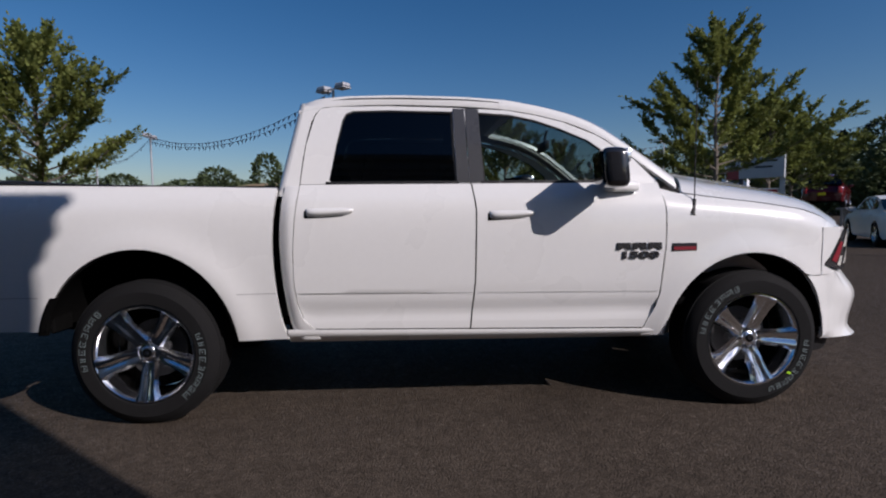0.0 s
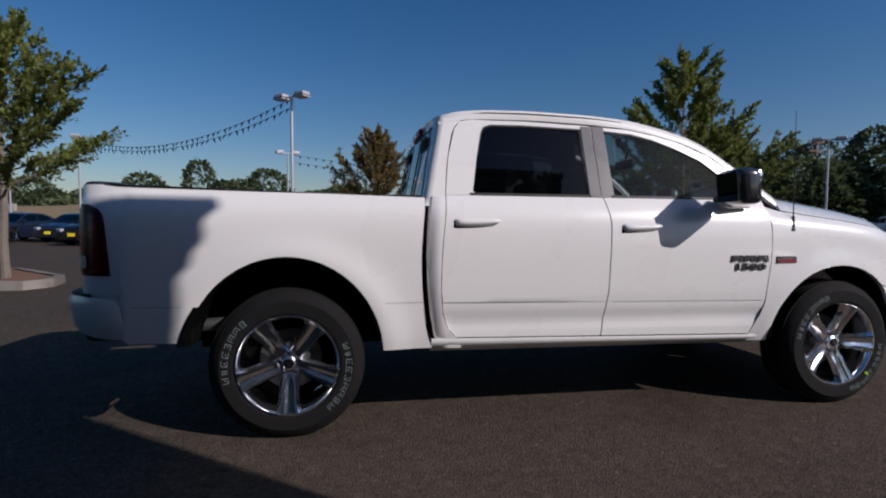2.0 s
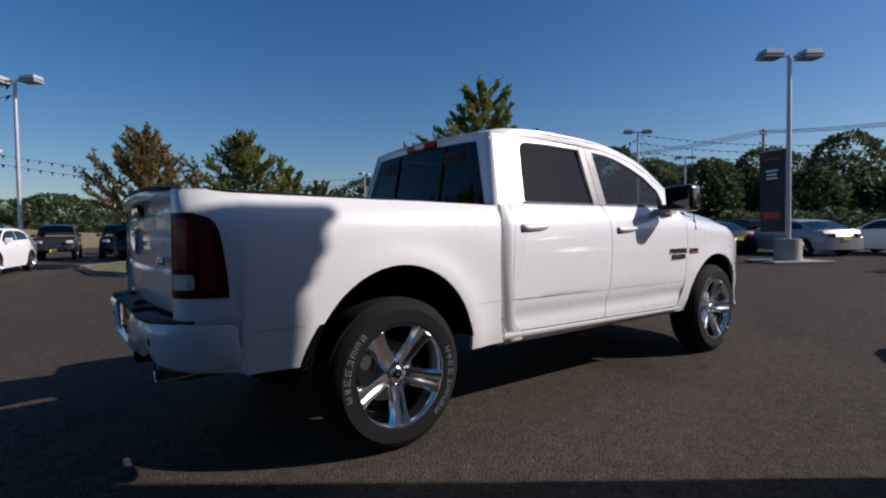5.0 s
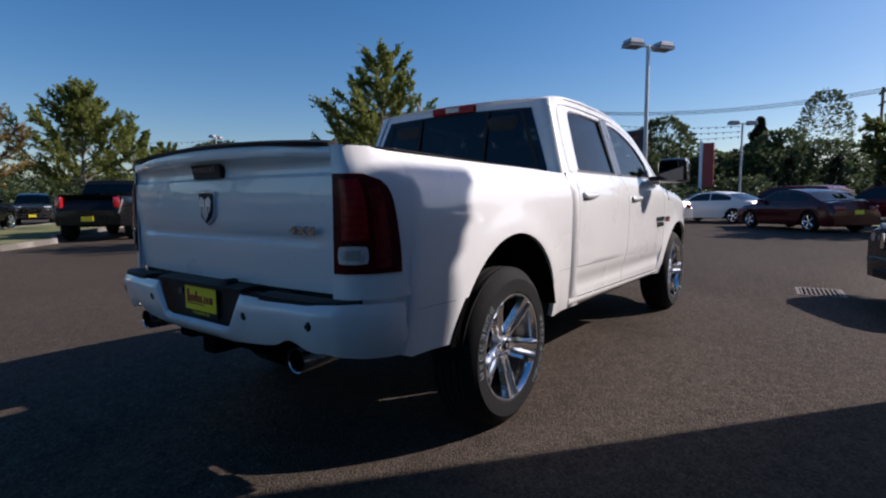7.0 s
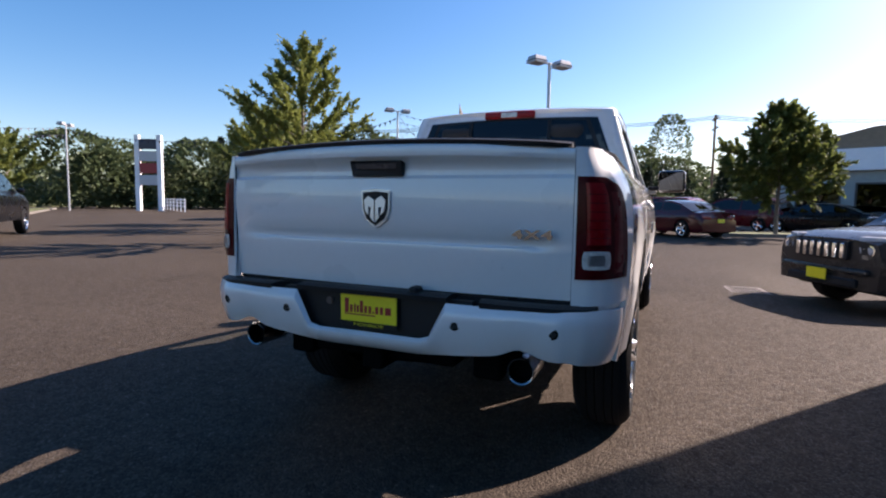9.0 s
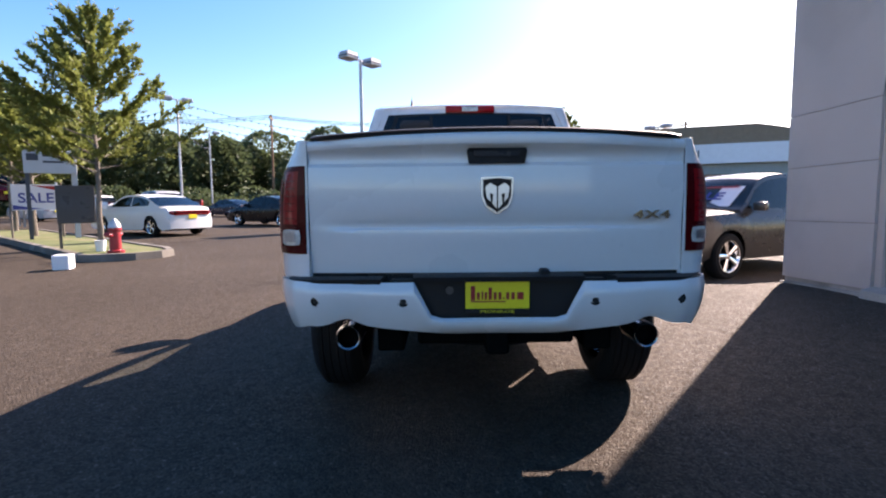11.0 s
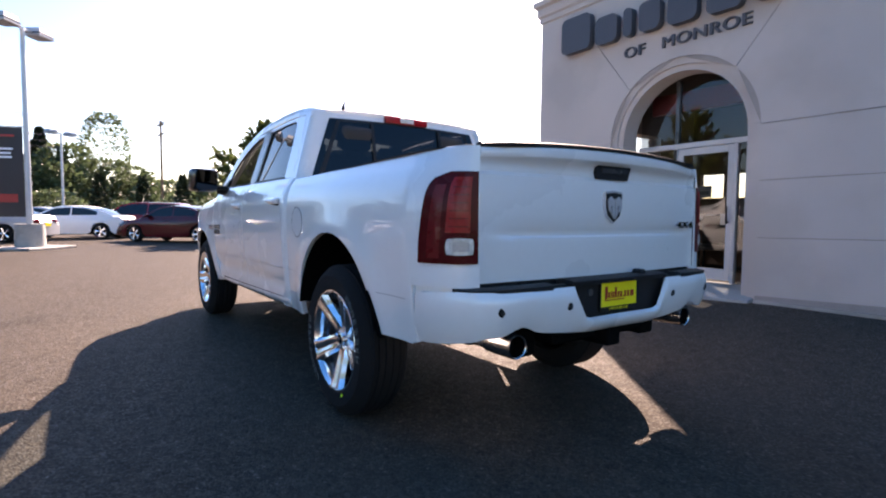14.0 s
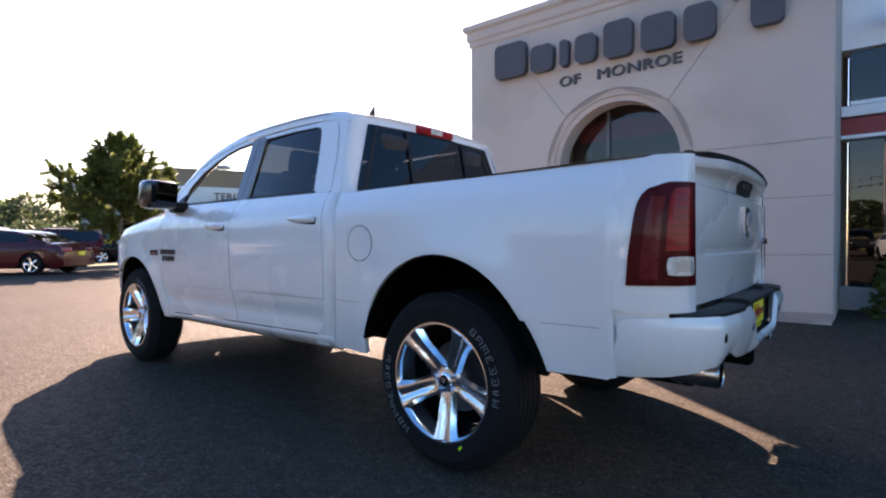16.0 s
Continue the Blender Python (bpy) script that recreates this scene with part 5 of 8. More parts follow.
def front_wall():
    """The front with its opening cut out, in courses between joints."""
    r = 1.05
    out = arch_outline(r)
    # left and right of the opening, and the spandrel above
    def panel(pts):
        bm = bmesh.new()
        pts = [(x, max(lean(x, z), wall_foot(x)) if z < 0.5 else lean(x, z)) for x, z in pts]
        a = [bm.verts.new((x, WALL_Y, z)) for x, z in pts]
        b = [bm.verts.new((x, WALL_Y - 0.30, z)) for x, z in pts]
        bm.faces.new(a)
        bm.faces.new(b[::-1])
        for k in range(len(a)):
            j = (k + 1) % len(a)
            bm.faces.new((a[k], b[k], b[j], a[j]))
        part("stucco_panel", bm, STUCCO, wall, smooth=0)

    zs = [0.05, 0.835, 1.525, SPRING]
    for z0, z1 in zip(zs, zs[1:]):
        panel([(BX0, z0 + 0.006), (ACX - r, z0 + 0.006), (ACX - r, z1 - 0.006), (BX0, z1 - 0.006)])
        panel([(ACX + r, z0 + 0.006), (BX1, z0 + 0.006), (BX1, z1 - 0.006), (ACX + r, z1 - 0.006)])
    half = out[1:-1]
    mid = len(half) // 2
    right = half[: mid + 1]
    left = half[mid:]
    # spandrels, parted by two slanting joints
    panel([(BX0, SPRING + 0.006), (right[0][0], SPRING + 0.006)] + right[1:7] + [(BX0 + 0.55, BTOP), (BX0, BTOP)])
    panel([(BX0 + 0.562, BTOP)] + [(right[6][0] + 0.008, right[6][1] + 0.008)] + right[7:] + left[1:-7] + [(left[-7][0] - 0.008, left[-7][1] + 0.008), (BX1 - 0.562, BTOP)])
    panel(left[-7:-1] + [(left[-1][0], SPRING + 0.006), (BX1, SPRING + 0.006), (BX1, BTOP), (BX1 - 0.55, BTOP)])


# backing that shows as the joints
bm = ring([(BX0 + 0.01, 0.10), (BX0 + 0.01, SPRING), (BX0 + 0.01, BTOP), (ACX, BTOP), (BX1 - 0.01, BTOP), (BX1 - 0.01, SPRING), (BX1 - 0.01, 0.10)], [(ACX - 1.06, 0.10), (ACX - 1.06, SPRING), (ACX - 0.75, SPRING + 0.75), (ACX, SPRING + 1.06), (ACX + 0.75, SPRING + 0.75), (ACX + 1.06, SPRING), (ACX + 1.06, 0.10)], lambda x, z: (x, WALL_Y - 0.012, z), 4)
bm.faces.ensure_lookup_table()
doomed = [f for f in bm.faces if f.calc_center_median().z < 0.101]
bmesh.ops.delete(bm, geom=doomed, context="FACES")
wall = link("wall_entrance", bm, JOINT, smooth=0)
tagged(wall, "pale stucco entrance front scored into courses round an arch", "wall", kind="structure")
front_wall()
# stepped orders of the arch
for k, (r0, r1, d) in enumerate(((1.05, 0.955, 0.035), (0.955, 0.875, 0.07))):
    o, i = arch_outline(r0), arch_outline(r1)
    bm = bmesh.new()
    va = [bm.verts.new((x, WALL_Y - d, z)) for x, z in o]
    vb = [bm.verts.new((x, WALL_Y - d, z)) for x, z in i]
    vc = [bm.verts.new((x, WALL_Y - d - 0.30, z)) for x, z in i]
    vd = [bm.verts.new((x, WALL_Y - d - 0.30, z)) for x, z in o]
    for j in range(len(o) - 1):
        bm.faces.new((va[j], va[j + 1], vb[j + 1], vb[j]))
        bm.faces.new((vb[j], vb[j + 1], vc[j + 1], vc[j]))
        bm.faces.new((vc[j], vc[j + 1], vd[j + 1], vd[j]))
    part("arch_order", bm, STUCCO, wall)
# cornice
bm = bmesh.new()
prof = [(0.0, 4.38), (0.03, 4.40), (0.03, 4.47), (0.06, 4.50), (0.06, 4.62), (0.11, 4.66), (0.11, 4.74), (-0.25, 4.76)]
rows = [[bm.verts.new(p) for p in ((BX0 - d, -9.0, z), (BX0 - d, WALL_Y + d, z), (BX1 + d, WALL_Y + d, z), (BX1 + d, -9.0, z))] for d, z in prof]
for a, b in zip(rows, rows[1:]):
    for j in range(3):
        bm.faces.new((a[j], a[j + 1], b[j + 1], b[j]))
tagged(link("trim_cornice", bm, STUCCO, smooth=0), "pale stepped stucco cornice along the wall top", "cornice", kind="structure")
# side walls, roof, base strip
for x0, x1, nm in ((BX0, BX0 + 0.28, "wall_entrance_west"), (BX1 - 0.28, BX1, "wall_entrance_east")):
    bm = box(x0, x1, -9.0, WALL_Y - 0.302, 2.75, 4.55)
    if nm.endswith("west"):
        box(x0, x1, -9.0, WALL_Y - 0.302, 0.0, 2.74, bm=bm)
    else:
        box(x0, x1, -5.30, WALL_Y - 0.302, 0.0, 2.74, bm=bm)
        box(x0, x1, -9.0, -8.4, 0.0, 2.74, bm=bm)
        box(x0, x1, -8.4, -5.30, 0.0, 1.66, bm=bm)
        box(x0, x1, -8.4, -7.6, 1.66, 2.74, bm=bm)
        for y in (-6.85, -6.1):
            box(x0 + 0.08, x1 - 0.08, y - 0.05, y + 0.05, 1.66, 2.74, bm=bm)
    tagged(link(nm, bm, STUCCO, smooth=0), "pale stucco side wall of the entrance block", "wall", kind="structure")
tagged(link("window_1", grid(lambda u, v: (BX1 - 0.14, -7.6 + 2.3 * u, 1.66 + 1.08 * v), 1, 1), TINTGLASS, smooth=0), "tinted lobby window in the side wall", "window", kind="structure")
tagged(link("roof_entrance", box(BX0 + 0.02, BX1 - 0.02, -8.98, WALL_Y - 0.31, 4.42, 4.54), STUCCO, smooth=0), "flat roof of the entrance block", "roof", kind="structure")
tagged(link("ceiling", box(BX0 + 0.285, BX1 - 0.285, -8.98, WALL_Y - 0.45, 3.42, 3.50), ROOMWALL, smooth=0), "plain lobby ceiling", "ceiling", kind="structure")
for x0, x1 in ((BX0 + 0.01, ACX - 1.07), (ACX + 1.07, BX1 - 0.01)):
    bm = prism([(x0, 0.0), (x1, 0.0), (x1, wall_foot(x1) - 0.002), (x0, wall_foot(x0) - 0.002)], WALL_Y - 0.28, WALL_Y - 0.03)
    tagged(link("baseboard", bm, CONCRETE, smooth=0), "recessed concrete base under the wall", "base", kind="structure")
    bm = prism([(x0, 0.0), (x1, 0.0), (x1, ground_z(x1, WALL_Y) + 0.035), (x0, ground_z(x0, WALL_Y) + 0.035)], WALL_Y - 0.03, WALL_Y + 0.05)
    tagged(link("trim_base", bm, CONCRETE, smooth=0), "stained concrete ledge at the wall's foot", "trim", kind="structure")
# threshold and lobby floor
bm = bmesh.new()
prof = [(WALL_Y + 0.14, 0.0), (WALL_Y + 0.12, 0.135), (WALL_Y - 0.30, 0.235), (-5.0, 0.258), (-5.0, 0.0)]
a = [bm.verts.new((ACX - 1.04, y, z)) for y, z in prof]
b = [bm.verts.new((ACX + 1.04, y, z)) for y, z in prof]
bm.faces.new(a)
bm.faces.new(b[::-1])
for k in range(5):
    bm.faces.new((a[k], a[(k + 1) % 5], b[(k + 1) % 5], b[k]))
tagged(link("doorstep", bm, CONCRETE, smooth=0), "pale concrete doorstep sloping up to the door", "step", kind="structure")
tagged(link("floor", box(BX0 + 0.285, BX1 - 0.285, -8.98, -5.005, 0.0, 0.26), TILE, smooth=0), "tiled lobby floor", "floor", kind="structure")
# glazed entrance: frame, leaf, side lights
ent = thing("door_1", "white framed glass entrance doors under the arch", "door", kind="structure")
DY = -4.93
for x0, x1, z0, z1 in ((2.06, 2.13, 0.26, 2.10), (1.505, 1.567, 0.26, 2.10), (0.675, 0.722, 0.26, 2.10), (0.395, 0.435, 0.26, 2.10), (0.395, 2.13, 2.10, 2.17)):
    part("door_frame", box(x0, x1, DY - 0.05, DY + 0.03, z0, z1, 0.004), ALU, ent, smooth=0)
part("fan_light_bar", box(1.505, 1.555, DY - 0.05, DY + 0.03, 2.171, 3.05, 0.004), GREYTRIM, ent, "dark grey glazing bar", smooth=0)
part("dark_post", box(1.515, 1.56, DY + 0.031, DY + 0.036, 0.27, 2.09), BLACKTRIM, ent, smooth=0)
for x0, x1, z0, z1, nm in ((1.567, 2.06, 0.26, 2.10, "side_light"), (0.435, 0.675, 0.26, 2.10, "side_light"), (0.40, 2.12, 2.17, 3.12, "fan_light")):
    bm = grid(lambda u, v: (x0 + (x1 - x0) * u, DY - 0.01, z0 + (z1 - z0) * v), 1, 1)
    part(nm, bm, TINTGLASS, ent, smooth=0)
leaf = part("door_leaf", box(0.727, 0.80, DY - 0.03, DY + 0.02, 0.29, 2.09, 0.004), ALU, ent, smooth=0)
for x0, x1, z0, z1 in ((1.425, 1.50, 0.29, 2.09), (0.80, 1.425, 0.29, 0.44), (0.80, 1.425, 2.0, 2.09)):
    part("leaf_rail", box(x0, x1, DY - 0.03, DY + 0.02, z0, z1, 0.004), ALU, leaf, smooth=0)
part("leaf_glass", grid(lambda u, v: (0.80 + 0.625 * u, DY, 0.44 + 1.56 * v), 1, 1), TINTGLASS, leaf, smooth=0)
part("pull_handle", tube((0.77, DY + 0.075, 1.05), (0.77, DY + 0.075, 1.28), 0.013), BLACKTRIM, leaf)
part("handle_foot", box(0.76, 0.78, DY + 0.02, DY + 0.08, 1.06, 1.08), BLACKTRIM, leaf)
part("push_bar", box(0.80, 0.90, DY - 0.06, DY - 0.03, 1.03, 1.18, 0.006), FASCIA, leaf)
poster = thing("door_poster", "faded brown poster taped inside the side light", "poster")
part("poster_sheet", box(1.66, 2.03, DY - 0.024, DY - 0.020, 1.28, 1.78), material("poster_brown", (0.40, 0.26, 0.13), rough=0.6, var=0.35, scale=5), poster, smooth=0)
part("poster_panel", box(1.72, 1.97, DY - 0.019, DY - 0.017, 1.40, 1.66), material("poster_dark", (0.12, 0.07, 0.05), rough=0.6, var=0.3, scale=7), poster, smooth=0)
SIGNPAPER = material("faded_paper", (0.20, 0.20, 0.21), rough=0.7, var=0.2, scale=9)

notice = thing("door_notice", "pale notice with dark print on the door glass", "notice")
part("notice_sheet", box(1.02, 1.24, DY - 0.012, DY - 0.008, 1.40, 1.56), SIGNPAPER, notice, smooth=0)
part("print_bar", box(1.05, 1.21, DY - 0.007, DY - 0.005, 1.44, 1.49), SIGNGREY, notice, smooth=0)
part("red_header", box(0.45, 2.08, DY - 0.30, DY - 0.20, 2.66, 2.95, 0.01), REDBAND, ent, smooth=0)
# lobby seen through the glass: back wall with windows, desk, chairs
bm = bmesh.new()
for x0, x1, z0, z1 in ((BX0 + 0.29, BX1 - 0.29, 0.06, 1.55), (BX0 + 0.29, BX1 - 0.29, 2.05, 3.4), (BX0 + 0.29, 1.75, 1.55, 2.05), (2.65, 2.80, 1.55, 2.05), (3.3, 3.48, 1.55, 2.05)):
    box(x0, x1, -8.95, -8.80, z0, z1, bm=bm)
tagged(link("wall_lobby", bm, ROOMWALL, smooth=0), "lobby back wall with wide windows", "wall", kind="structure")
desk = thing("reception_desk", "brown wooden reception desk in the lobby", "desk")
part("desk_front", box(1.2, 2.9, -7.5, -7.4, 0.26, 1.05, 0.01), WOOD, desk)
part("desk_top", box(1.15, 2.95, -7.9, -7.35, 1.05, 1.10, 0.01), TILE, desk)
for k, (x, y, rz) in enumerate(((1.55, -6.2, 20), (2.45, -6.1, -30))):
    ch = thing("lobby_chair", "dark upholstered lobby chair on the tiled floor", "chair", pose(x, y, 0.26, 0, 0, rz), "lobby chairs")
    part("seat", box(-0.27, 0.27, -0.27, 0.27, 0.36, 0.46, 0.03, seg=2), SEATGREY, ch)
    part("backrest", box(-0.27, 0.27, -0.30, -0.22, 0.46, 0.90, 0.03, seg=2), SEATGREY, ch)
    for dx in (-0.23, 0.23):
        for dy in (-0.23, 0.23):
            part("leg", tube((dx, dy, 0.0), (dx, dy, 0.37), 0.016, n=8), BLACKTRIM, ch)

papers = thing("paper_stack", "loose white papers on the reception desk", "papers")
part("paper_sheets", box(1.5, 1.85, -7.62, -7.40, 1.10, 1.16, 0.01), FASCIA, papers)
part("paper_sheets", box(2.2, 2.6, -7.64, -7.42, 1.10, 1.21, 0.02), FASCIA, papers)

# sign over the arch: plain dark blocks for the name, lettering below
sign = thing("wall_sign", "dark grey raised wall sign over the arch", "sign")
for x1, x0, z0, z1 in ((3.20, 2.64, 3.70, 4.24), (2.54, 2.16, 3.68, 4.08), (2.05, 1.91, 3.68, 4.07), (1.80, 1.48, 3.67, 4.07), (1.37, 0.97, 3.64, 4.14), (0.85, 0.42, 3.62, 4.08), (0.31, -0.06, 3.62, 4.07), (-0.23, -0.33, 4.02, 4.18), (-0.44, -0.78, 3.62, 4.06)):
    bm = box(x0, x1, WALL_Y + 0.03, WALL_Y + 0.14, z0, z1)
    corners = [e for e in bm.edges if abs(e.verts[0].co.y - e.verts[1].co.y) > 0.05]
    bmesh.ops.bevel(bm, geom=corners, offset=min(0.09, (x1 - x0) * 0.42), segments=5, affect="EDGES", profile=0.5)
    block = part("name_block", bm, SIGNGREY, sign)
    cx, cz = (x0 + x1) / 2, (z0 + z1) / 2
    part("stud", box(cx - 0.03, cx + 0.03, WALL_Y - 0.01, WALL_Y + 0.05, cz - 0.03, cz + 0.03), STEEL, block, smooth=0)
for word, x in (("OF", 1.93), ("MONROE", 0.93)):
    for shift, lift in ((-0.007, 0.016), (0.0, 0.019), (0.007, 0.0175)):
        text_mesh(word, 0.212, 0.015, SIGNGREY, "sign_lettering", sign, Matrix.Translation((x + shift, WALL_Y + lift, 3.475)) @ Matrix.Rotation(radians(180), 4, "Z") @ Matrix.Rotation(radians(90), 4, "X") @ Matrix.Diagonal((1.22, 0.98, 1, 1)), 1.08)

# glazed wing beside the block
WY = -6.0
wing_ob = link("wall_showroom", box(-16.0, BX0 - 0.004, WY - 0.4, WY, 3.62, 4.75), FASCIA, smooth=0)
tagged(wing_ob, "showroom front with white fascia, red band and dark glass", "wall", kind="structure")
part("sill_band", box(-16.0, BX0 - 0.004, WY - 0.3, WY + 0.06, 2.72, 2.86, 0.01), FASCIA, wing_ob, smooth=0)
part("red_band", box(-16.0, BX0 - 0.004, WY - 0.3, WY + 0.02, 2.48, 2.70, 0.005), REDBAND, wing_ob, smooth=0)
part("white_band", box(-16.0, BX0 - 0.004, WY - 0.3, WY + 0.03, 2.43, 2.478, 0.004), FASCIA, wing_ob, smooth=0)
part("low_wall", box(-16.0, BX0 - 0.004, WY - 0.3, WY, 0.0, 0.45), STUCCO, wing_ob, smooth=0)
SHOWGLASS = glass("showroom_glass", (0.10, 0.12, 0.13))
for k in range(7):
    x1 = BX0 - 0.10 - 2.1 * k
    x0 = x1 - 2.0
    for z0, z1, nm in ((0.45, 2.43, "pane"), (2.90, 3.60, "pane")):
        part(nm, grid(lambda u, v: (x0 + (x1 - x0) * u, WY - 0.08, z0 + (z1 - z0) * v), 1, 1), SHOWGLASS, wing_ob, smooth=0)
    part("mullion", box(x0 - 0.10, x0, WY - 0.14, WY - 0.01, 0.45, 2.43), BLACKTRIM, wing_ob, smooth=0)
    part("mullion", box(x0 - 0.10, x0, WY - 0.14, WY - 0.01, 2.86, 3.62), REDBAND, wing_ob, smooth=0)
    part("mullion", box((x0 + x1) / 2 - 0.03, (x0 + x1) / 2 + 0.03, WY - 0.13, WY - 0.02, 2.86, 3.62), BLACKTRIM, wing_ob, smooth=0)
    part("window_rail", box(x0, x1, WY - 0.12, WY + 0.0, 2.88, 2.93), FASCIA, wing_ob, smooth=0)
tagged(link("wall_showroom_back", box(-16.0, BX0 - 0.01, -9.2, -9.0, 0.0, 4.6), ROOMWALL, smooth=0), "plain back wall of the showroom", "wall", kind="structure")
tagged(link("roof_showroom", box(-16.0, BX0 - 0.01, -9.0, WY - 0.41, 4.5, 4.62), FASCIA, smooth=0), "flat showroom roof", "roof", kind="structure")
lampw = thing("wall_lamp", "white box lamp on the showroom fascia", "wall lamp", pose(-1.95, WY, 3.95))
part("bracket", box(-0.04, 0.04, 0.0, 0.12, -0.04, 0.04), STEEL, lampw)
part("lamp_body", box(-0.22, 0.22, 0.10, 0.34, -0.08, 0.08, 0.015), FASCIA, lampw)
# ---- parked vehicles ----
PAINTS = {}


def paint(name, color, metal=0.0, coat=0.8, spec=0.5, rough=0.28):
    if name not in PAINTS:
        PAINTS[name] = material("paint_" + name, color, rough=rough, metal=metal, var=0.05, coat=coat, rough_var=0.05, spec=spec)
    return PAINTS[name]


CARTAIL = material("car_tail_lens", (0.30, 0.012, 0.015), rough=0.12, coat=1.0)
CARHEAD = material("car_head_lens", (0.34, 0.35, 0.37), rough=0.35, metal=0.0, coat=0.3)


def shared(name, bm, mat, smooth=35):
    me = bpy.data.meshes.new(name)
    bmesh.ops.recalc_face_normals(bm, faces=bm.faces)
    bm.to_mesh(me)
    bm.free()
    me.materials.append(mat)
    if smooth:
        me.shade_smooth()
        me.set_sharp_from_angle(angle=radians(smooth))
    return me


def use(name, me, parent, m, label=""):
    ob = new(name, me)
    ob.parent = parent
    ob.matrix_basis = m
    if label:
        ob["label"] = label
    return ob


# a plain road wheel, outer side to +y, radius 1 before scaling
tyre_bm = lathe([(0.66, -0.32), (0.70, -0.35), (0.90, -0.34), (0.985, -0.26), (1.0, -0.1), (1.0, 0.1), (0.985, 0.26), (0.90, 0.34), (0.70, 0.35), (0.66, 0.32)], 28)
TYRE_ME = shared("tyre", tyre_bm, RUBBER)
rim_bm = lathe([(0.67, 0.31), (0.69, 0.34), (0.66, 0.335), (0.62, 0.28), (0.60, -0.2)], 24)
for k in range(5):
    a = 2 * math.pi * k / 5
    t = Matrix.Rotation(-a, 4, "Y")
    grid(lambda u, v: (t @ Vector((0.08 + 0.56 * u, 0.26 + 0.03 * u + 0.03 * math.sin(math.pi * v), (-0.10 + 0.20 * v) * (0.8 + 0.5 * u))))[:], 3, 3, rim_bm)
lathe([(0.0, 0.30), (0.12, 0.29), (0.16, 0.24)], 16, rim_bm)
RIM_ME = shared("rim", rim_bm, ALLOY)
WELL_ME = shared("rim_back", lathe([(0.0, 0.10), (0.62, 0.08)], 20), UNDER)

SPECS = {
    "saloon": dict(L=5.05, W=1.9, wb=3.05, ax=0.02, r=0.36, sill=0.24, deck=[(-2.525, 0.65), (-2.50, 1.0), (-2.42, 1.07), (-1.7, 1.09), (0.9, 1.03), (1.2, 1.03), (1.9, 1.0), (2.36, 0.95), (2.49, 0.90), (2.525, 0.80)], roof=[(-2.0, 1.09), (-1.3, 1.42), (-0.9, 1.475), (-0.2, 1.49), (0.25, 1.47), (0.5, 1.42), (1.15, 1.03)], cut=(-1.25, 0.48), side=(-1.4, 0.92)),
    "sedan": dict(L=4.95, W=1.88, wb=3.0, ax=-0.02, r=0.345, sill=0.22, deck=[(-2.475, 0.62), (-2.45, 0.92), (-2.30, 1.02), (-1.75, 1.04), (0.9, 0.985), (1.25, 0.97), (1.9, 0.88), (2.30, 0.76), (2.45, 0.60), (2.475, 0.5)], roof=[(-1.95, 1.04), (-1.15, 1.37), (-0.75, 1.445), (-0.2, 1.47), (0.2, 1.45), (0.45, 1.40), (1.20, 0.985)], cut=(-1.15, 0.45), side=(-1.35, 0.95)),
    "suv": dict(L=4.55, W=1.84, wb=2.72, ax=0.02, r=0.365, sill=0.30, deck=[(-2.275, 0.60), (-2.26, 0.95), (-2.20, 1.08), (-1.6, 1.08), (0.7, 1.05), (1.1, 1.06), (1.7, 1.03), (2.10, 1.0), (2.20, 0.97), (2.265, 0.92), (2.275, 0.90)], roof=[(-2.20, 1.08), (-2.02, 1.45), (-1.85, 1.60), (-1.4, 1.66), (-0.3, 1.685), (0.15, 1.64), (0.40, 1.57), (1.05, 1.05)], cut=(-1.9, 0.35), side=(-1.95, 0.85)),
    "van": dict(L=5.0, W=1.95, wb=3.0, ax=0.0, r=0.35, sill=0.26, deck=[(-2.5, 0.6), (-2.49, 0.95), (-2.45, 1.05), (-1.6, 1.06), (1.1, 1.05), (1.5, 1.04), (2.0, 0.95), (2.35, 0.82), (2.48, 0.65), (2.5, 0.55)], roof=[(-2.45, 1.05), (-2.32, 1.5), (-2.18, 1.66), (-1.6, 1.71), (0.2, 1.72), (0.6, 1.66), (0.85, 1.58), (1.6, 1.04)], cut=(-2.25, 0.8), side=(-2.2, 1.35)),
    "jeep": dict(L=4.4, W=1.86, wb=2.75, ax=0.0, r=0.40, sill=0.45, deck=[(-2.05, 0.65), (-2.04, 1.1), (-2.0, 1.18), (-1.5, 1.18), (0.7, 1.18), (0.9, 1.17), (1.5, 1.13), (1.95, 1.10), (2.05, 0.8), (2.06, 0.6)], roof=[(-2.02, 1.18), (-1.99, 1.70), (-1.95, 1.78), (-1.5, 1.82), (0.0, 1.82), (0.42, 1.80), (0.52, 1.75), (0.82, 1.18)], cut=(-1.97, 0.5), side=(-1.9, 0.72)),
    "pickup": dict(L=5.8, W=1.98, wb=3.57, ax=-0.10, r=0.41, sill=0.46, deck=[(-2.9, 0.65), (-2.88, 1.3), (-2.84, 1.38), (-1.2, 1.35), (-0.95, 1.33), (1.35, 1.31), (1.55, 1.30), (2.1, 1.24), (2.65, 1.10), (2.85, 0.8), (2.9, 0.6)], roof=[(-0.98, 1.33), (-0.90, 1.75), (-0.80, 1.88), (-0.3, 1.92), (0.3, 1.90), (0.55, 1.85), (0.80, 1.75), (1.45, 1.31)], cut=(-0.86, 0.72), side=(-0.85, 1.2)),
}


def rounded(pairs, w):
    f = table(pairs)
    return lambda x: (f(x - w) + 2 * f(x - w / 2) + 2 * f(x) + 2 * f(x + w / 2) + f(x + w)) / 8


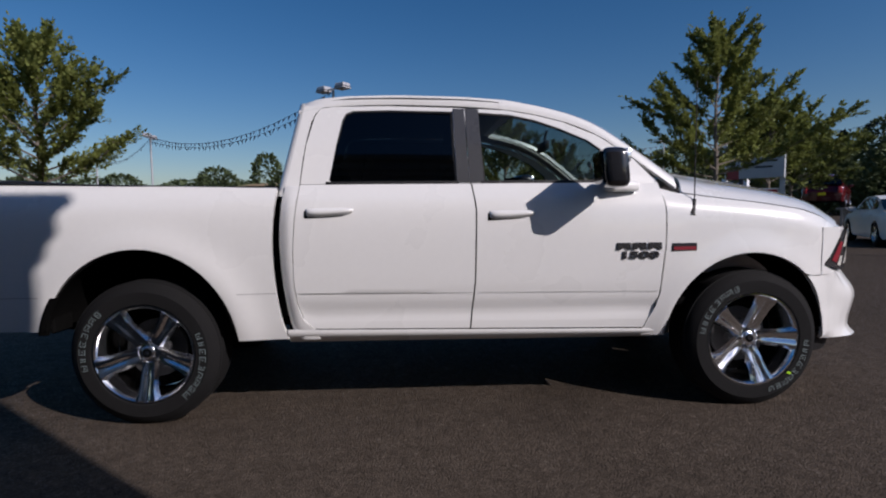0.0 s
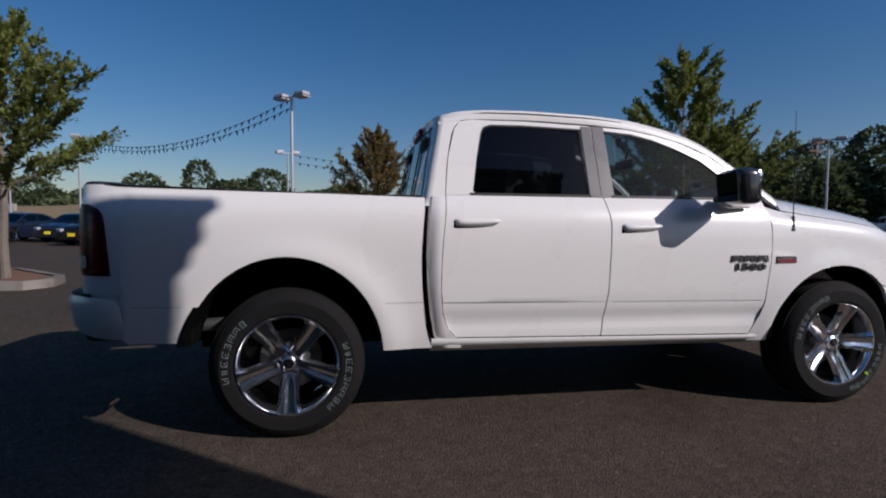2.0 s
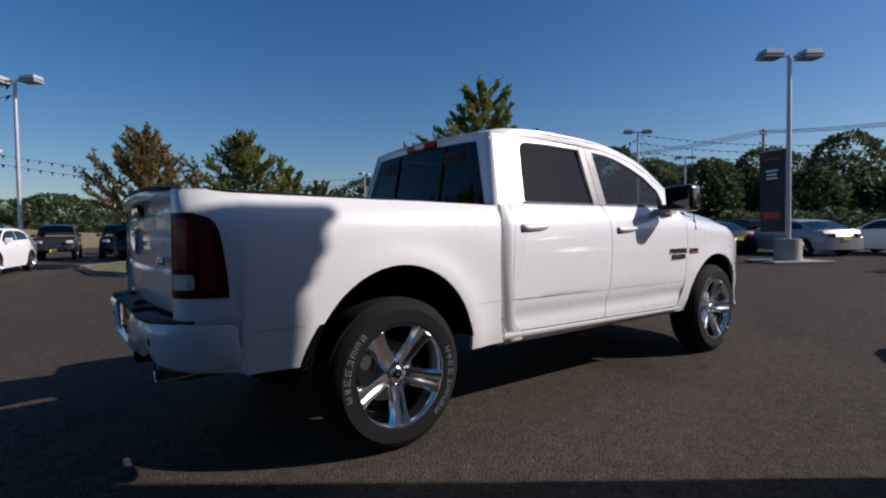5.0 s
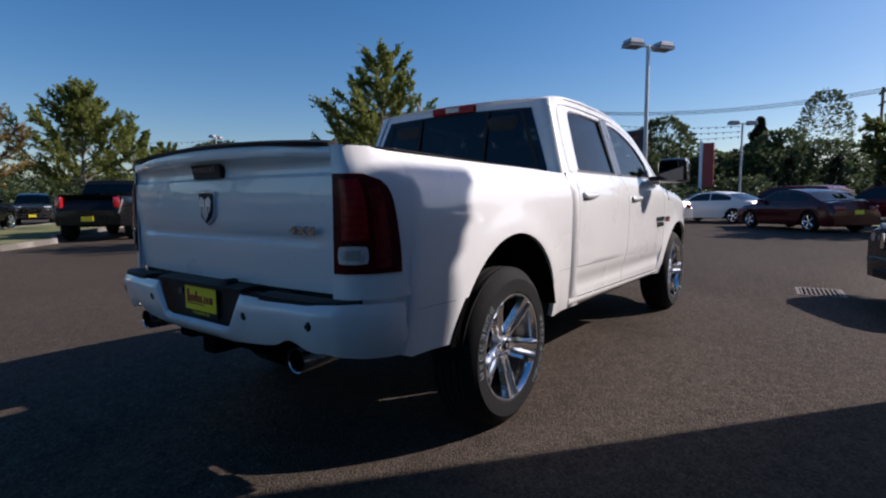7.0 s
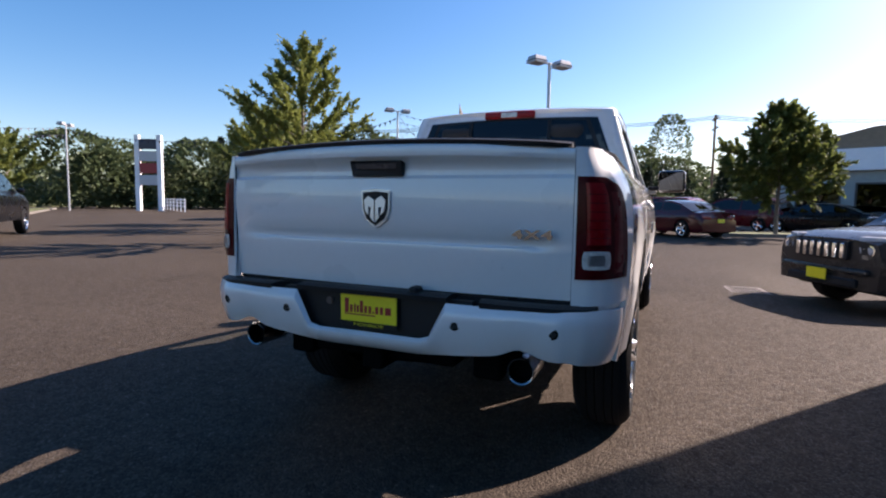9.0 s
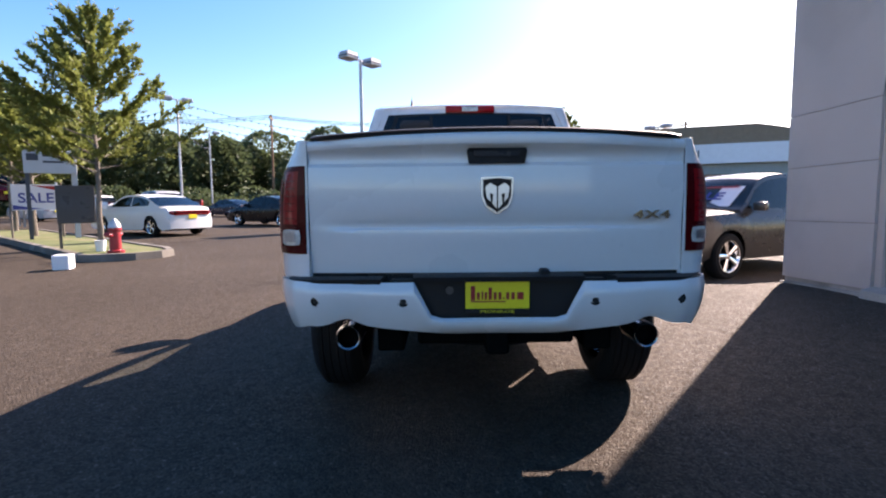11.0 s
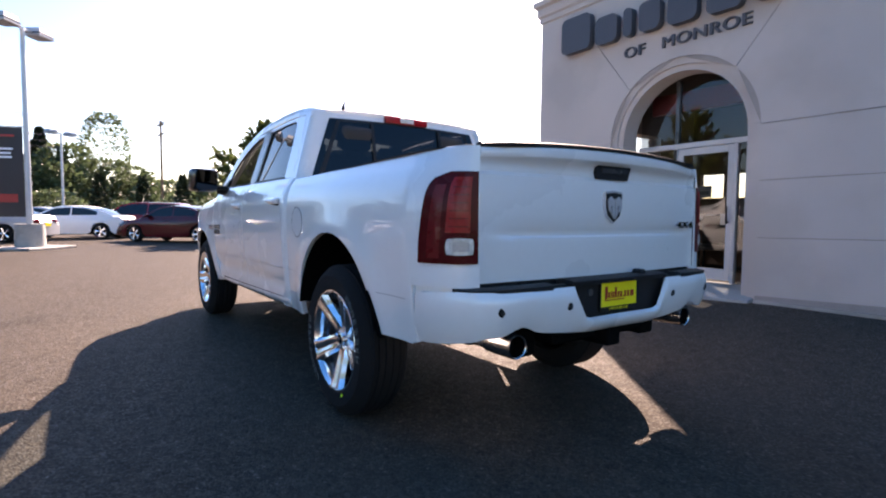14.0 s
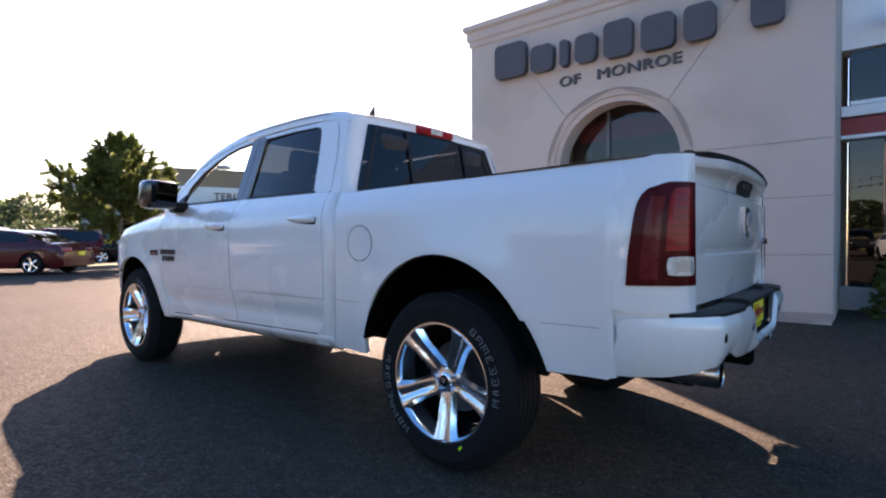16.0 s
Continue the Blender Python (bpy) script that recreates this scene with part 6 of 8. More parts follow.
def vehicle(kind, paint_mat, label, m, name="car", category="car", group="", tail_bar=False):
    q = SPECS[kind]
    root = thing(name, label, category, m, group)
    L, hw = q["L"], q["W"] / 2
    deck, roof = rounded(q["deck"], 0.07), soft_table(q["roof"])
    deck_raw = table(q["deck"])
    xf, xr = q["ax"] + q["wb"] / 2, q["ax"] - q["wb"] / 2
    ra = q["r"] + 0.055

    def plan(x):
        k = abs(x) / (L / 2)
        return 1 - 0.13 * max(0, (k - 0.70) / 0.30) ** 2.2

    def width(x, z, top):
        v = (z - q["sill"]) / max(0.05, top - q["sill"])
        return hw * plan(x) * (0.94 + 0.06 * math.sin(math.pi * min(1, 0.12 + 0.62 * v)) - 0.055 * max(0, v - 0.80) / 0.2)

    def bottom(x):
        b = q["sill"] + 0.05 * max(0, abs(x) / (L / 2) - 0.85) / 0.15
        for c in (xf, xr):
            k = (x - c) / ra
            if abs(k) < 1:
                b = max(b, q["r"] + ra * math.sqrt(1 - k * k))
        return b

    xs = [-L / 2 + L * k / 26 for k in range(27)]
    for c in (xf, xr):
        xs += [c - ra * math.cos(math.pi * k / 12) for k in range(13)]
    xs = sorted(set(round(x, 4) for x in xs))
    xs = [-L / 2 + 0.001 if x <= -L / 2 else L / 2 - 0.001 if x >= L / 2 else x for x in xs]
    bm = bmesh.new()
    for s in (-1, 1):
        def skin(u, v, s=s):
            top = deck(u) - 0.02
            lo = min(bottom(u), top - 0.05)
            z = lo + (top - lo) * v
            return (u, s * width(u, z, top), z)

        grid(skin, 0, 0, bm, us=xs, vs=[0, 0.12, 0.3, 0.5, 0.7, 0.85, 0.94, 1.0])
    # bonnet and boot
    grid(lambda u, v: (lambda top: (u, (2 * v - 1) * width(u, top, top), top + 0.05 * (1 - (2 * v - 1) ** 4)))(deck(u) - 0.02), 0, 0, bm, us=xs, vs=[k / 8 for k in range(9)])
    # front and rear faces
    for e in (-1, 1):
        x = e * (L / 2 - 0.001)
        top, lo = deck(x) - 0.02, min(bottom(x), deck(x) - 0.07)
        grid(lambda u, v: (lambda z: (x + e * 0.06 * (1 - (2 * u - 1) ** 2), (2 * u - 1) * width(x, z, top), z + 0.05 * (1 - (2 * u - 1) ** 4) * v))(lo + (top - lo) * v), 8, 4, bm)
    bmesh.ops.remove_doubles(bm, verts=bm.verts, dist=0.003)
    part("body", bm, paint_mat, root)
    part("underside", box(-L / 2 + 0.25, L / 2 - 0.25, -hw * 0.80, hw * 0.80, q["sill"] - 0.02, q["sill"] + 0.25), UNDER, root, smooth=0)
    # glasshouse
    x0, x1 = q["roof"][0][0], q["roof"][-1][0]
    c0, c1 = q["cut"]

    def roof_w(x):
        h = max(0.0, roof(x) - deck(x))
        return hw * (0.90 - 0.30 * h)

    def shell(x, k):
        z = max(roof(x), deck(x))
        return (x, k * roof_w(x), z + 0.035 * (1 - k * k))

    for nm, a, b, mat in (("rear_window", x0, c0, GLASSBLACK), ("roof", c0, c1, paint_mat), ("windscreen", c1, x1, GLASSBLACK)):
        bm = grid(lambda u, v: shell(a + (b - a) * u, 2 * v - 1), 10, 8)
        if nm == "roof":
            thicken(bm, 0.03)
        part(nm, bm, mat, root)
    s0, s1 = q["side"]
    for s in (-1, 1):
        def flank(x, v, off=0.0):
            zb, zt = deck(x) - 0.02, max(roof(x), deck(x))
            wb_, wt = hw * 0.935 * plan(x), roof_w(x)
            return (x, s * (wb_ + (wt - wb_) * v + off), zb + (zt - zb) * v)

        bm = grid(lambda u, v: flank(x0 + (x1 - x0) * u, v), 22, 4)
        part("side_frame", bm, paint_mat, root)
        posts = [s0, (s0 + s1) / 2 - 0.10, s1]
        for a, b in ((posts[0], posts[1] - 0.03), (posts[1] + 0.03, posts[2])):
            def pane(u, v):
                x = a + (b - a) * u
                h = max(roof(x) - deck(x), 0.01)
                lo, hi = 0.06 / max(h, 0.1), 1 - 0.07 / max(h, 0.16)
                if hi < lo:
                    lo = hi = 0.4
                return flank(x, lo + (hi - lo) * v, 0.006)

            part("side_window", grid(pane, 8, 3), GLASSBLACK, root)
        # lamps, mirror, handles
        xr_, xf_ = -L / 2 - 0.015, L / 2 - 0.10
        zt = deck_raw(-L / 2 + 0.12)
        tall = kind in ("suv", "van", "pickup", "jeep")
        bm = box(-0.06, 0.10, -0.17, 0.17, -0.08, 0.08, 0.03, seg=2) if not tall else box(-0.05, 0.09, -0.09, 0.09, -0.17, 0.17, 0.03, seg=2)
        part("tail_light", bm, CARTAIL, root, m=pose(-L / 2 + 0.045, s * hw * (0.66 if not tall else 0.77), zt - (0.17 if not tall else 0.20), 0, 0, -s * 22))
        bm = box(-0.10, 0.06, -0.17, 0.17, -0.075, 0.075, 0.03, seg=2)
        part("headlight", bm, CARHEAD, root, m=pose(L / 2 - 0.10, s * hw * 0.68, deck_raw(L / 2 - 0.22) - 0.09, 0, 0, s * 24))
        part("door_mirror", box(-0.06, 0.06, -0.10, 0.10, -0.07, 0.07, 0.03, seg=2), paint_mat, root, m=pose(s1 - 0.12, s * (hw * 0.94 + 0.10), deck(s1) + 0.08))
        for x in (s0 + 0.35, (s0 + s1) / 2 + 0.10):
            part("door_handle", box(-0.09, 0.09, -0.012, 0.02, -0.015, 0.015, 0.006), paint_mat, root, m=pose(x, s * width(x, 0.86, deck(x)), 0.86 * deck(x) / 1.0 if kind == "sedan" else deck(x) - 0.14))
        for c in (xf, xr):
            w = q["r"]
            mw = pose(c, s * (hw - 0.115), w, 0, 0, 0 if s > 0 else 180) @ Matrix.Diagonal((w, w * 0.95, w, 1))
            tyre = use("wheel", TYRE_ME, root, mw)
            use("rim", RIM_ME, tyre, Matrix.Identity(4))
            use("rim_back", WELL_ME, tyre, Matrix.Identity(4))
    zg = deck_raw(L / 2 - 0.15)
    fx = L / 2 + (0.045 if kind in ("suv", "jeep") else 0.02)
    gw, gh = (0.46, 0.36) if kind == "saloon" else (0.42, 0.30)
    gr = part("grille", box(fx, fx + 0.045, -gw, gw, zg - gh, zg - 0.07, 0.012), BLACKTRIM, root)
    if kind == "saloon":
        part("grille_trim", box(fx + 0.01, fx + 0.06, -gw - 0.02, gw + 0.02, zg - 0.085, zg - 0.055, 0.006), CHROME, gr)
    if kind == "suv":
        for y in (-0.66, -0.52, 0.52, 0.66):
            lens = part("headlamp_bowl", tube((L / 2 - 0.05, y, zg - 0.17), (L / 2 + 0.045 - 0.10 * (y / 0.9) ** 2 * 0.6, y, zg - 0.17), 0.078, 0.070, 18), CHROME, root)
            part("lamp_glass", tube((L / 2 - 0.01, y, zg - 0.17), (L / 2 + 0.050 - 0.06 * (y / 0.9) ** 2, y, zg - 0.17), 0.058, 0.045, 14), CARHEAD, lens)
        part("bumper_cover", box(L / 2 - 0.02, L / 2 + 0.075, -0.70, 0.70, 0.52, 0.60, 0.03, seg=2), paint_mat, root)
    if kind in ("jeep", "suv"):
        for k in range(7):
            y = -0.36 + 0.12 * k
            part("grille_bar", box(fx + 0.03, fx + 0.06, y - 0.030, y + 0.030, zg - 0.285, zg - 0.095, 0.008), CHROME, gr)
    part("front_plate", box(fx + 0.06, fx + 0.075, -0.16, 0.16, 0.42, 0.56, 0.004), PLATEYELLOW, root)
    part("rear_plate", box(-L / 2 - 0.075, -L / 2 - 0.055, -0.16, 0.16, 0.62, 0.76, 0.004), PLATEYELLOW, root)
    part("lower_grille", box(L / 2 - 0.02, fx + 0.035, -0.55, 0.55, q["sill"] + 0.06, q["sill"] + 0.17, 0.02), BLACKTRIM, root)
    if tail_bar:
        zb = deck_raw(-L / 2 + 0.12) - 0.16
        bar = part("light_bar", box(-L / 2 - 0.068, -L / 2 + 0.05, -0.66, 0.66, zb - 0.085, zb + 0.085, 0.03, seg=2), TAILDARK, root, "full-width red light bar")
        part("light_ring", box(-L / 2 - 0.074, -L / 2 - 0.06, -0.62, 0.62, zb + 0.035, zb + 0.06), TAILRED, bar)
        part("light_ring", box(-L / 2 - 0.074, -L / 2 - 0.06, -0.62, 0.62, zb - 0.06, zb - 0.035), TAILRED, bar)
    if kind == "pickup":
        # black slab on the closed deck, painting the shade of an open bed
        part("bed_hollow", box(-2.80, -1.05, -0.78, 0.78, 1.30, 1.405), UNDER, root, smooth=0)
    return root


def parked(kind, colour, x, y, hx, hy, label, **kw):
    m = Matrix.Translation((x, y, kw.pop("z", 0.0))) @ Matrix.Rotation(math.atan2(hy, hx), 4, "Z")
    return vehicle(kind, colour, label, m, **kw)


P_WHITE = paint("white", (0.74, 0.74, 0.73), 0.0, 0.45, 0.2, 0.42)
P_BLACK = paint("black", (0.005, 0.005, 0.006), 0.0, 0.3, 0.2)
P_SILVER = paint("silver", (0.36, 0.37, 0.39), 0.3, 0.45, 0.2, 0.42)
P_GREY = paint("grey", (0.022, 0.021, 0.021), 0.0, 0.45, 0.25)
P_RED = paint("dark_red", (0.075, 0.004, 0.007), 0.0, 0.5, 0.25, 0.2)
P_MAROON = paint("maroon", (0.12, 0.008, 0.012), 0.0, 0.4, 0.25)
P_BLUE = paint("dark_blue", (0.010, 0.014, 0.03), 0.0, 0.5, 0.3)
P_ORANGE = paint("orange", (0.55, 0.22, 0.03))

parked("sedan", P_WHITE, 16.4, 11.2, 0.49, 0.87, "white sports sedan with a red rear light bar", group="parked cars", tail_bar=True)
parked("sedan", P_BLACK, 23.6, 8.9, 0.49, 0.87, "black sedan parked in the angled row", group="parked cars")
parked("sedan", P_SILVER, 24.2, 5.3, 0.49, 0.87, "pale silver sedan behind the lamp post", group="parked cars")
parked("sedan", P_WHITE, 26.5, 2.3, 0.42, 0.91, "white two-door coupe in the angled row", group="parked cars")
parked("sedan", P_RED, 21.2, -1.4, 0.75, 0.66, "dark red sedan in the angled row", group="parked cars")
parked("van", P_MAROON, 28.6, -0.8, 0.55, 0.83, "dark red minivan behind the sedans", name="minivan", category="minivan")
parked("van", P_MAROON, 29.6, -4.8, 0.55, 0.83, "dark maroon minivan beyond the red sedan", name="minivan", category="minivan")
parked("sedan", P_BLACK, 27.6, -8.0, 0.5, 0.86, "black sedan beyond the tree island", group="parked cars")
suv = parked("suv", P_GREY, 6.15, -5.07, -0.445, 0.896, "dark grey compact SUV with a bright vertical-bar grille and sale banner", name="suv", category="SUV", z=-0.12)
parked("saloon", P_WHITE, -3.2, 18.9, -0.24, -0.97, "white large sedan facing the pickup", group="parked cars")
parked("saloon", paint("grey_silver", (0.085, 0.088, 0.095), 0.2, 0.45, 0.3), -7.9, 22.3, -0.2, -0.98, "silver grey sedan facing the pickup", group="parked cars")
parked("sedan", P_BLACK, -10.9, 23.6, -0.2, -0.98, "black sedan beside the silver grey sedan", group="parked cars")
for k, x in enumerate((-19.5, -16.6, -13.7, -10.9)):
    parked("sedan", (P_BLACK, P_BLUE, P_BLUE, P_BLACK)[k], x, 26.5 + 0.3 * k, -0.15, -0.99, "dark sedan in the row beside the road", group="dark row of cars")
for k, x in enumerate((-12.2, -9.4, -6.6, -3.8, -1.0, 1.8)):
    parked("jeep", (P_BLACK, P_BLACK, P_ORANGE, P_BLACK, P_GREY, P_BLACK)[k], x, 31.5 - 0.1 * k, -0.1, -0.99, ("black", "black", "orange", "black", "grey", "black")[k] + " boxy off-roader in the back row", name="off_roader", category="off-roader", group="back row")
parked("jeep", P_BLACK, 2.9, 25.4, 0.62, 0.78, "black boxy off-roader beside the grass island", name="off_roader", category="off-roader")
parked("pickup", P_BLACK, 5.6, 17.7, 0.63, 0.77, "black pickup truck parked nose away", name="black_pickup", category="pickup truck")
parked("suv", P_GREY, 7.4, 33.5, -0.3, -0.95, "dark grey SUV behind the grass island", name="suv", category="SUV")
parked("suv", P_BLACK, 11.6, 35.0, -0.3, -0.95, "black SUV behind the grass island", name="suv", category="SUV")
parked("suv", P_WHITE, 3.0, 38.0, -0.3, -0.95, "white SUV at the back of the lot", name="suv", category="SUV")
parked("suv", P_RED, 23.5, 22.6, 0.70, 0.71, "red SUV raised on a steel display ramp", name="suv", category="SUV", z=1.05)
parked("sedan", P_BLACK, 37.0, 22.5, 0.49, 0.87, "black sedan far along the angled row", group="parked cars")
parked("sedan", P_SILVER, 33.5, 28.5, 0.49, 0.87, "silver sedan far along the row", group="parked cars")
parked("pickup", P_WHITE, 44.0, 31.0, 0.49, 0.87, "white pickup far across the lot", name="white_pickup", category="pickup truck")
parked("van", P_SILVER, 40.0, 34.0, 0.49, 0.87, "silver minivan far across the lot", name="minivan", category="minivan")
parked("sedan", P_BLUE, 42.0, 18.5, 0.49, 0.87, "dark blue sedan far along the row", group="parked cars")
parked("van", P_BLACK, 38.0, 13.5, 0.49, 0.87, "black minivan behind the angled row", name="minivan", category="minivan")
parked("sedan", P_BLUE, 36.0, 8.5, 0.49, 0.87, "dark sedan behind the angled row", group="parked cars")
parked("sedan", P_SILVER, 34.0, 4.0, 0.49, 0.87, "silver sedan behind the white coupe", group="parked cars")
parked("pickup", P_SILVER, 29.0, 17.5, 0.49, 0.87, "silver pickup behind the white sedan", name="silver_pickup", category="pickup truck")
# sale banner in the SUV's windscreen
banner = thing("sale_banner", "white sale banner behind the SUV windscreen", "banner", Matrix.Translation((6.15, -5.07, -0.12)) @ Matrix.Rotation(math.atan2(0.896, -0.445), 4, "Z"))
BANNERWHITE = material("banner_white", (0.72, 0.70, 0.74), rough=0.6, var=0.06)
BANNERBLUE = material("banner_blue", (0.05, 0.06, 0.25), rough=0.6, var=0.1)
bm = grid(lambda u, v: (0.985 - 0.42 * v, -0.60 + 1.20 * u, 1.135 + 0.335 * v), 6, 3)
part("banner_cloth", bm, BANNERWHITE, banner, smooth=0)
bm = grid(lambda u, v: (0.62 - 0.03 * v, -0.52 + 1.04 * u, 1.445 + 0.03 * v), 6, 1)
part("red_stripe", bm, REDBAND, banner, smooth=0)
text_mesh("SALE", 0.30, 0.002, BANNERBLUE, "banner_lettering", banner, Matrix.Translation((0.800, 0, 1.300)) @ Matrix(((0, -0.782, 0.623, 0), (1, 0, 0, 0), (0, 0.623, 0.782, 0), (0, 0, 0, 1))) @ Matrix.Diagonal((1.15, 0.9, 1, 1)), 1.0, 0.008)
# display ramp under the red SUV
ramp = thing("display_ramp", "grey steel ramp that carries the red SUV", "ramp", Matrix.Translation((23.5, 22.6, 0.3)) @ Matrix.Rotation(math.atan2(0.71, 0.70), 4, "Z"))
for s in (-0.8, 0.8):
    part("ramp_track", box(-2.3, 2.3, s - 0.2, s + 0.2, 0.66, 0.748), STEEL, ramp, smooth=0)
    for x in (-1.9, 0.0, 1.9):
        part("ramp_leg", box(x - 0.05, x + 0.05, s - 0.05, s + 0.05, -0.3, 0.66), STEEL, ramp, smooth=0)
# ---- lamps, islands, signs ----
LAMPMETAL = material("lamp_head_metal", (0.40, 0.40, 0.42), rough=0.5, metal=0.2, var=0.15, scale=3)
LENSGREY = material("cloudy_lamp_glass", (0.22, 0.22, 0.23), rough=0.3, var=0.2)


def street_lamp(x, y, h, turn, base=False, label="grey steel lamp post with two box heads"):
    root = thing("street_lamp", label, "street lamp", pose(x, y, 0, 0, 0, turn), "lot lamps")
    z0 = 0.0
    if base:
        part("concrete_pad", box(-1.0, 1.0, -0.75, 0.75, 0.0, 0.08, 0.02), CONCRETE, root)
        part("concrete_base", tube((0, 0, 0.08), (0, 0, 0.78), 0.40, 0.38, 20), CONCRETE, root)
        z0 = 0.78
    part("pole", tube((0, 0, z0), (0, 0, h - 0.10), 0.085, 0.065, 12), POLE, root)
    part("cross_arm", box(-0.55, 0.55, -0.035, 0.035, h - 0.16, h - 0.09), POLE, root, smooth=0)
    for s in (-1, 1):
        bm = box(-0.31, 0.31, -0.25, 0.25, -0.13, 0.13, 0.02)
        for v in bm.verts:
            if v.co.z > 0.05:
                v.co.x *= 0.88
                v.co.y *= 0.90
        head = part("lamp_head", bm, LAMPMETAL, root, m=pose(s * 0.66, 0, h - 0.08))
        bm = box(-0.318, 0.318, -0.258, 0.258, -0.055, -0.015, 0.004)
        part("shadow_band", bm, GREYTRIM, head)
        bm = ring([(-0.325, -0.265), (0.325, -0.265), (0.325, 0.265), (-0.325, 0.265)], [(-0.25, -0.19), (0.25, -0.19), (0.25, 0.19), (-0.25, 0.19)], lambda x, y: (x, y, -0.125), 1)
        thicken(bm, 0.03)
        part("lens_rim", bm, LAMPMETAL, head, smooth=0)
        part("lamp_lens", box(-0.25, 0.25, -0.19, 0.19, -0.150, -0.132), LENSGREY, head, smooth=0)
    return root


street_lamp(-2.25, 21.9, 7.15, 140)
street_lamp(17.9, 3.35, 6.85, 145, True)
street_lamp(32.3, 17.8, 8.2, 140)
street_lamp(48.7, 22.9, 8.2, 140)
street_lamp(40.0, 2.9, 6.5, 130)
street_lamp(-4.6, 42.0, 7.0, 20)
street_lamp(-18.0, 36.5, 6.9, 100)
street_lamp(-31.0, 52.0, 7.0, 100)
street_lamp(33.0, 26.8, 7.2, 140)
street_lamp(28.0, 50.0, 8.0, 30)
street_lamp(33.0, -14.8, 6.2, 30)

# feather banner on the lamp post
flag = thing("pole_banner", "tall black printed banner fixed to a lamp post", "banner", pose(17.9, 3.35, 0, 0, 0, 65))
BANNERBLACK = material("banner_black", (0.022, 0.020, 0.022), rough=0.6, var=0.15)
bm = grid(lambda u, v: (0.10 + 1.05 * u, 0.03 * math.sin(5 * u + 3 * v), 1.0 + 2.75 * v), 8, 14)
thicken(bm, 0.006)
part("banner_cloth", bm, BANNERBLACK, flag)
for z, w, mat in ((3.45, 0.62, PLATERED), (3.05, 0.52, FASCIA), (2.92, 0.40, FASCIA), (2.80, 0.46, FASCIA), (1.45, 0.70, PLATERED)):
    bm = grid(lambda u, v: (0.62 - w / 2 + w * u, 0.045 + 0.0 * v, z + (0.06 if z > 2 else 0.25) * v), 2, 1)
    part("print_bar", bm, mat, flag, smooth=0)
part("banner_arm", tube((0.0, 0, 3.77), (1.18, 0, 3.77), 0.018), POLE, flag)
part("banner_arm", tube((0.0, 0, 0.98), (1.18, 0, 0.98), 0.018), POLE, flag)


def pennants(p, q, sag, n, size=1.0):
    root = thing("pennant_string", "string of small dark pennants hung between lamp posts", "pennants", group="pennant strings")
    p, q = Vector(p), Vector(q)
    at = lambda k: p.lerp(q, k) + Vector((0, 0, -4 * sag * k * (1 - k)))
    bm = cable([at(k / n) for k in range(n + 1)], 0.012)
    part("cord", bm, PENNANT, root, smooth=0)
    along = (q - p).normalized()
    ang = math.atan2(along.y, along.x)
    for k in range(n):
        c = at((k + 0.5) / n)
        use("pennant", PENNANT_ME, root, Matrix.Translation(c) @ Matrix.Rotation(ang, 4, "Z") @ Matrix.Rotation(radians(random.uniform(-35, 35)), 4, "X") @ Matrix.Rotation(radians(random.uniform(-12, 12)), 4, "Y") @ Matrix.Scale(size, 4))
    return root


PENNANT = material("navy_pennant", (0.014, 0.018, 0.045), rough=0.6, var=0.3, obj=0.3)
bm = bmesh.new()
vs = [bm.verts.new(v) for v in ((-0.10, 0, 0), (0.10, 0, 0), (0.02, 0.02, -0.27))]
bm.faces.new(vs)
vs2 = [bm.verts.new((v.co.x, v.co.y - 0.006, v.co.z)) for v in vs]
bm.faces.new(vs2[::-1])
PENNANT_ME = shared("pennant", bm, PENNANT, 0)
pennants((-2.25, 21.9, 6.95), (-18.0, 36.5, 6.75), 1.3, 44)
pennants((-2.25, 21.9, 6.55), (-18.0, 36.5, 6.45), 1.2, 44)
pennants((-18.0, 36.5, 6.7), (-31.0, 52.0, 6.7), 1.0, 34)
pennants((-4.6, 42.0, 6.8), (28.0, 50.0, 7.6), 1.2, 50)
pennants((-4.6, 42.0, 6.2), (28.0, 50.0, 7.0), 1.3, 50)
for dz in (0.0, 0.6, 1.2):
    pennants((32.3, 17.8, 7.9 - dz), (48.7, 22.9, 7.8 - dz), 0.5, 34, 0.7)
    pennants((32.3, 17.8, 7.9 - dz), (40.0, 2.9, 6.2 - 0.6 * dz), 0.6, 34, 0.55)
pennants((32.3, 17.8, 7.6), (33.0, 26.8, 6.9), 0.5, 20)
pennants((33.0, 26.8, 6.9), (28.0, 50.0, 7.4), 0.9, 40)


# mottled concrete, its base darkened to carry the shade of backlit kerb faces
KERB = material("shaded_weathered_kerb", (0.125, 0.112, 0.096), rough=0.9, var=0.35, scale=1.6, fine=50, bump=0.6, second=(0.22, 0.20, 0.175), second_scale=1.1)


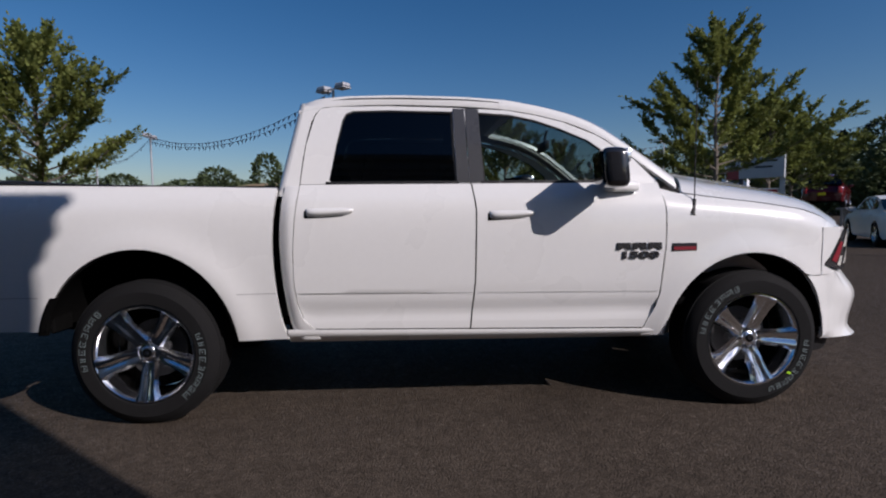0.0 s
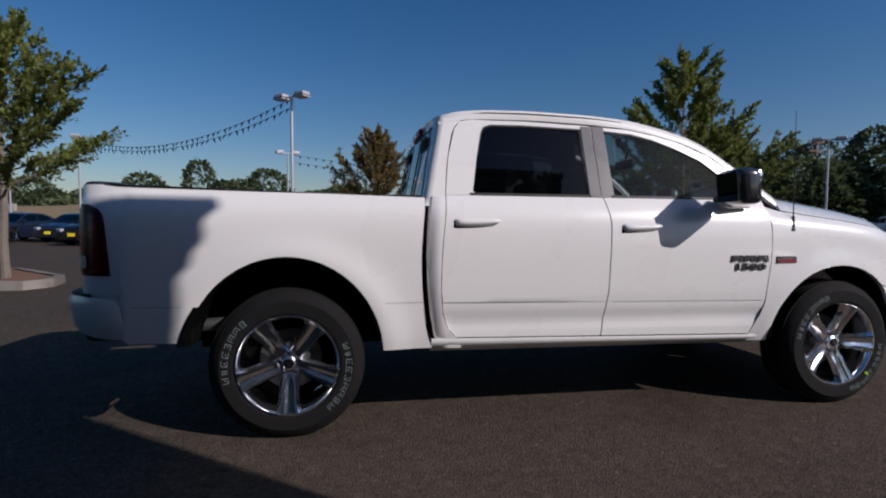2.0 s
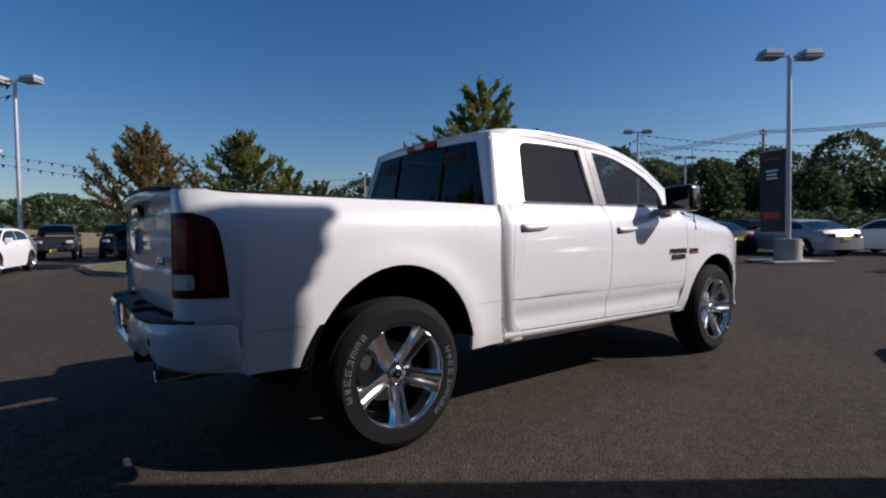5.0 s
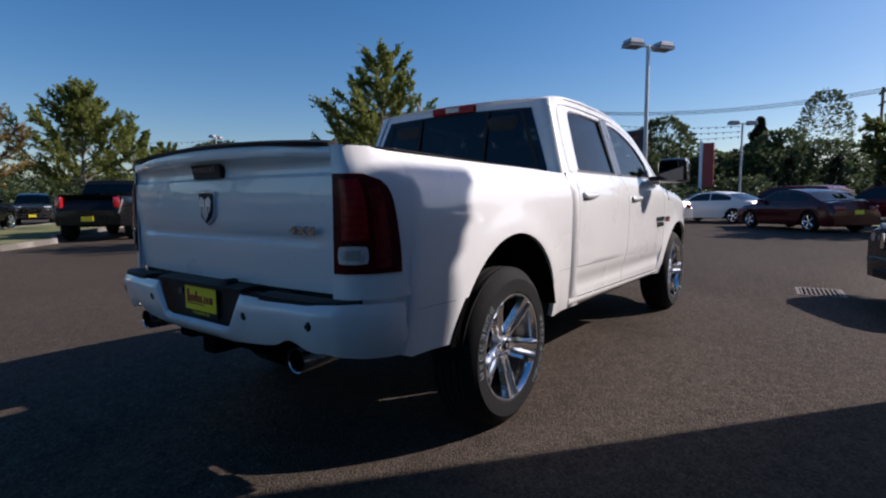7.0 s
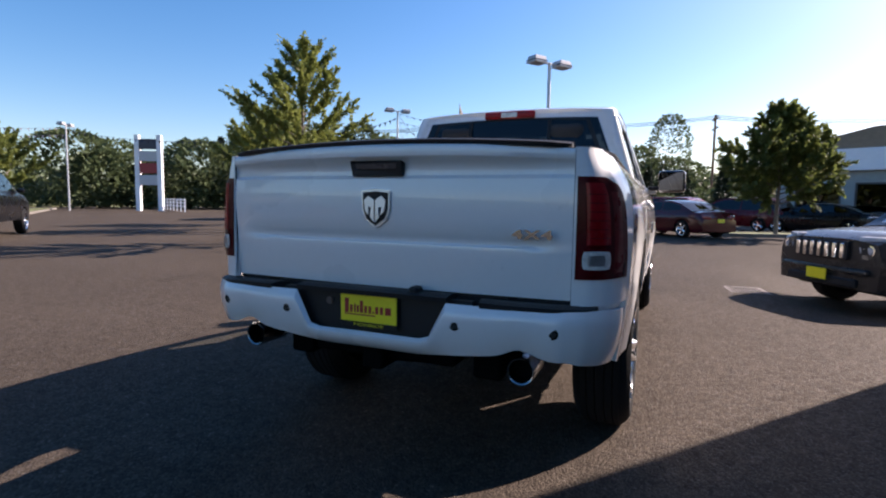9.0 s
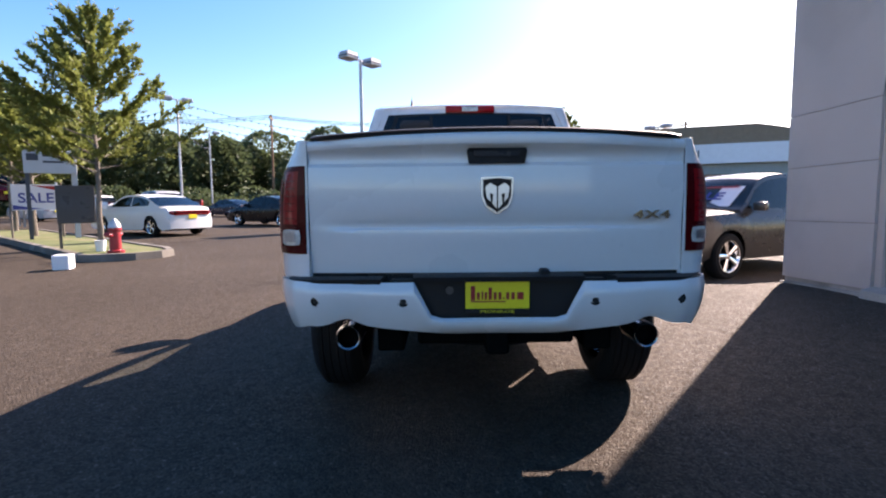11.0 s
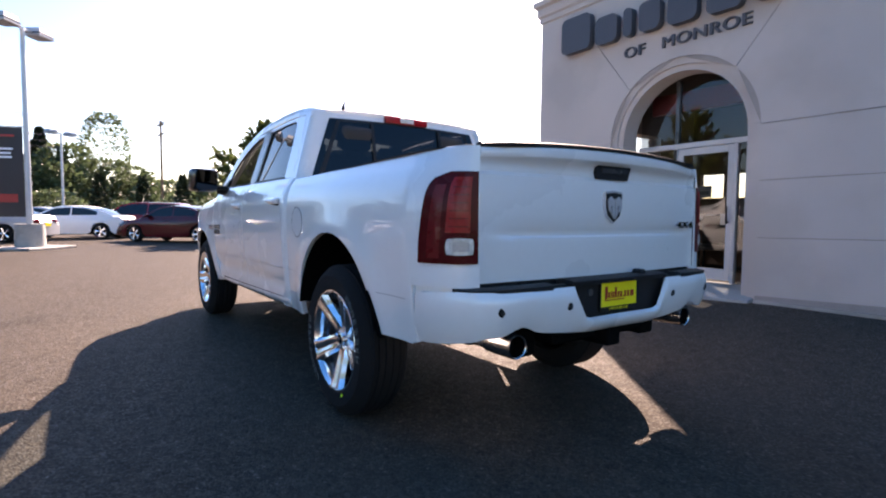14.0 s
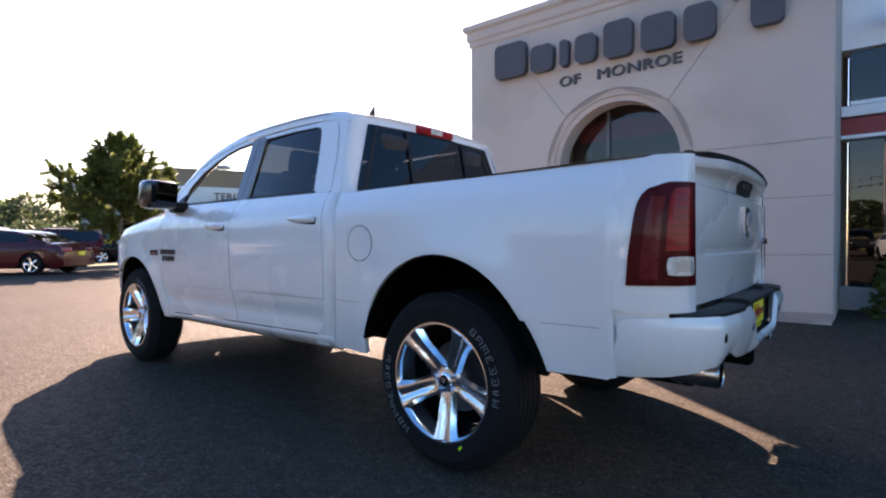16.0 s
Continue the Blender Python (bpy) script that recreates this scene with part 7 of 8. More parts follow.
def island(outline, top_mat, label, z=0.15, edge=0.16):
    """A kerbed island with planting inside."""
    n = len(outline)
    c = Vector((sum(p[0] for p in outline) / n, sum(p[1] for p in outline) / n))
    bm = bmesh.new()
    inner = []
    for k, p in enumerate(outline):
        a, b = Vector(outline[k - 1]), Vector(outline[(k + 1) % n])
        t = (b - a).normalized()
        nrm = Vector((-t.y, t.x))
        if nrm.dot(c - Vector(p)) < 0:
            nrm.negate()
        inner.append(Vector(p) + nrm * edge)
    rings = [[(p[0], p[1], 0.0) for p in outline], [(p[0] + (i.x - p[0]) * 0.12, p[1] + (i.y - p[1]) * 0.12, z) for p, i in zip(outline, inner)], [(i.x, i.y, z) for i in inner], [(i.x, i.y, z - 0.10) for i in inner]]
    vs = [[bm.verts.new(p) for p in r] for r in rings]
    for a, b in zip(vs, vs[1:]):
        for k in range(n):
            j = (k + 1) % n
            bm.faces.new((a[k], a[j], b[j], b[k]))
    root = tagged(link("kerb", bm, KERB, smooth=0), label, "kerb", kind="structure")
    bm = bmesh.new()
    bm.faces.new([bm.verts.new((i.x, i.y, z - 0.03)) for i in inner])
    bmesh.ops.triangulate(bm, faces=bm.faces)
    part("planting_bed", bm, top_mat, root, smooth=0)
    return inner


ISL1 = [(6.93, 7.40), (6.95, 6.95), (7.20, 6.40), (7.65, 6.10), (8.15, 6.10), (8.75, 6.50), (13.6, 11.7), (18.6, 17.1), (17.2, 18.5), (12.9, 13.95)]
island(ISL1, GRASS, "pale concrete kerb round a grass island")
island([(1.2, 13.8), (3.05, 15.7), (3.6, 17.6), (9.5, 26.0), (20.0, 41.0), (31.0, 57.0), (28.5, 58.0), (12.0, 36.0), (2.0, 23.0), (-0.6, 19.5), (-0.4, 15.5), (0.3, 14.0)], GRASS, "pale kerb round a long grass strip beside the drive")
island([(-5.0, 5.85), (-4.75, 6.3), (-4.9, 7.0), (-6.5, 8.6), (-12.0, 9.6), (-12.5, 7.2), (-8.0, 5.9)], SOIL, "weathered kerb round a mulched tree island")
island([(21.3, -3.3), (21.6, -4.6), (23.2, -8.5), (25.0, -12.5), (26.4, -12.1), (25.4, -8.0), (23.8, -4.1), (22.8, -3.0)], GRASS, "low kerb round a grass island with a tree")

hyd = thing("fire_hydrant", "red fire hydrant with a pale cap on the grass island", "fire hydrant", pose(7.66, 7.08, 0.12))
HYDRED = material("hydrant_red", (0.30, 0.014, 0.022), rough=0.4, var=0.15, coat=0.3)
part("barrel", lathe([(0.0, 0.0), (0.17, 0.0), (0.17, 0.05), (0.115, 0.07), (0.105, 0.45), (0.135, 0.47), (0.135, 0.51), (0.11, 0.53)], 20, axis="z"), HYDRED, hyd)
part("bonnet", lathe([(0.125, 0.53), (0.12, 0.57), (0.09, 0.64), (0.04, 0.685), (0.03, 0.72), (0.0, 0.725)], 20, axis="z"), material("hydrant_silver", (0.55, 0.55, 0.56), rough=0.4, metal=0.4), hyd)
for a in (0, 90, 180):
    d = Vector((math.cos(radians(a)), math.sin(radians(a)), 0))
    nz = part("outlet", tube(d * 0.09 + Vector((0, 0, 0.38)), d * 0.19 + Vector((0, 0, 0.38)), 0.058 if a == 90 else 0.045, n=14), HYDRED, hyd)
    part("outlet_cap", tube(d * 0.185 + Vector((0, 0, 0.38)), d * 0.215 + Vector((0, 0, 0.38)), 0.036, n=8), HYDRED, nz)
bx = thing("white_block", "small white wheel-stop block lying on the asphalt", "block", pose(5.85, 6.88, 0, 0, 0, 20))
part("block", box(-0.16, 0.16, -0.13, 0.13, 0.0, 0.26, 0.015), FASCIA, bx)
bx2 = thing("white_bucket", "small white bucket standing beside the hydrant", "bucket", pose(8.05, 7.65, 0.12))
part("bucket", lathe([(0.0, 0.0), (0.085, 0.0), (0.11, 0.22), (0.115, 0.22), (0.115, 0.235), (0.10, 0.235)], 18, axis="z"), FASCIA, bx2)

dsign = thing("direction_sign", "pale grey directional sign on two posts", "sign", pose(12.4, 11.9, 0.12, 0, 0, 128))
SIGNPALE = material("sign_pale", (0.46, 0.48, 0.50), rough=0.5, var=0.06)
part("panel", box(-0.70, 0.58, -0.05, 0.05, 1.95, 2.62, 0.01), SIGNPALE, dsign)
part("post", box(-0.70, -0.55, -0.06, -0.051, 0.0, 2.66), SIGNPALE, dsign, smooth=0)
part("post", box(0.46, 0.56, -0.045, 0.045, 0.0, 1.95), SIGNGREY, dsign, smooth=0)
part("mark", box(0.22, 0.50, 0.050, 0.056, 2.32, 2.52), SIGNGREY, dsign, smooth=0)
for z, w in ((2.44, 0.62), (2.26, 0.50)):
    part("print_bar", box(0.12 - w, 0.12, 0.050, 0.055, z, z + 0.06), SIGNGREY, dsign, smooth=0)
bsign = thing("back_of_sign", "dark grey square sign seen from behind on a post", "sign", pose(8.95, 8.75, 0.12, 0, 0, 128))
part("panel", box(-0.38, 0.38, -0.02, 0.02, 0.58, 1.46, 0.008), GREYTRIM, bsign)
part("post", box(0.30, 0.36, -0.06, -0.02, 0.0, 1.46), GREYTRIM, bsign, smooth=0)
sale = thing("sale_sign", "white sale banner with bold dark letters and coloured flashes on posts", "banner", pose(12.95, 12.75, 0.12, 0, 0, 128))
part("banner_cloth", box(-0.60, 0.60, -0.015, 0.015, 0.85, 1.65, 0.005), BANNERWHITE, sale)
text_mesh("SALE", 0.42, 0.003, BANNERBLUE, "banner_lettering", sale, Matrix.Translation((0, 0.02, 1.22)) @ Matrix.Rotation(radians(180), 4, "Z") @ Matrix.Rotation(radians(90), 4, "X"), 1.0, 0.008)
part("red_flash", prism([(-0.58, 1.60), (0.10, 1.62), (-0.58, 1.45)], 0.016, 0.020), PLATERED, sale, smooth=0)
part("blue_flash", prism([(0.58, 0.88), (-0.2, 0.88), (0.58, 1.02)], 0.016, 0.020), BANNERBLUE, sale, smooth=0)
for x in (-0.63, 0.63):
    part("post", tube((x, 0, 0), (x, 0, 1.70), 0.03, n=8), BARK, sale)

RUSTY = material("rusty_iron", (0.16, 0.13, 0.11), rough=0.6, metal=0.2, var=0.3, scale=8)
gr = thing("storm_drain", "rusty steel storm drain grate set in the asphalt", "drain", pose(5.6, -2.23, ground_z(5.6, -2.23), 0, 0, 5))
part("drain_frame", ring([(-0.32, -0.25), (0.32, -0.25), (0.32, 0.25), (-0.32, 0.25)], [(-0.28, -0.21), (0.28, -0.21), (0.28, 0.21), (-0.28, 0.21)], lambda x, y: (x, y, 0.006), 1), RUSTY, gr, smooth=0)
# flat black sheet painting the dark of the pit below the bars
part("drain_pit", grid(lambda u, v: (-0.28 + 0.56 * u, -0.21 + 0.42 * v, 0.002), 1, 1), UNDER, gr, smooth=0)
for k in range(9):
    part("grate_bar", box(-0.28, 0.28, -0.19 + 0.0475 * k - 0.010, -0.19 + 0.0475 * k + 0.010, 0.003, 0.010), RUSTY, gr, smooth=0)

# ---- far buildings ----
cafe = thing("restaurant", "low restaurant with a white fascia and brown roof", "building", Matrix.Translation((35.0, -17.5, 0)) @ Matrix.Rotation(radians(66), 4, "Z"))
ROOFBROWN = material("brown_roof", (0.26, 0.19, 0.13), rough=0.85, var=0.2)
WALLGREY = material("weathered_wall", (0.30, 0.34, 0.33), rough=0.8, var=0.15)
part("wall", box(-9.0, 9.0, -5.0, 5.0, 0.0, 3.4), WALLGREY, cafe, smooth=0)
part("fascia", box(-9.4, 9.4, 4.98, 5.4, 3.35, 4.55, 0.02), FASCIA, cafe, smooth=0)
part("roof", prism([(-9.4, 4.55), (9.4, 4.55), (4.5, 5.7), (-4.0, 5.7)], -5.0, 5.2), ROOFBROWN, cafe, smooth=0)
for k in range(6):
    w = part("window", box(-8.2 + 2.8 * k, -6.0 + 2.8 * k, 5.0, 5.03, 1.0, 2.7), GREYTRIM, cafe, smooth=0)
    part("pane", box(-8.1 + 2.8 * k, -6.1 + 2.8 * k, 5.03, 5.04, 1.1, 2.6), GLASSBLACK, w, smooth=0)
text_mesh("TERIYAKI", 0.62, 0.03, SIGNGREY, "sign_lettering", cafe, Matrix.Translation((0.5, 5.44, 3.95)) @ Matrix.Rotation(radians(180), 4, "Z") @ Matrix.Rotation(radians(90), 4, "X"), 1.1, 0.01)
# price pylon and white plank fence along the road
pyl = thing("pylon_sign", "tall white multi-panel pylon sign beside the road", "sign", pose(34.0, 47.0, 0, 0, 0, 115))
for x in (-1.1, 1.1):
    part("post", box(x - 0.22, x + 0.22, -0.2, 0.2, 0.0, 7.6), FASCIA, pyl, smooth=0)
for k, mat in enumerate((SIGNPALE, REDBAND, SIGNPALE, SIGNGREY)):
    part("panel", box(-0.9, 0.9, -0.15, 0.15, 2.6 + 1.2 * k, 3.6 + 1.2 * k, 0.02), mat, pyl, smooth=0)
pyl2 = thing("pylon_sign", "red and white pylon sign across the road", "sign", pose(55.2, 7.2, 0, 0, 0, 95))
part("panel", box(-0.1, 0.9, -0.2, 0.2, 2.2, 6.6, 0.03), REDBAND, pyl2, smooth=0)
part("post", box(0.9, 1.2, -0.2, 0.2, 0.0, 6.8), FASCIA, pyl2, smooth=0)
for z in (2.4, 3.6, 4.8, 6.0):
    part("print_bar", box(0.05, 0.75, -0.23, -0.20, z, z + 0.5), FASCIA, pyl2, smooth=0)
fence = thing("road_fence", "white plank fence along the drive", "fence", Matrix.Translation((33.0, 41.0, 0)) @ Matrix.Rotation(radians(58), 4, "Z"))
for k in range(10):
    part("post", box(2.4 * k - 0.06, 2.4 * k + 0.06, -0.06, 0.06, 0.0, 1.3), FASCIA, fence, smooth=0)
for z in (0.45, 0.8, 1.12):
    part("rail", box(0.0, 21.6, -0.085, -0.061, z, z + 0.14), FASCIA, fence, smooth=0)
# utility poles with wires
def utility_pole(x, y, h, turn):
    root = thing("utility_pole", "brown wooden utility pole with cross-arms", "utility pole", pose(x, y, 0, 0, 0, turn), "utility poles")
    part("pole", tube((0, 0, 0), (0, 0, h), 0.17, 0.12, 10), WOOD, root)
    for z in (h - 0.5, h - 1.6):
        part("cross_arm", box(-1.3, 1.3, -0.08, 0.08, z - 0.07, z + 0.07), WOOD, root, smooth=0)
    for x2 in (-1.2, -0.6, 0.6, 1.2):
        part("insulator", tube((x2, 0, h - 0.43), (x2, 0, h - 0.25), 0.05, n=8), CONCRETE, root)
    return root


POLES = [(58.0, 52.0, 12.0), (62.0, 21.0, 12.0), (66.0, -6.0, 12.0), (70.0, -34.0, 12.0)]
for x, y, h in POLES:
    utility_pole(x, y, h, 8)
for (xa, ya, ha), (xb, yb, hb) in zip(POLES, POLES[1:]):
    for dx in (-1.2, 0.0, 1.2):
        pts = [Vector((xa + dx, ya, ha - 0.3)).lerp(Vector((xb + dx, yb, hb - 0.3)), k / 10) - Vector((0, 0, 3.2 * (k / 10) * (1 - k / 10))) for k in range(11)]
        bm = cable(pts, 0.03)
        tagged(link("overhead_wire", bm, BLACKTRIM, smooth=0), "black overhead wire between utility poles", "wire", "overhead wires")
# tan road bank with a concrete barrier, and hills
BANK = material("dry_tan_bank", (0.21, 0.15, 0.085), rough=0.95, var=0.25, scale=0.2, fine=4, second=(0.16, 0.15, 0.06), second_scale=0.15)
bm = grid(lambda u, v: (-70 + 82 * u, 62 + 26 * v, (3.6 - 2.2 * u + 3.6 * math.exp(-((u - 0.58) / 0.16) ** 2)) * math.sin(v * math.pi / 2) ** 1.2), 20, 8)
tagged(link("bank", bm, BANK), "tan dry grass bank along the highway", "bank", kind="structure")
bar = link("barrier", box(-70.0, -34.0, 58.0, 58.4, 1.9, 2.7), CONCRETE, smooth=0)
tagged(bar, "pale concrete highway barrier with a dark gap", "barrier", kind="structure")
for k in range(7):
    part("pier", box(-69.0 + 5.3 * k, -68.4 + 5.3 * k, 58.05, 58.35, 0.0, 1.9), CONCRETE, bar, smooth=0)
HILL = material("far_woods", (0.045, 0.070, 0.040), rough=1.0, var=0.4, scale=0.02, fine=0.3)


def hill(name, r, h0, h1, seed, a0, a1, mat):
    def f(u, v):
        a = radians(a0 + (a1 - a0) * u)
        n = noise.fractal(Vector((u * 14 + seed, seed * 3.1, 0)), 1.0, 2.0, 4)
        ends = min(1, u * 8, (1 - u) * 8)
        h = (h0 + (h1 - h0) * (0.5 + 0.5 * n)) * ends
        return (r * math.cos(a) * (1 + 0.25 * v), r * math.sin(a) * (1 + 0.25 * v), h * math.sin(v * math.pi / 2) - 2)

    tagged(link(name, grid(f, 160, 5), mat), "low wooded hills on the horizon", "hills", kind="structure")


hill("backdrop_hills", 900, 22, 55, 3, -80, 200, HILL)
# ---- trees ----
def leaf_material(name, color, glow=0.45, scale=0.8):
    m = material(name, color, rough=0.6, var=0.5, scale=scale, fine=6, island=0.6, spec=0.3)
    t = m.node_tree
    n, l = t.nodes, t.links
    p = n["Principled BSDF"]
    tr, mix = n.new("ShaderNodeBsdfTranslucent"), n.new("ShaderNodeMixShader")
    l.new(p.inputs["Base Color"].links[0].from_socket, tr.inputs[0])
    mix.inputs[0].default_value = glow
    l.new(p.outputs[0], mix.inputs[1])
    l.new(tr.outputs[0], mix.inputs[2])
    l.new(mix.outputs[0], n["Material Output"].inputs[0])
    return m


LEAF = leaf_material("green_leaves", (0.185, 0.212, 0.056))
LEAFDARK = leaf_material("dark_leaves", (0.122, 0.150, 0.042))
LEAFRUST = leaf_material("bronze_leaves", (0.24, 0.175, 0.07))
LEAFFAR = leaf_material("far_leaves", (0.090, 0.120, 0.054), 0.32, 0.07)
CONIFER = leaf_material("conifer_needles", (0.030, 0.047, 0.025), 0.12)


def leaf_mesh(name, places, rng, size, mat, flat=0.35):
    """One quad for every leaf: places is an array of points with a heading."""
    pts, dirs = places
    n = len(pts)
    d = dirs + rng.normal(0, 0.45, (n, 3))
    d /= np.linalg.norm(d, axis=1)[:, None]
    up = rng.normal(0, 1, (n, 3)) * flat + np.array([0, 0, 1.0])
    side_ = np.cross(d, up)
    side_ /= np.linalg.norm(side_, axis=1)[:, None] + 1e-9
    s = size * rng.uniform(0.6, 1.35, (n, 1))
    a, b = pts - side_ * s * 0.02, pts + d * s * 0.5 - side_ * s * 0.30
    c, e = pts + d * s, pts + d * s * 0.5 + side_ * s * 0.30
    verts = np.stack([a, b, c, e], 1).reshape(-1, 3)
    faces = np.arange(4 * n).reshape(-1, 4)
    me = bpy.data.meshes.new(name)
    me.from_pydata(verts.tolist(), [], faces.tolist())
    me.materials.append(mat)
    return me


def tree(x, y, z0, h, spread, seed, mat, label, clear=0.28, limbs=22, leaves=26000, size=0.12, rise=0.75, trunk=0.09, name="tree", twig=0.25):
    """A tapered trunk, rising limbs with side twigs, and a leaf for every spot along the twigs."""
    rng = np.random.default_rng(seed)
    root = thing(name, label, "tree", pose(x, y, z0, 0, 0, float(rng.uniform(0, 360))), "trees")
    steps = 7
    spine = [Vector((0.004 * h * math.sin(k * 1.3 + seed), 0.004 * h * math.cos(k * 1.7 + seed), h * 0.88 * k / steps)) for k in range(steps + 1)]
    spine[0] = Vector((0, 0, 0))
    segs = [(spine[k], spine[k + 1], trunk * (1 - 0.88 * k / steps), trunk * (1 - 0.88 * (k + 1) / steps), 9) for k in range(steps)]
    pts, dirs, weight = [], [], []
    for i in range(limbs):
        f = clear + (1.0 - clear) * (i + rng.uniform(0, 0.8)) / limbs
        base = spine[0].lerp(spine[-1], min(f, 1.0))
        a = i * 2.39996 + rng.uniform(-0.4, 0.4)
        g = (f - clear) / (1 - clear)
        env = (0.86 + 0.14 * math.sin(math.pi * min(1, g * 2.2))) * (1 - 0.80 * g ** 1.2)
        length = spread * env * rng.uniform(0.8, 1.2)
        up = rise * (0.42 + 1.7 * g) * rng.uniform(0.8, 1.2)
        d = Vector((math.cos(a), math.sin(a), up)).normalized()
        length *= 1 + 0.35 * d.z
        seg = 6
        prev = base.copy()
        for j in range(seg):
            d = (d + Vector((0, 0, 0.06)) + Vector(rng.normal(0, 0.06, 3))).normalized()
            nxt = prev + d * (length / seg)
            r0 = max(0.006, trunk * 0.40 * (1 - f * 0.6) * (1 - j / seg))
            segs.append((prev, nxt, r0, max(0.004, r0 * 0.75), 5))
            if j >= 1:
                for q in range(5):
                    e = (d + Vector(rng.normal(0, twig, 3))).normalized()
                    tl = length * rng.uniform(0.12, 0.32) * (1.15 - 0.4 * j / seg)
                    b = prev.lerp(nxt, rng.uniform(0, 1))
                    pts.append((b, b + e * tl))
                    dirs.append(e)
                    weight.append(tl)
            prev = nxt
        pts.append((prev - d * length * 0.15, prev + d * 0.22))
        dirs.append(d)
        weight.append(length * 0.15)
    ends = np.array([p[1][:] for p in pts])
    kz = h / ends[:, 2].max()
    kr = spread / np.percentile(np.hypot(ends[:, 0], ends[:, 1]), 97)
    fit_to = lambda p: Vector((p[0] * kr, p[1] * kr, p[2] * kz))
    bm = bmesh.new()
    for p0, p1, r0, r1, n in segs:
        tube(fit_to(p0), fit_to(p1), r0, r1, n, bm, caps=False)
    part("trunk", bm, BARK, root)
    w = np.array(weight)
    pick = rng.choice(len(pts), size=leaves, p=w / w.sum())
    scale = np.array([kr, kr, kz])
    A = np.array([p[0][:] for p in pts])[pick] * scale
    B = np.array([p[1][:] for p in pts])[pick] * scale
    D = np.array([d[:] for d in dirs])[pick]
    k = rng.uniform(0, 1, (leaves, 1)) ** 0.8
    P = A + (B - A) * k + rng.normal(0, 0.022, (leaves, 3))
    me = leaf_mesh("crown", (P, D), rng, size, mat)
    ob = new("crown", me)
    ob.parent = root
    return root


tree(8.63, 7.99, 0.12, 5.5, 2.05, 11, LEAF, "young leafy street tree on the kerbed grass island", clear=0.34, trunk=0.07, leaves=30000, size=0.088, limbs=44, rise=0.46, twig=0.26)
tree(13.9, 13.6, 0.12, 4.9, 2.2, 12, LEAF, "leafy street tree farther along the grass island", leaves=24000, size=0.12, clear=0.42, limbs=40, twig=0.4)
tree(17.3, 17.0, 0.12, 4.7, 2.3, 13, LEAFDARK, "leafy street tree at the end of the island", leaves=20000, size=0.13, clear=0.42, limbs=36, twig=0.4)
tree(-5.75, 6.75, 0.12, 4.9, 1.85, 14, LEAF, "young leafy tree in the mulched island", clear=0.34, trunk=0.085, leaves=24000, size=0.088, limbs=42, twig=0.27)
tree(1.6, 19.6, 0.12, 5.4, 2.0, 15, LEAFRUST, "small tree with bronze green leaves", leaves=24000, size=0.11, clear=0.26, limbs=46, twig=0.36)
tree(6.3, 22.8, 0.12, 6.2, 2.5, 16, LEAF, "bright green tree on the long grass strip", leaves=28000, size=0.12, limbs=46, twig=0.36)
tree(11.5, 30.5, 0.12, 5.6, 2.4, 17, LEAF, "green tree on the long grass strip", leaves=12000, size=0.16)
tree(18.0, 40.0, 0.12, 5.8, 2.6, 18, LEAFDARK, "dark green tree on the long grass strip", leaves=12000, size=0.17)
tree(22.5, -5.4, 0.12, 5.4, 2.5, 19, LEAFDARK, "broad dark green tree on the grass island", clear=0.24, leaves=42000, size=0.17, rise=0.55, limbs=48, twig=0.55)


# far woods: clumps of leaves on hidden stems, too many to count
def woods(name, spots, seed, mat, label, size, per):
    rng = np.random.default_rng(seed)
    allp, alld = [], []
    for x, y, h, r, pointed in spots:
        n = int(per * h * r / 20)
        k = rng.uniform(0.02, 1, n)
        if pointed:
            rad = r * (1 - k) ** 0.9 * (0.75 + 0.25 * np.sin(k * 40)) + 0.05
        else:
            rad = r * np.sqrt(np.clip(1 - (2 * (k - 0.45)) ** 2 * 0.80, 0.03, 1))
        a = rng.uniform(0, 2 * math.pi, n)
        lump = 1 + 0.22 * np.sin(3 * a + x) * np.sin(7 * k + y) + 0.12 * np.sin(8 * a + 11 * k + x)
        q = rad * lump * rng.uniform(0.55, 1, n) ** 0.5
        allp.append(np.stack([x + q * np.cos(a), y + q * np.sin(a), h * k], 1))
        alld.append(np.stack([np.cos(a), np.sin(a), 0.3 + 0 * a], 1))
    me = leaf_mesh(name, (np.concatenate(allp), np.concatenate(alld)), rng, size, mat, 0.6)
    ob = new(name, me)
    tagged(ob, label, "woods", kind="stuff")
    return ob


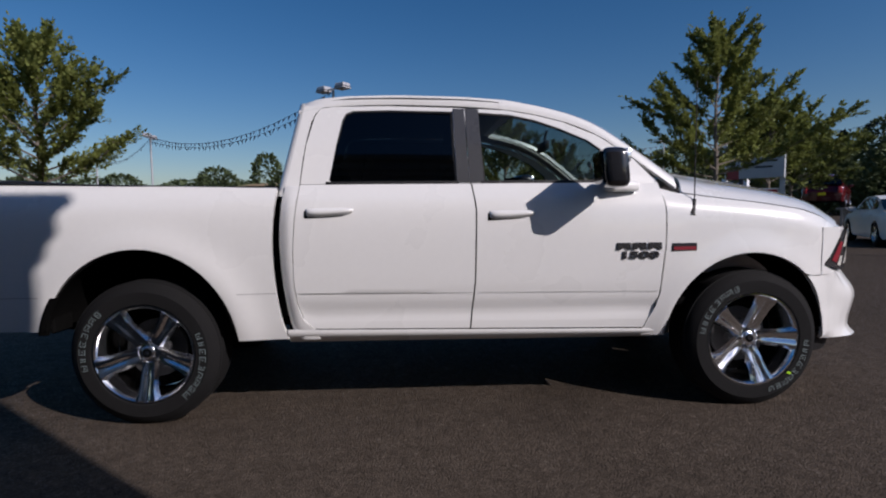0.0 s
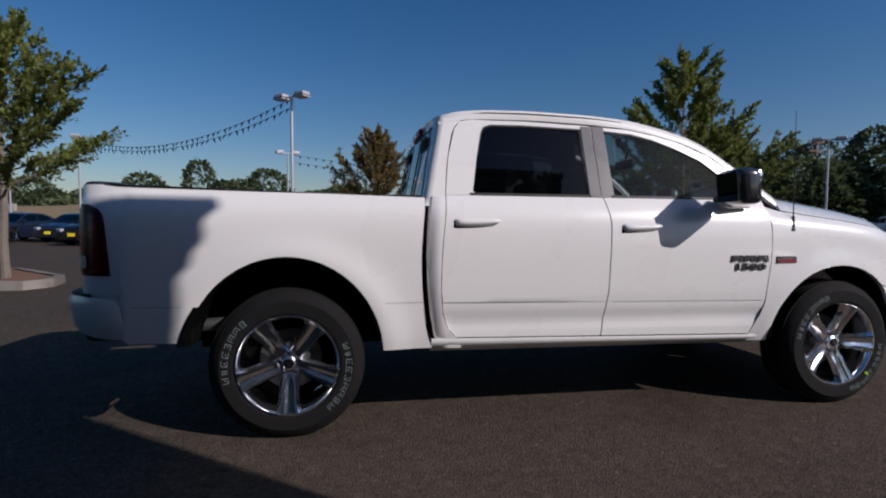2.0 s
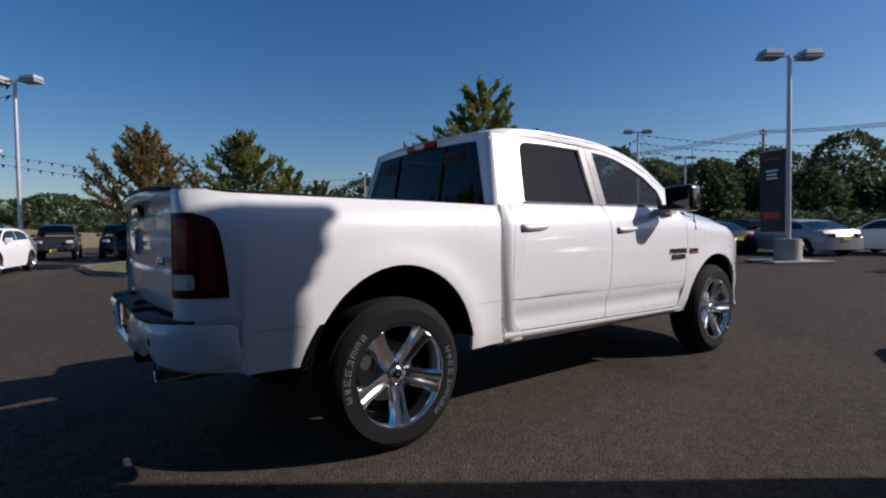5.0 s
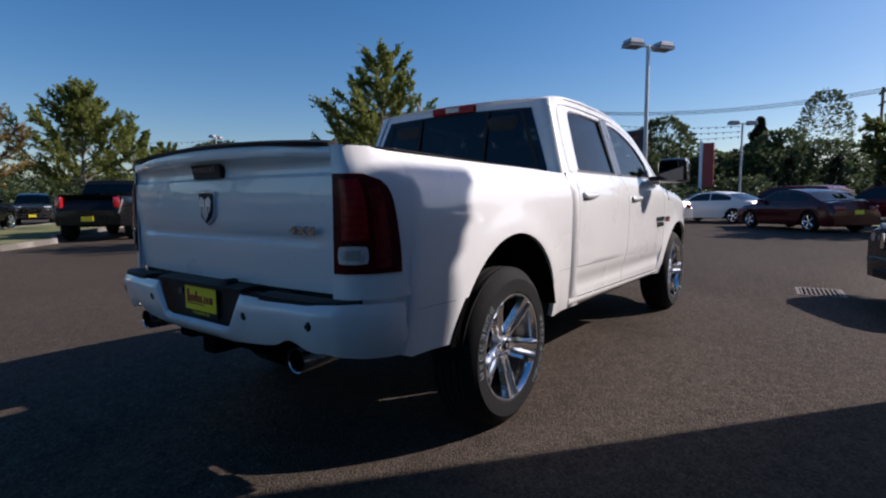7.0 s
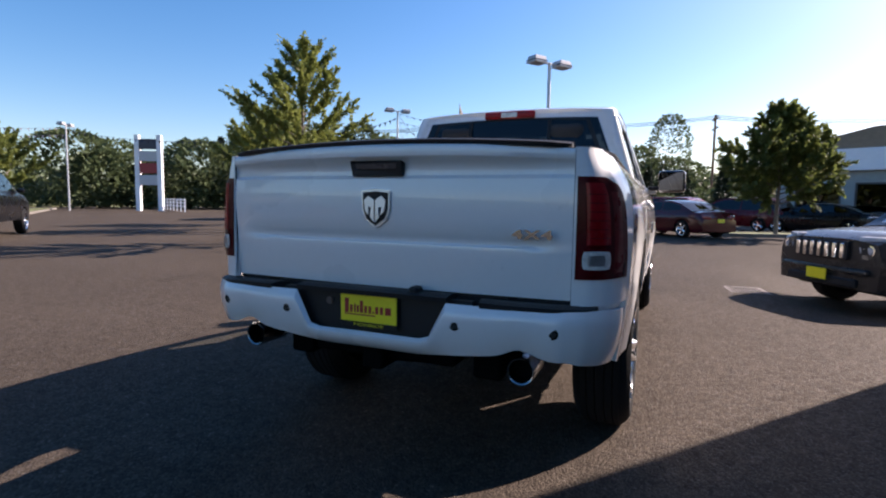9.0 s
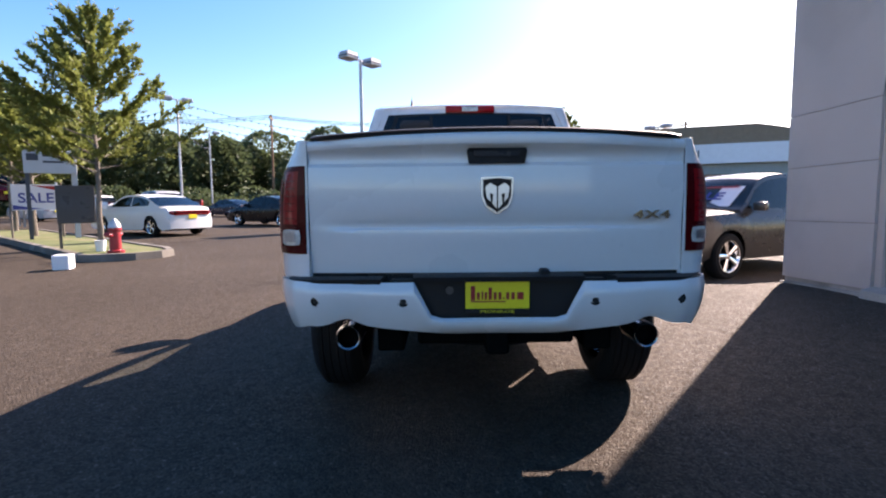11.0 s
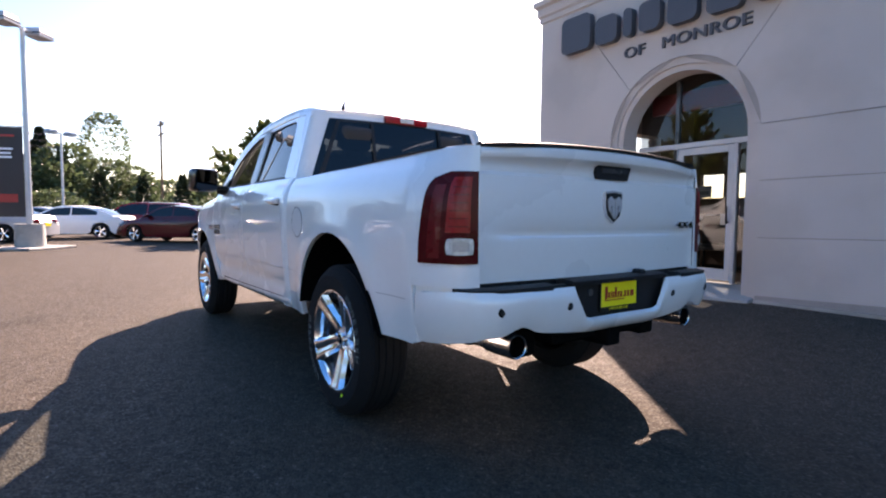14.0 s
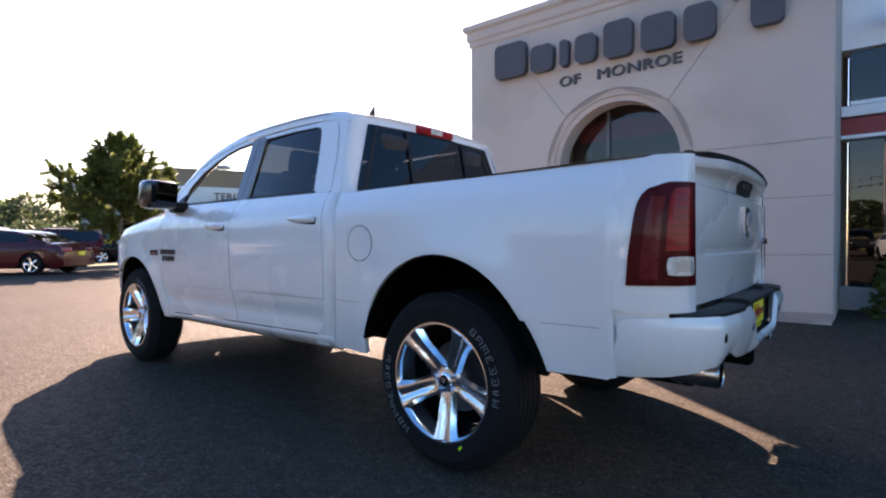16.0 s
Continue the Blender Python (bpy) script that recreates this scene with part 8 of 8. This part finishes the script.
rng = np.random.default_rng(5)
spots = []
for k in range(64):
    a = radians(-32 + 92 * k / 63 + rng.uniform(-1, 1))
    d = 78 + rng.uniform(-8, 14)
    spots.append((d * math.cos(a), d * math.sin(a), rng.uniform(6.5, 12.0) * (1.12 if 12 < math.degrees(a) < 45 else 0.62 if math.degrees(a) < -1 else 0.8), rng.uniform(3.5, 6.0), False))
woods("far_trees", spots, 21, LEAFFAR, "dense dark green roadside woods", 0.62, 1500)
spots = []
for k in range(46):
    a = radians(60 + 75 * k / 45 + rng.uniform(-1, 1))
    d = 105 + rng.uniform(-12, 25)
    spots.append((d * math.cos(a), d * math.sin(a), rng.uniform(3.5, 8.5), rng.uniform(3.5, 7.0), False))
spots += [(-14.0, 61.0, 5.6, 2.2, False), (-25.5, 60.5, 4.2, 2.0, False), (-19.5, 60.0, 2.6, 2.0, False), (-23.0, 86.0, 10.5, 2.6, False), (-13.0, 89.0, 9.6, 4.0, False), (-31.0, 85.0, 8.2, 3.5, False)]
woods("far_trees", spots, 22, LEAFFAR, "low scattered woods beyond the highway bank", 0.7, 1300)
spots = []
for a, d, h, r in ((4.1, 82, 12.0, 4.4), (2.6, 80, 9.0, 3.4), (0.6, 50, 4.5, 1.0), (-3.0, 50, 4.4, 0.95), (-6.6, 50, 4.6, 1.0), (47, 88, 11.0, 3.0), (66, 95, 10.0, 2.6), (-14.5, 55, 4.6, 0.8), (-16.2, 55, 4.4, 0.8), (-20, 50, 3.8, 0.7), (-22, 47, 3.6, 0.7), (8.0, 70, 5.5, 1.0), (10.0, 70, 5.2, 1.0)):
    spots.append((d * math.cos(radians(a)), d * math.sin(radians(a)), h, r, True))
woods("conifers", spots, 23, CONIFER, "dark pointed conifers among the woods", 0.36, 6500)
spots = []
for a, d, h, r in ((-0.8, 86, 15.4, 3.3), (42, 90, 13.0, 4.5)):
    spots.append((d * math.cos(radians(a)), d * math.sin(radians(a)), h, r, False))
woods("tall_poplars", spots, 24, LEAFFAR, "tall airy poplars above the woods", 0.45, 1500)
spots = []
for k in range(60):
    a = radians(-26 + 60 * k / 59 + rng.uniform(-0.6, 0.6))
    d = 58 + rng.uniform(-3, 6)
    spots.append((d * math.cos(a), d * math.sin(a), rng.uniform(1.4, 3.2), rng.uniform(1.2, 2.4), False))
woods("roadside_bushes", spots, 25, LEAFFAR, "green bushes along the road", 0.4, 2600)
spots = [(-1.9 - 0.85 * k, WY + 0.55, 1.0 + 0.25 * (k % 2), 0.42, k % 2 == 0) for k in range(8)]
woods("hedge", spots, 26, LEAFDARK, "dark green shrubs beside the showroom glass", 0.10, 60000)
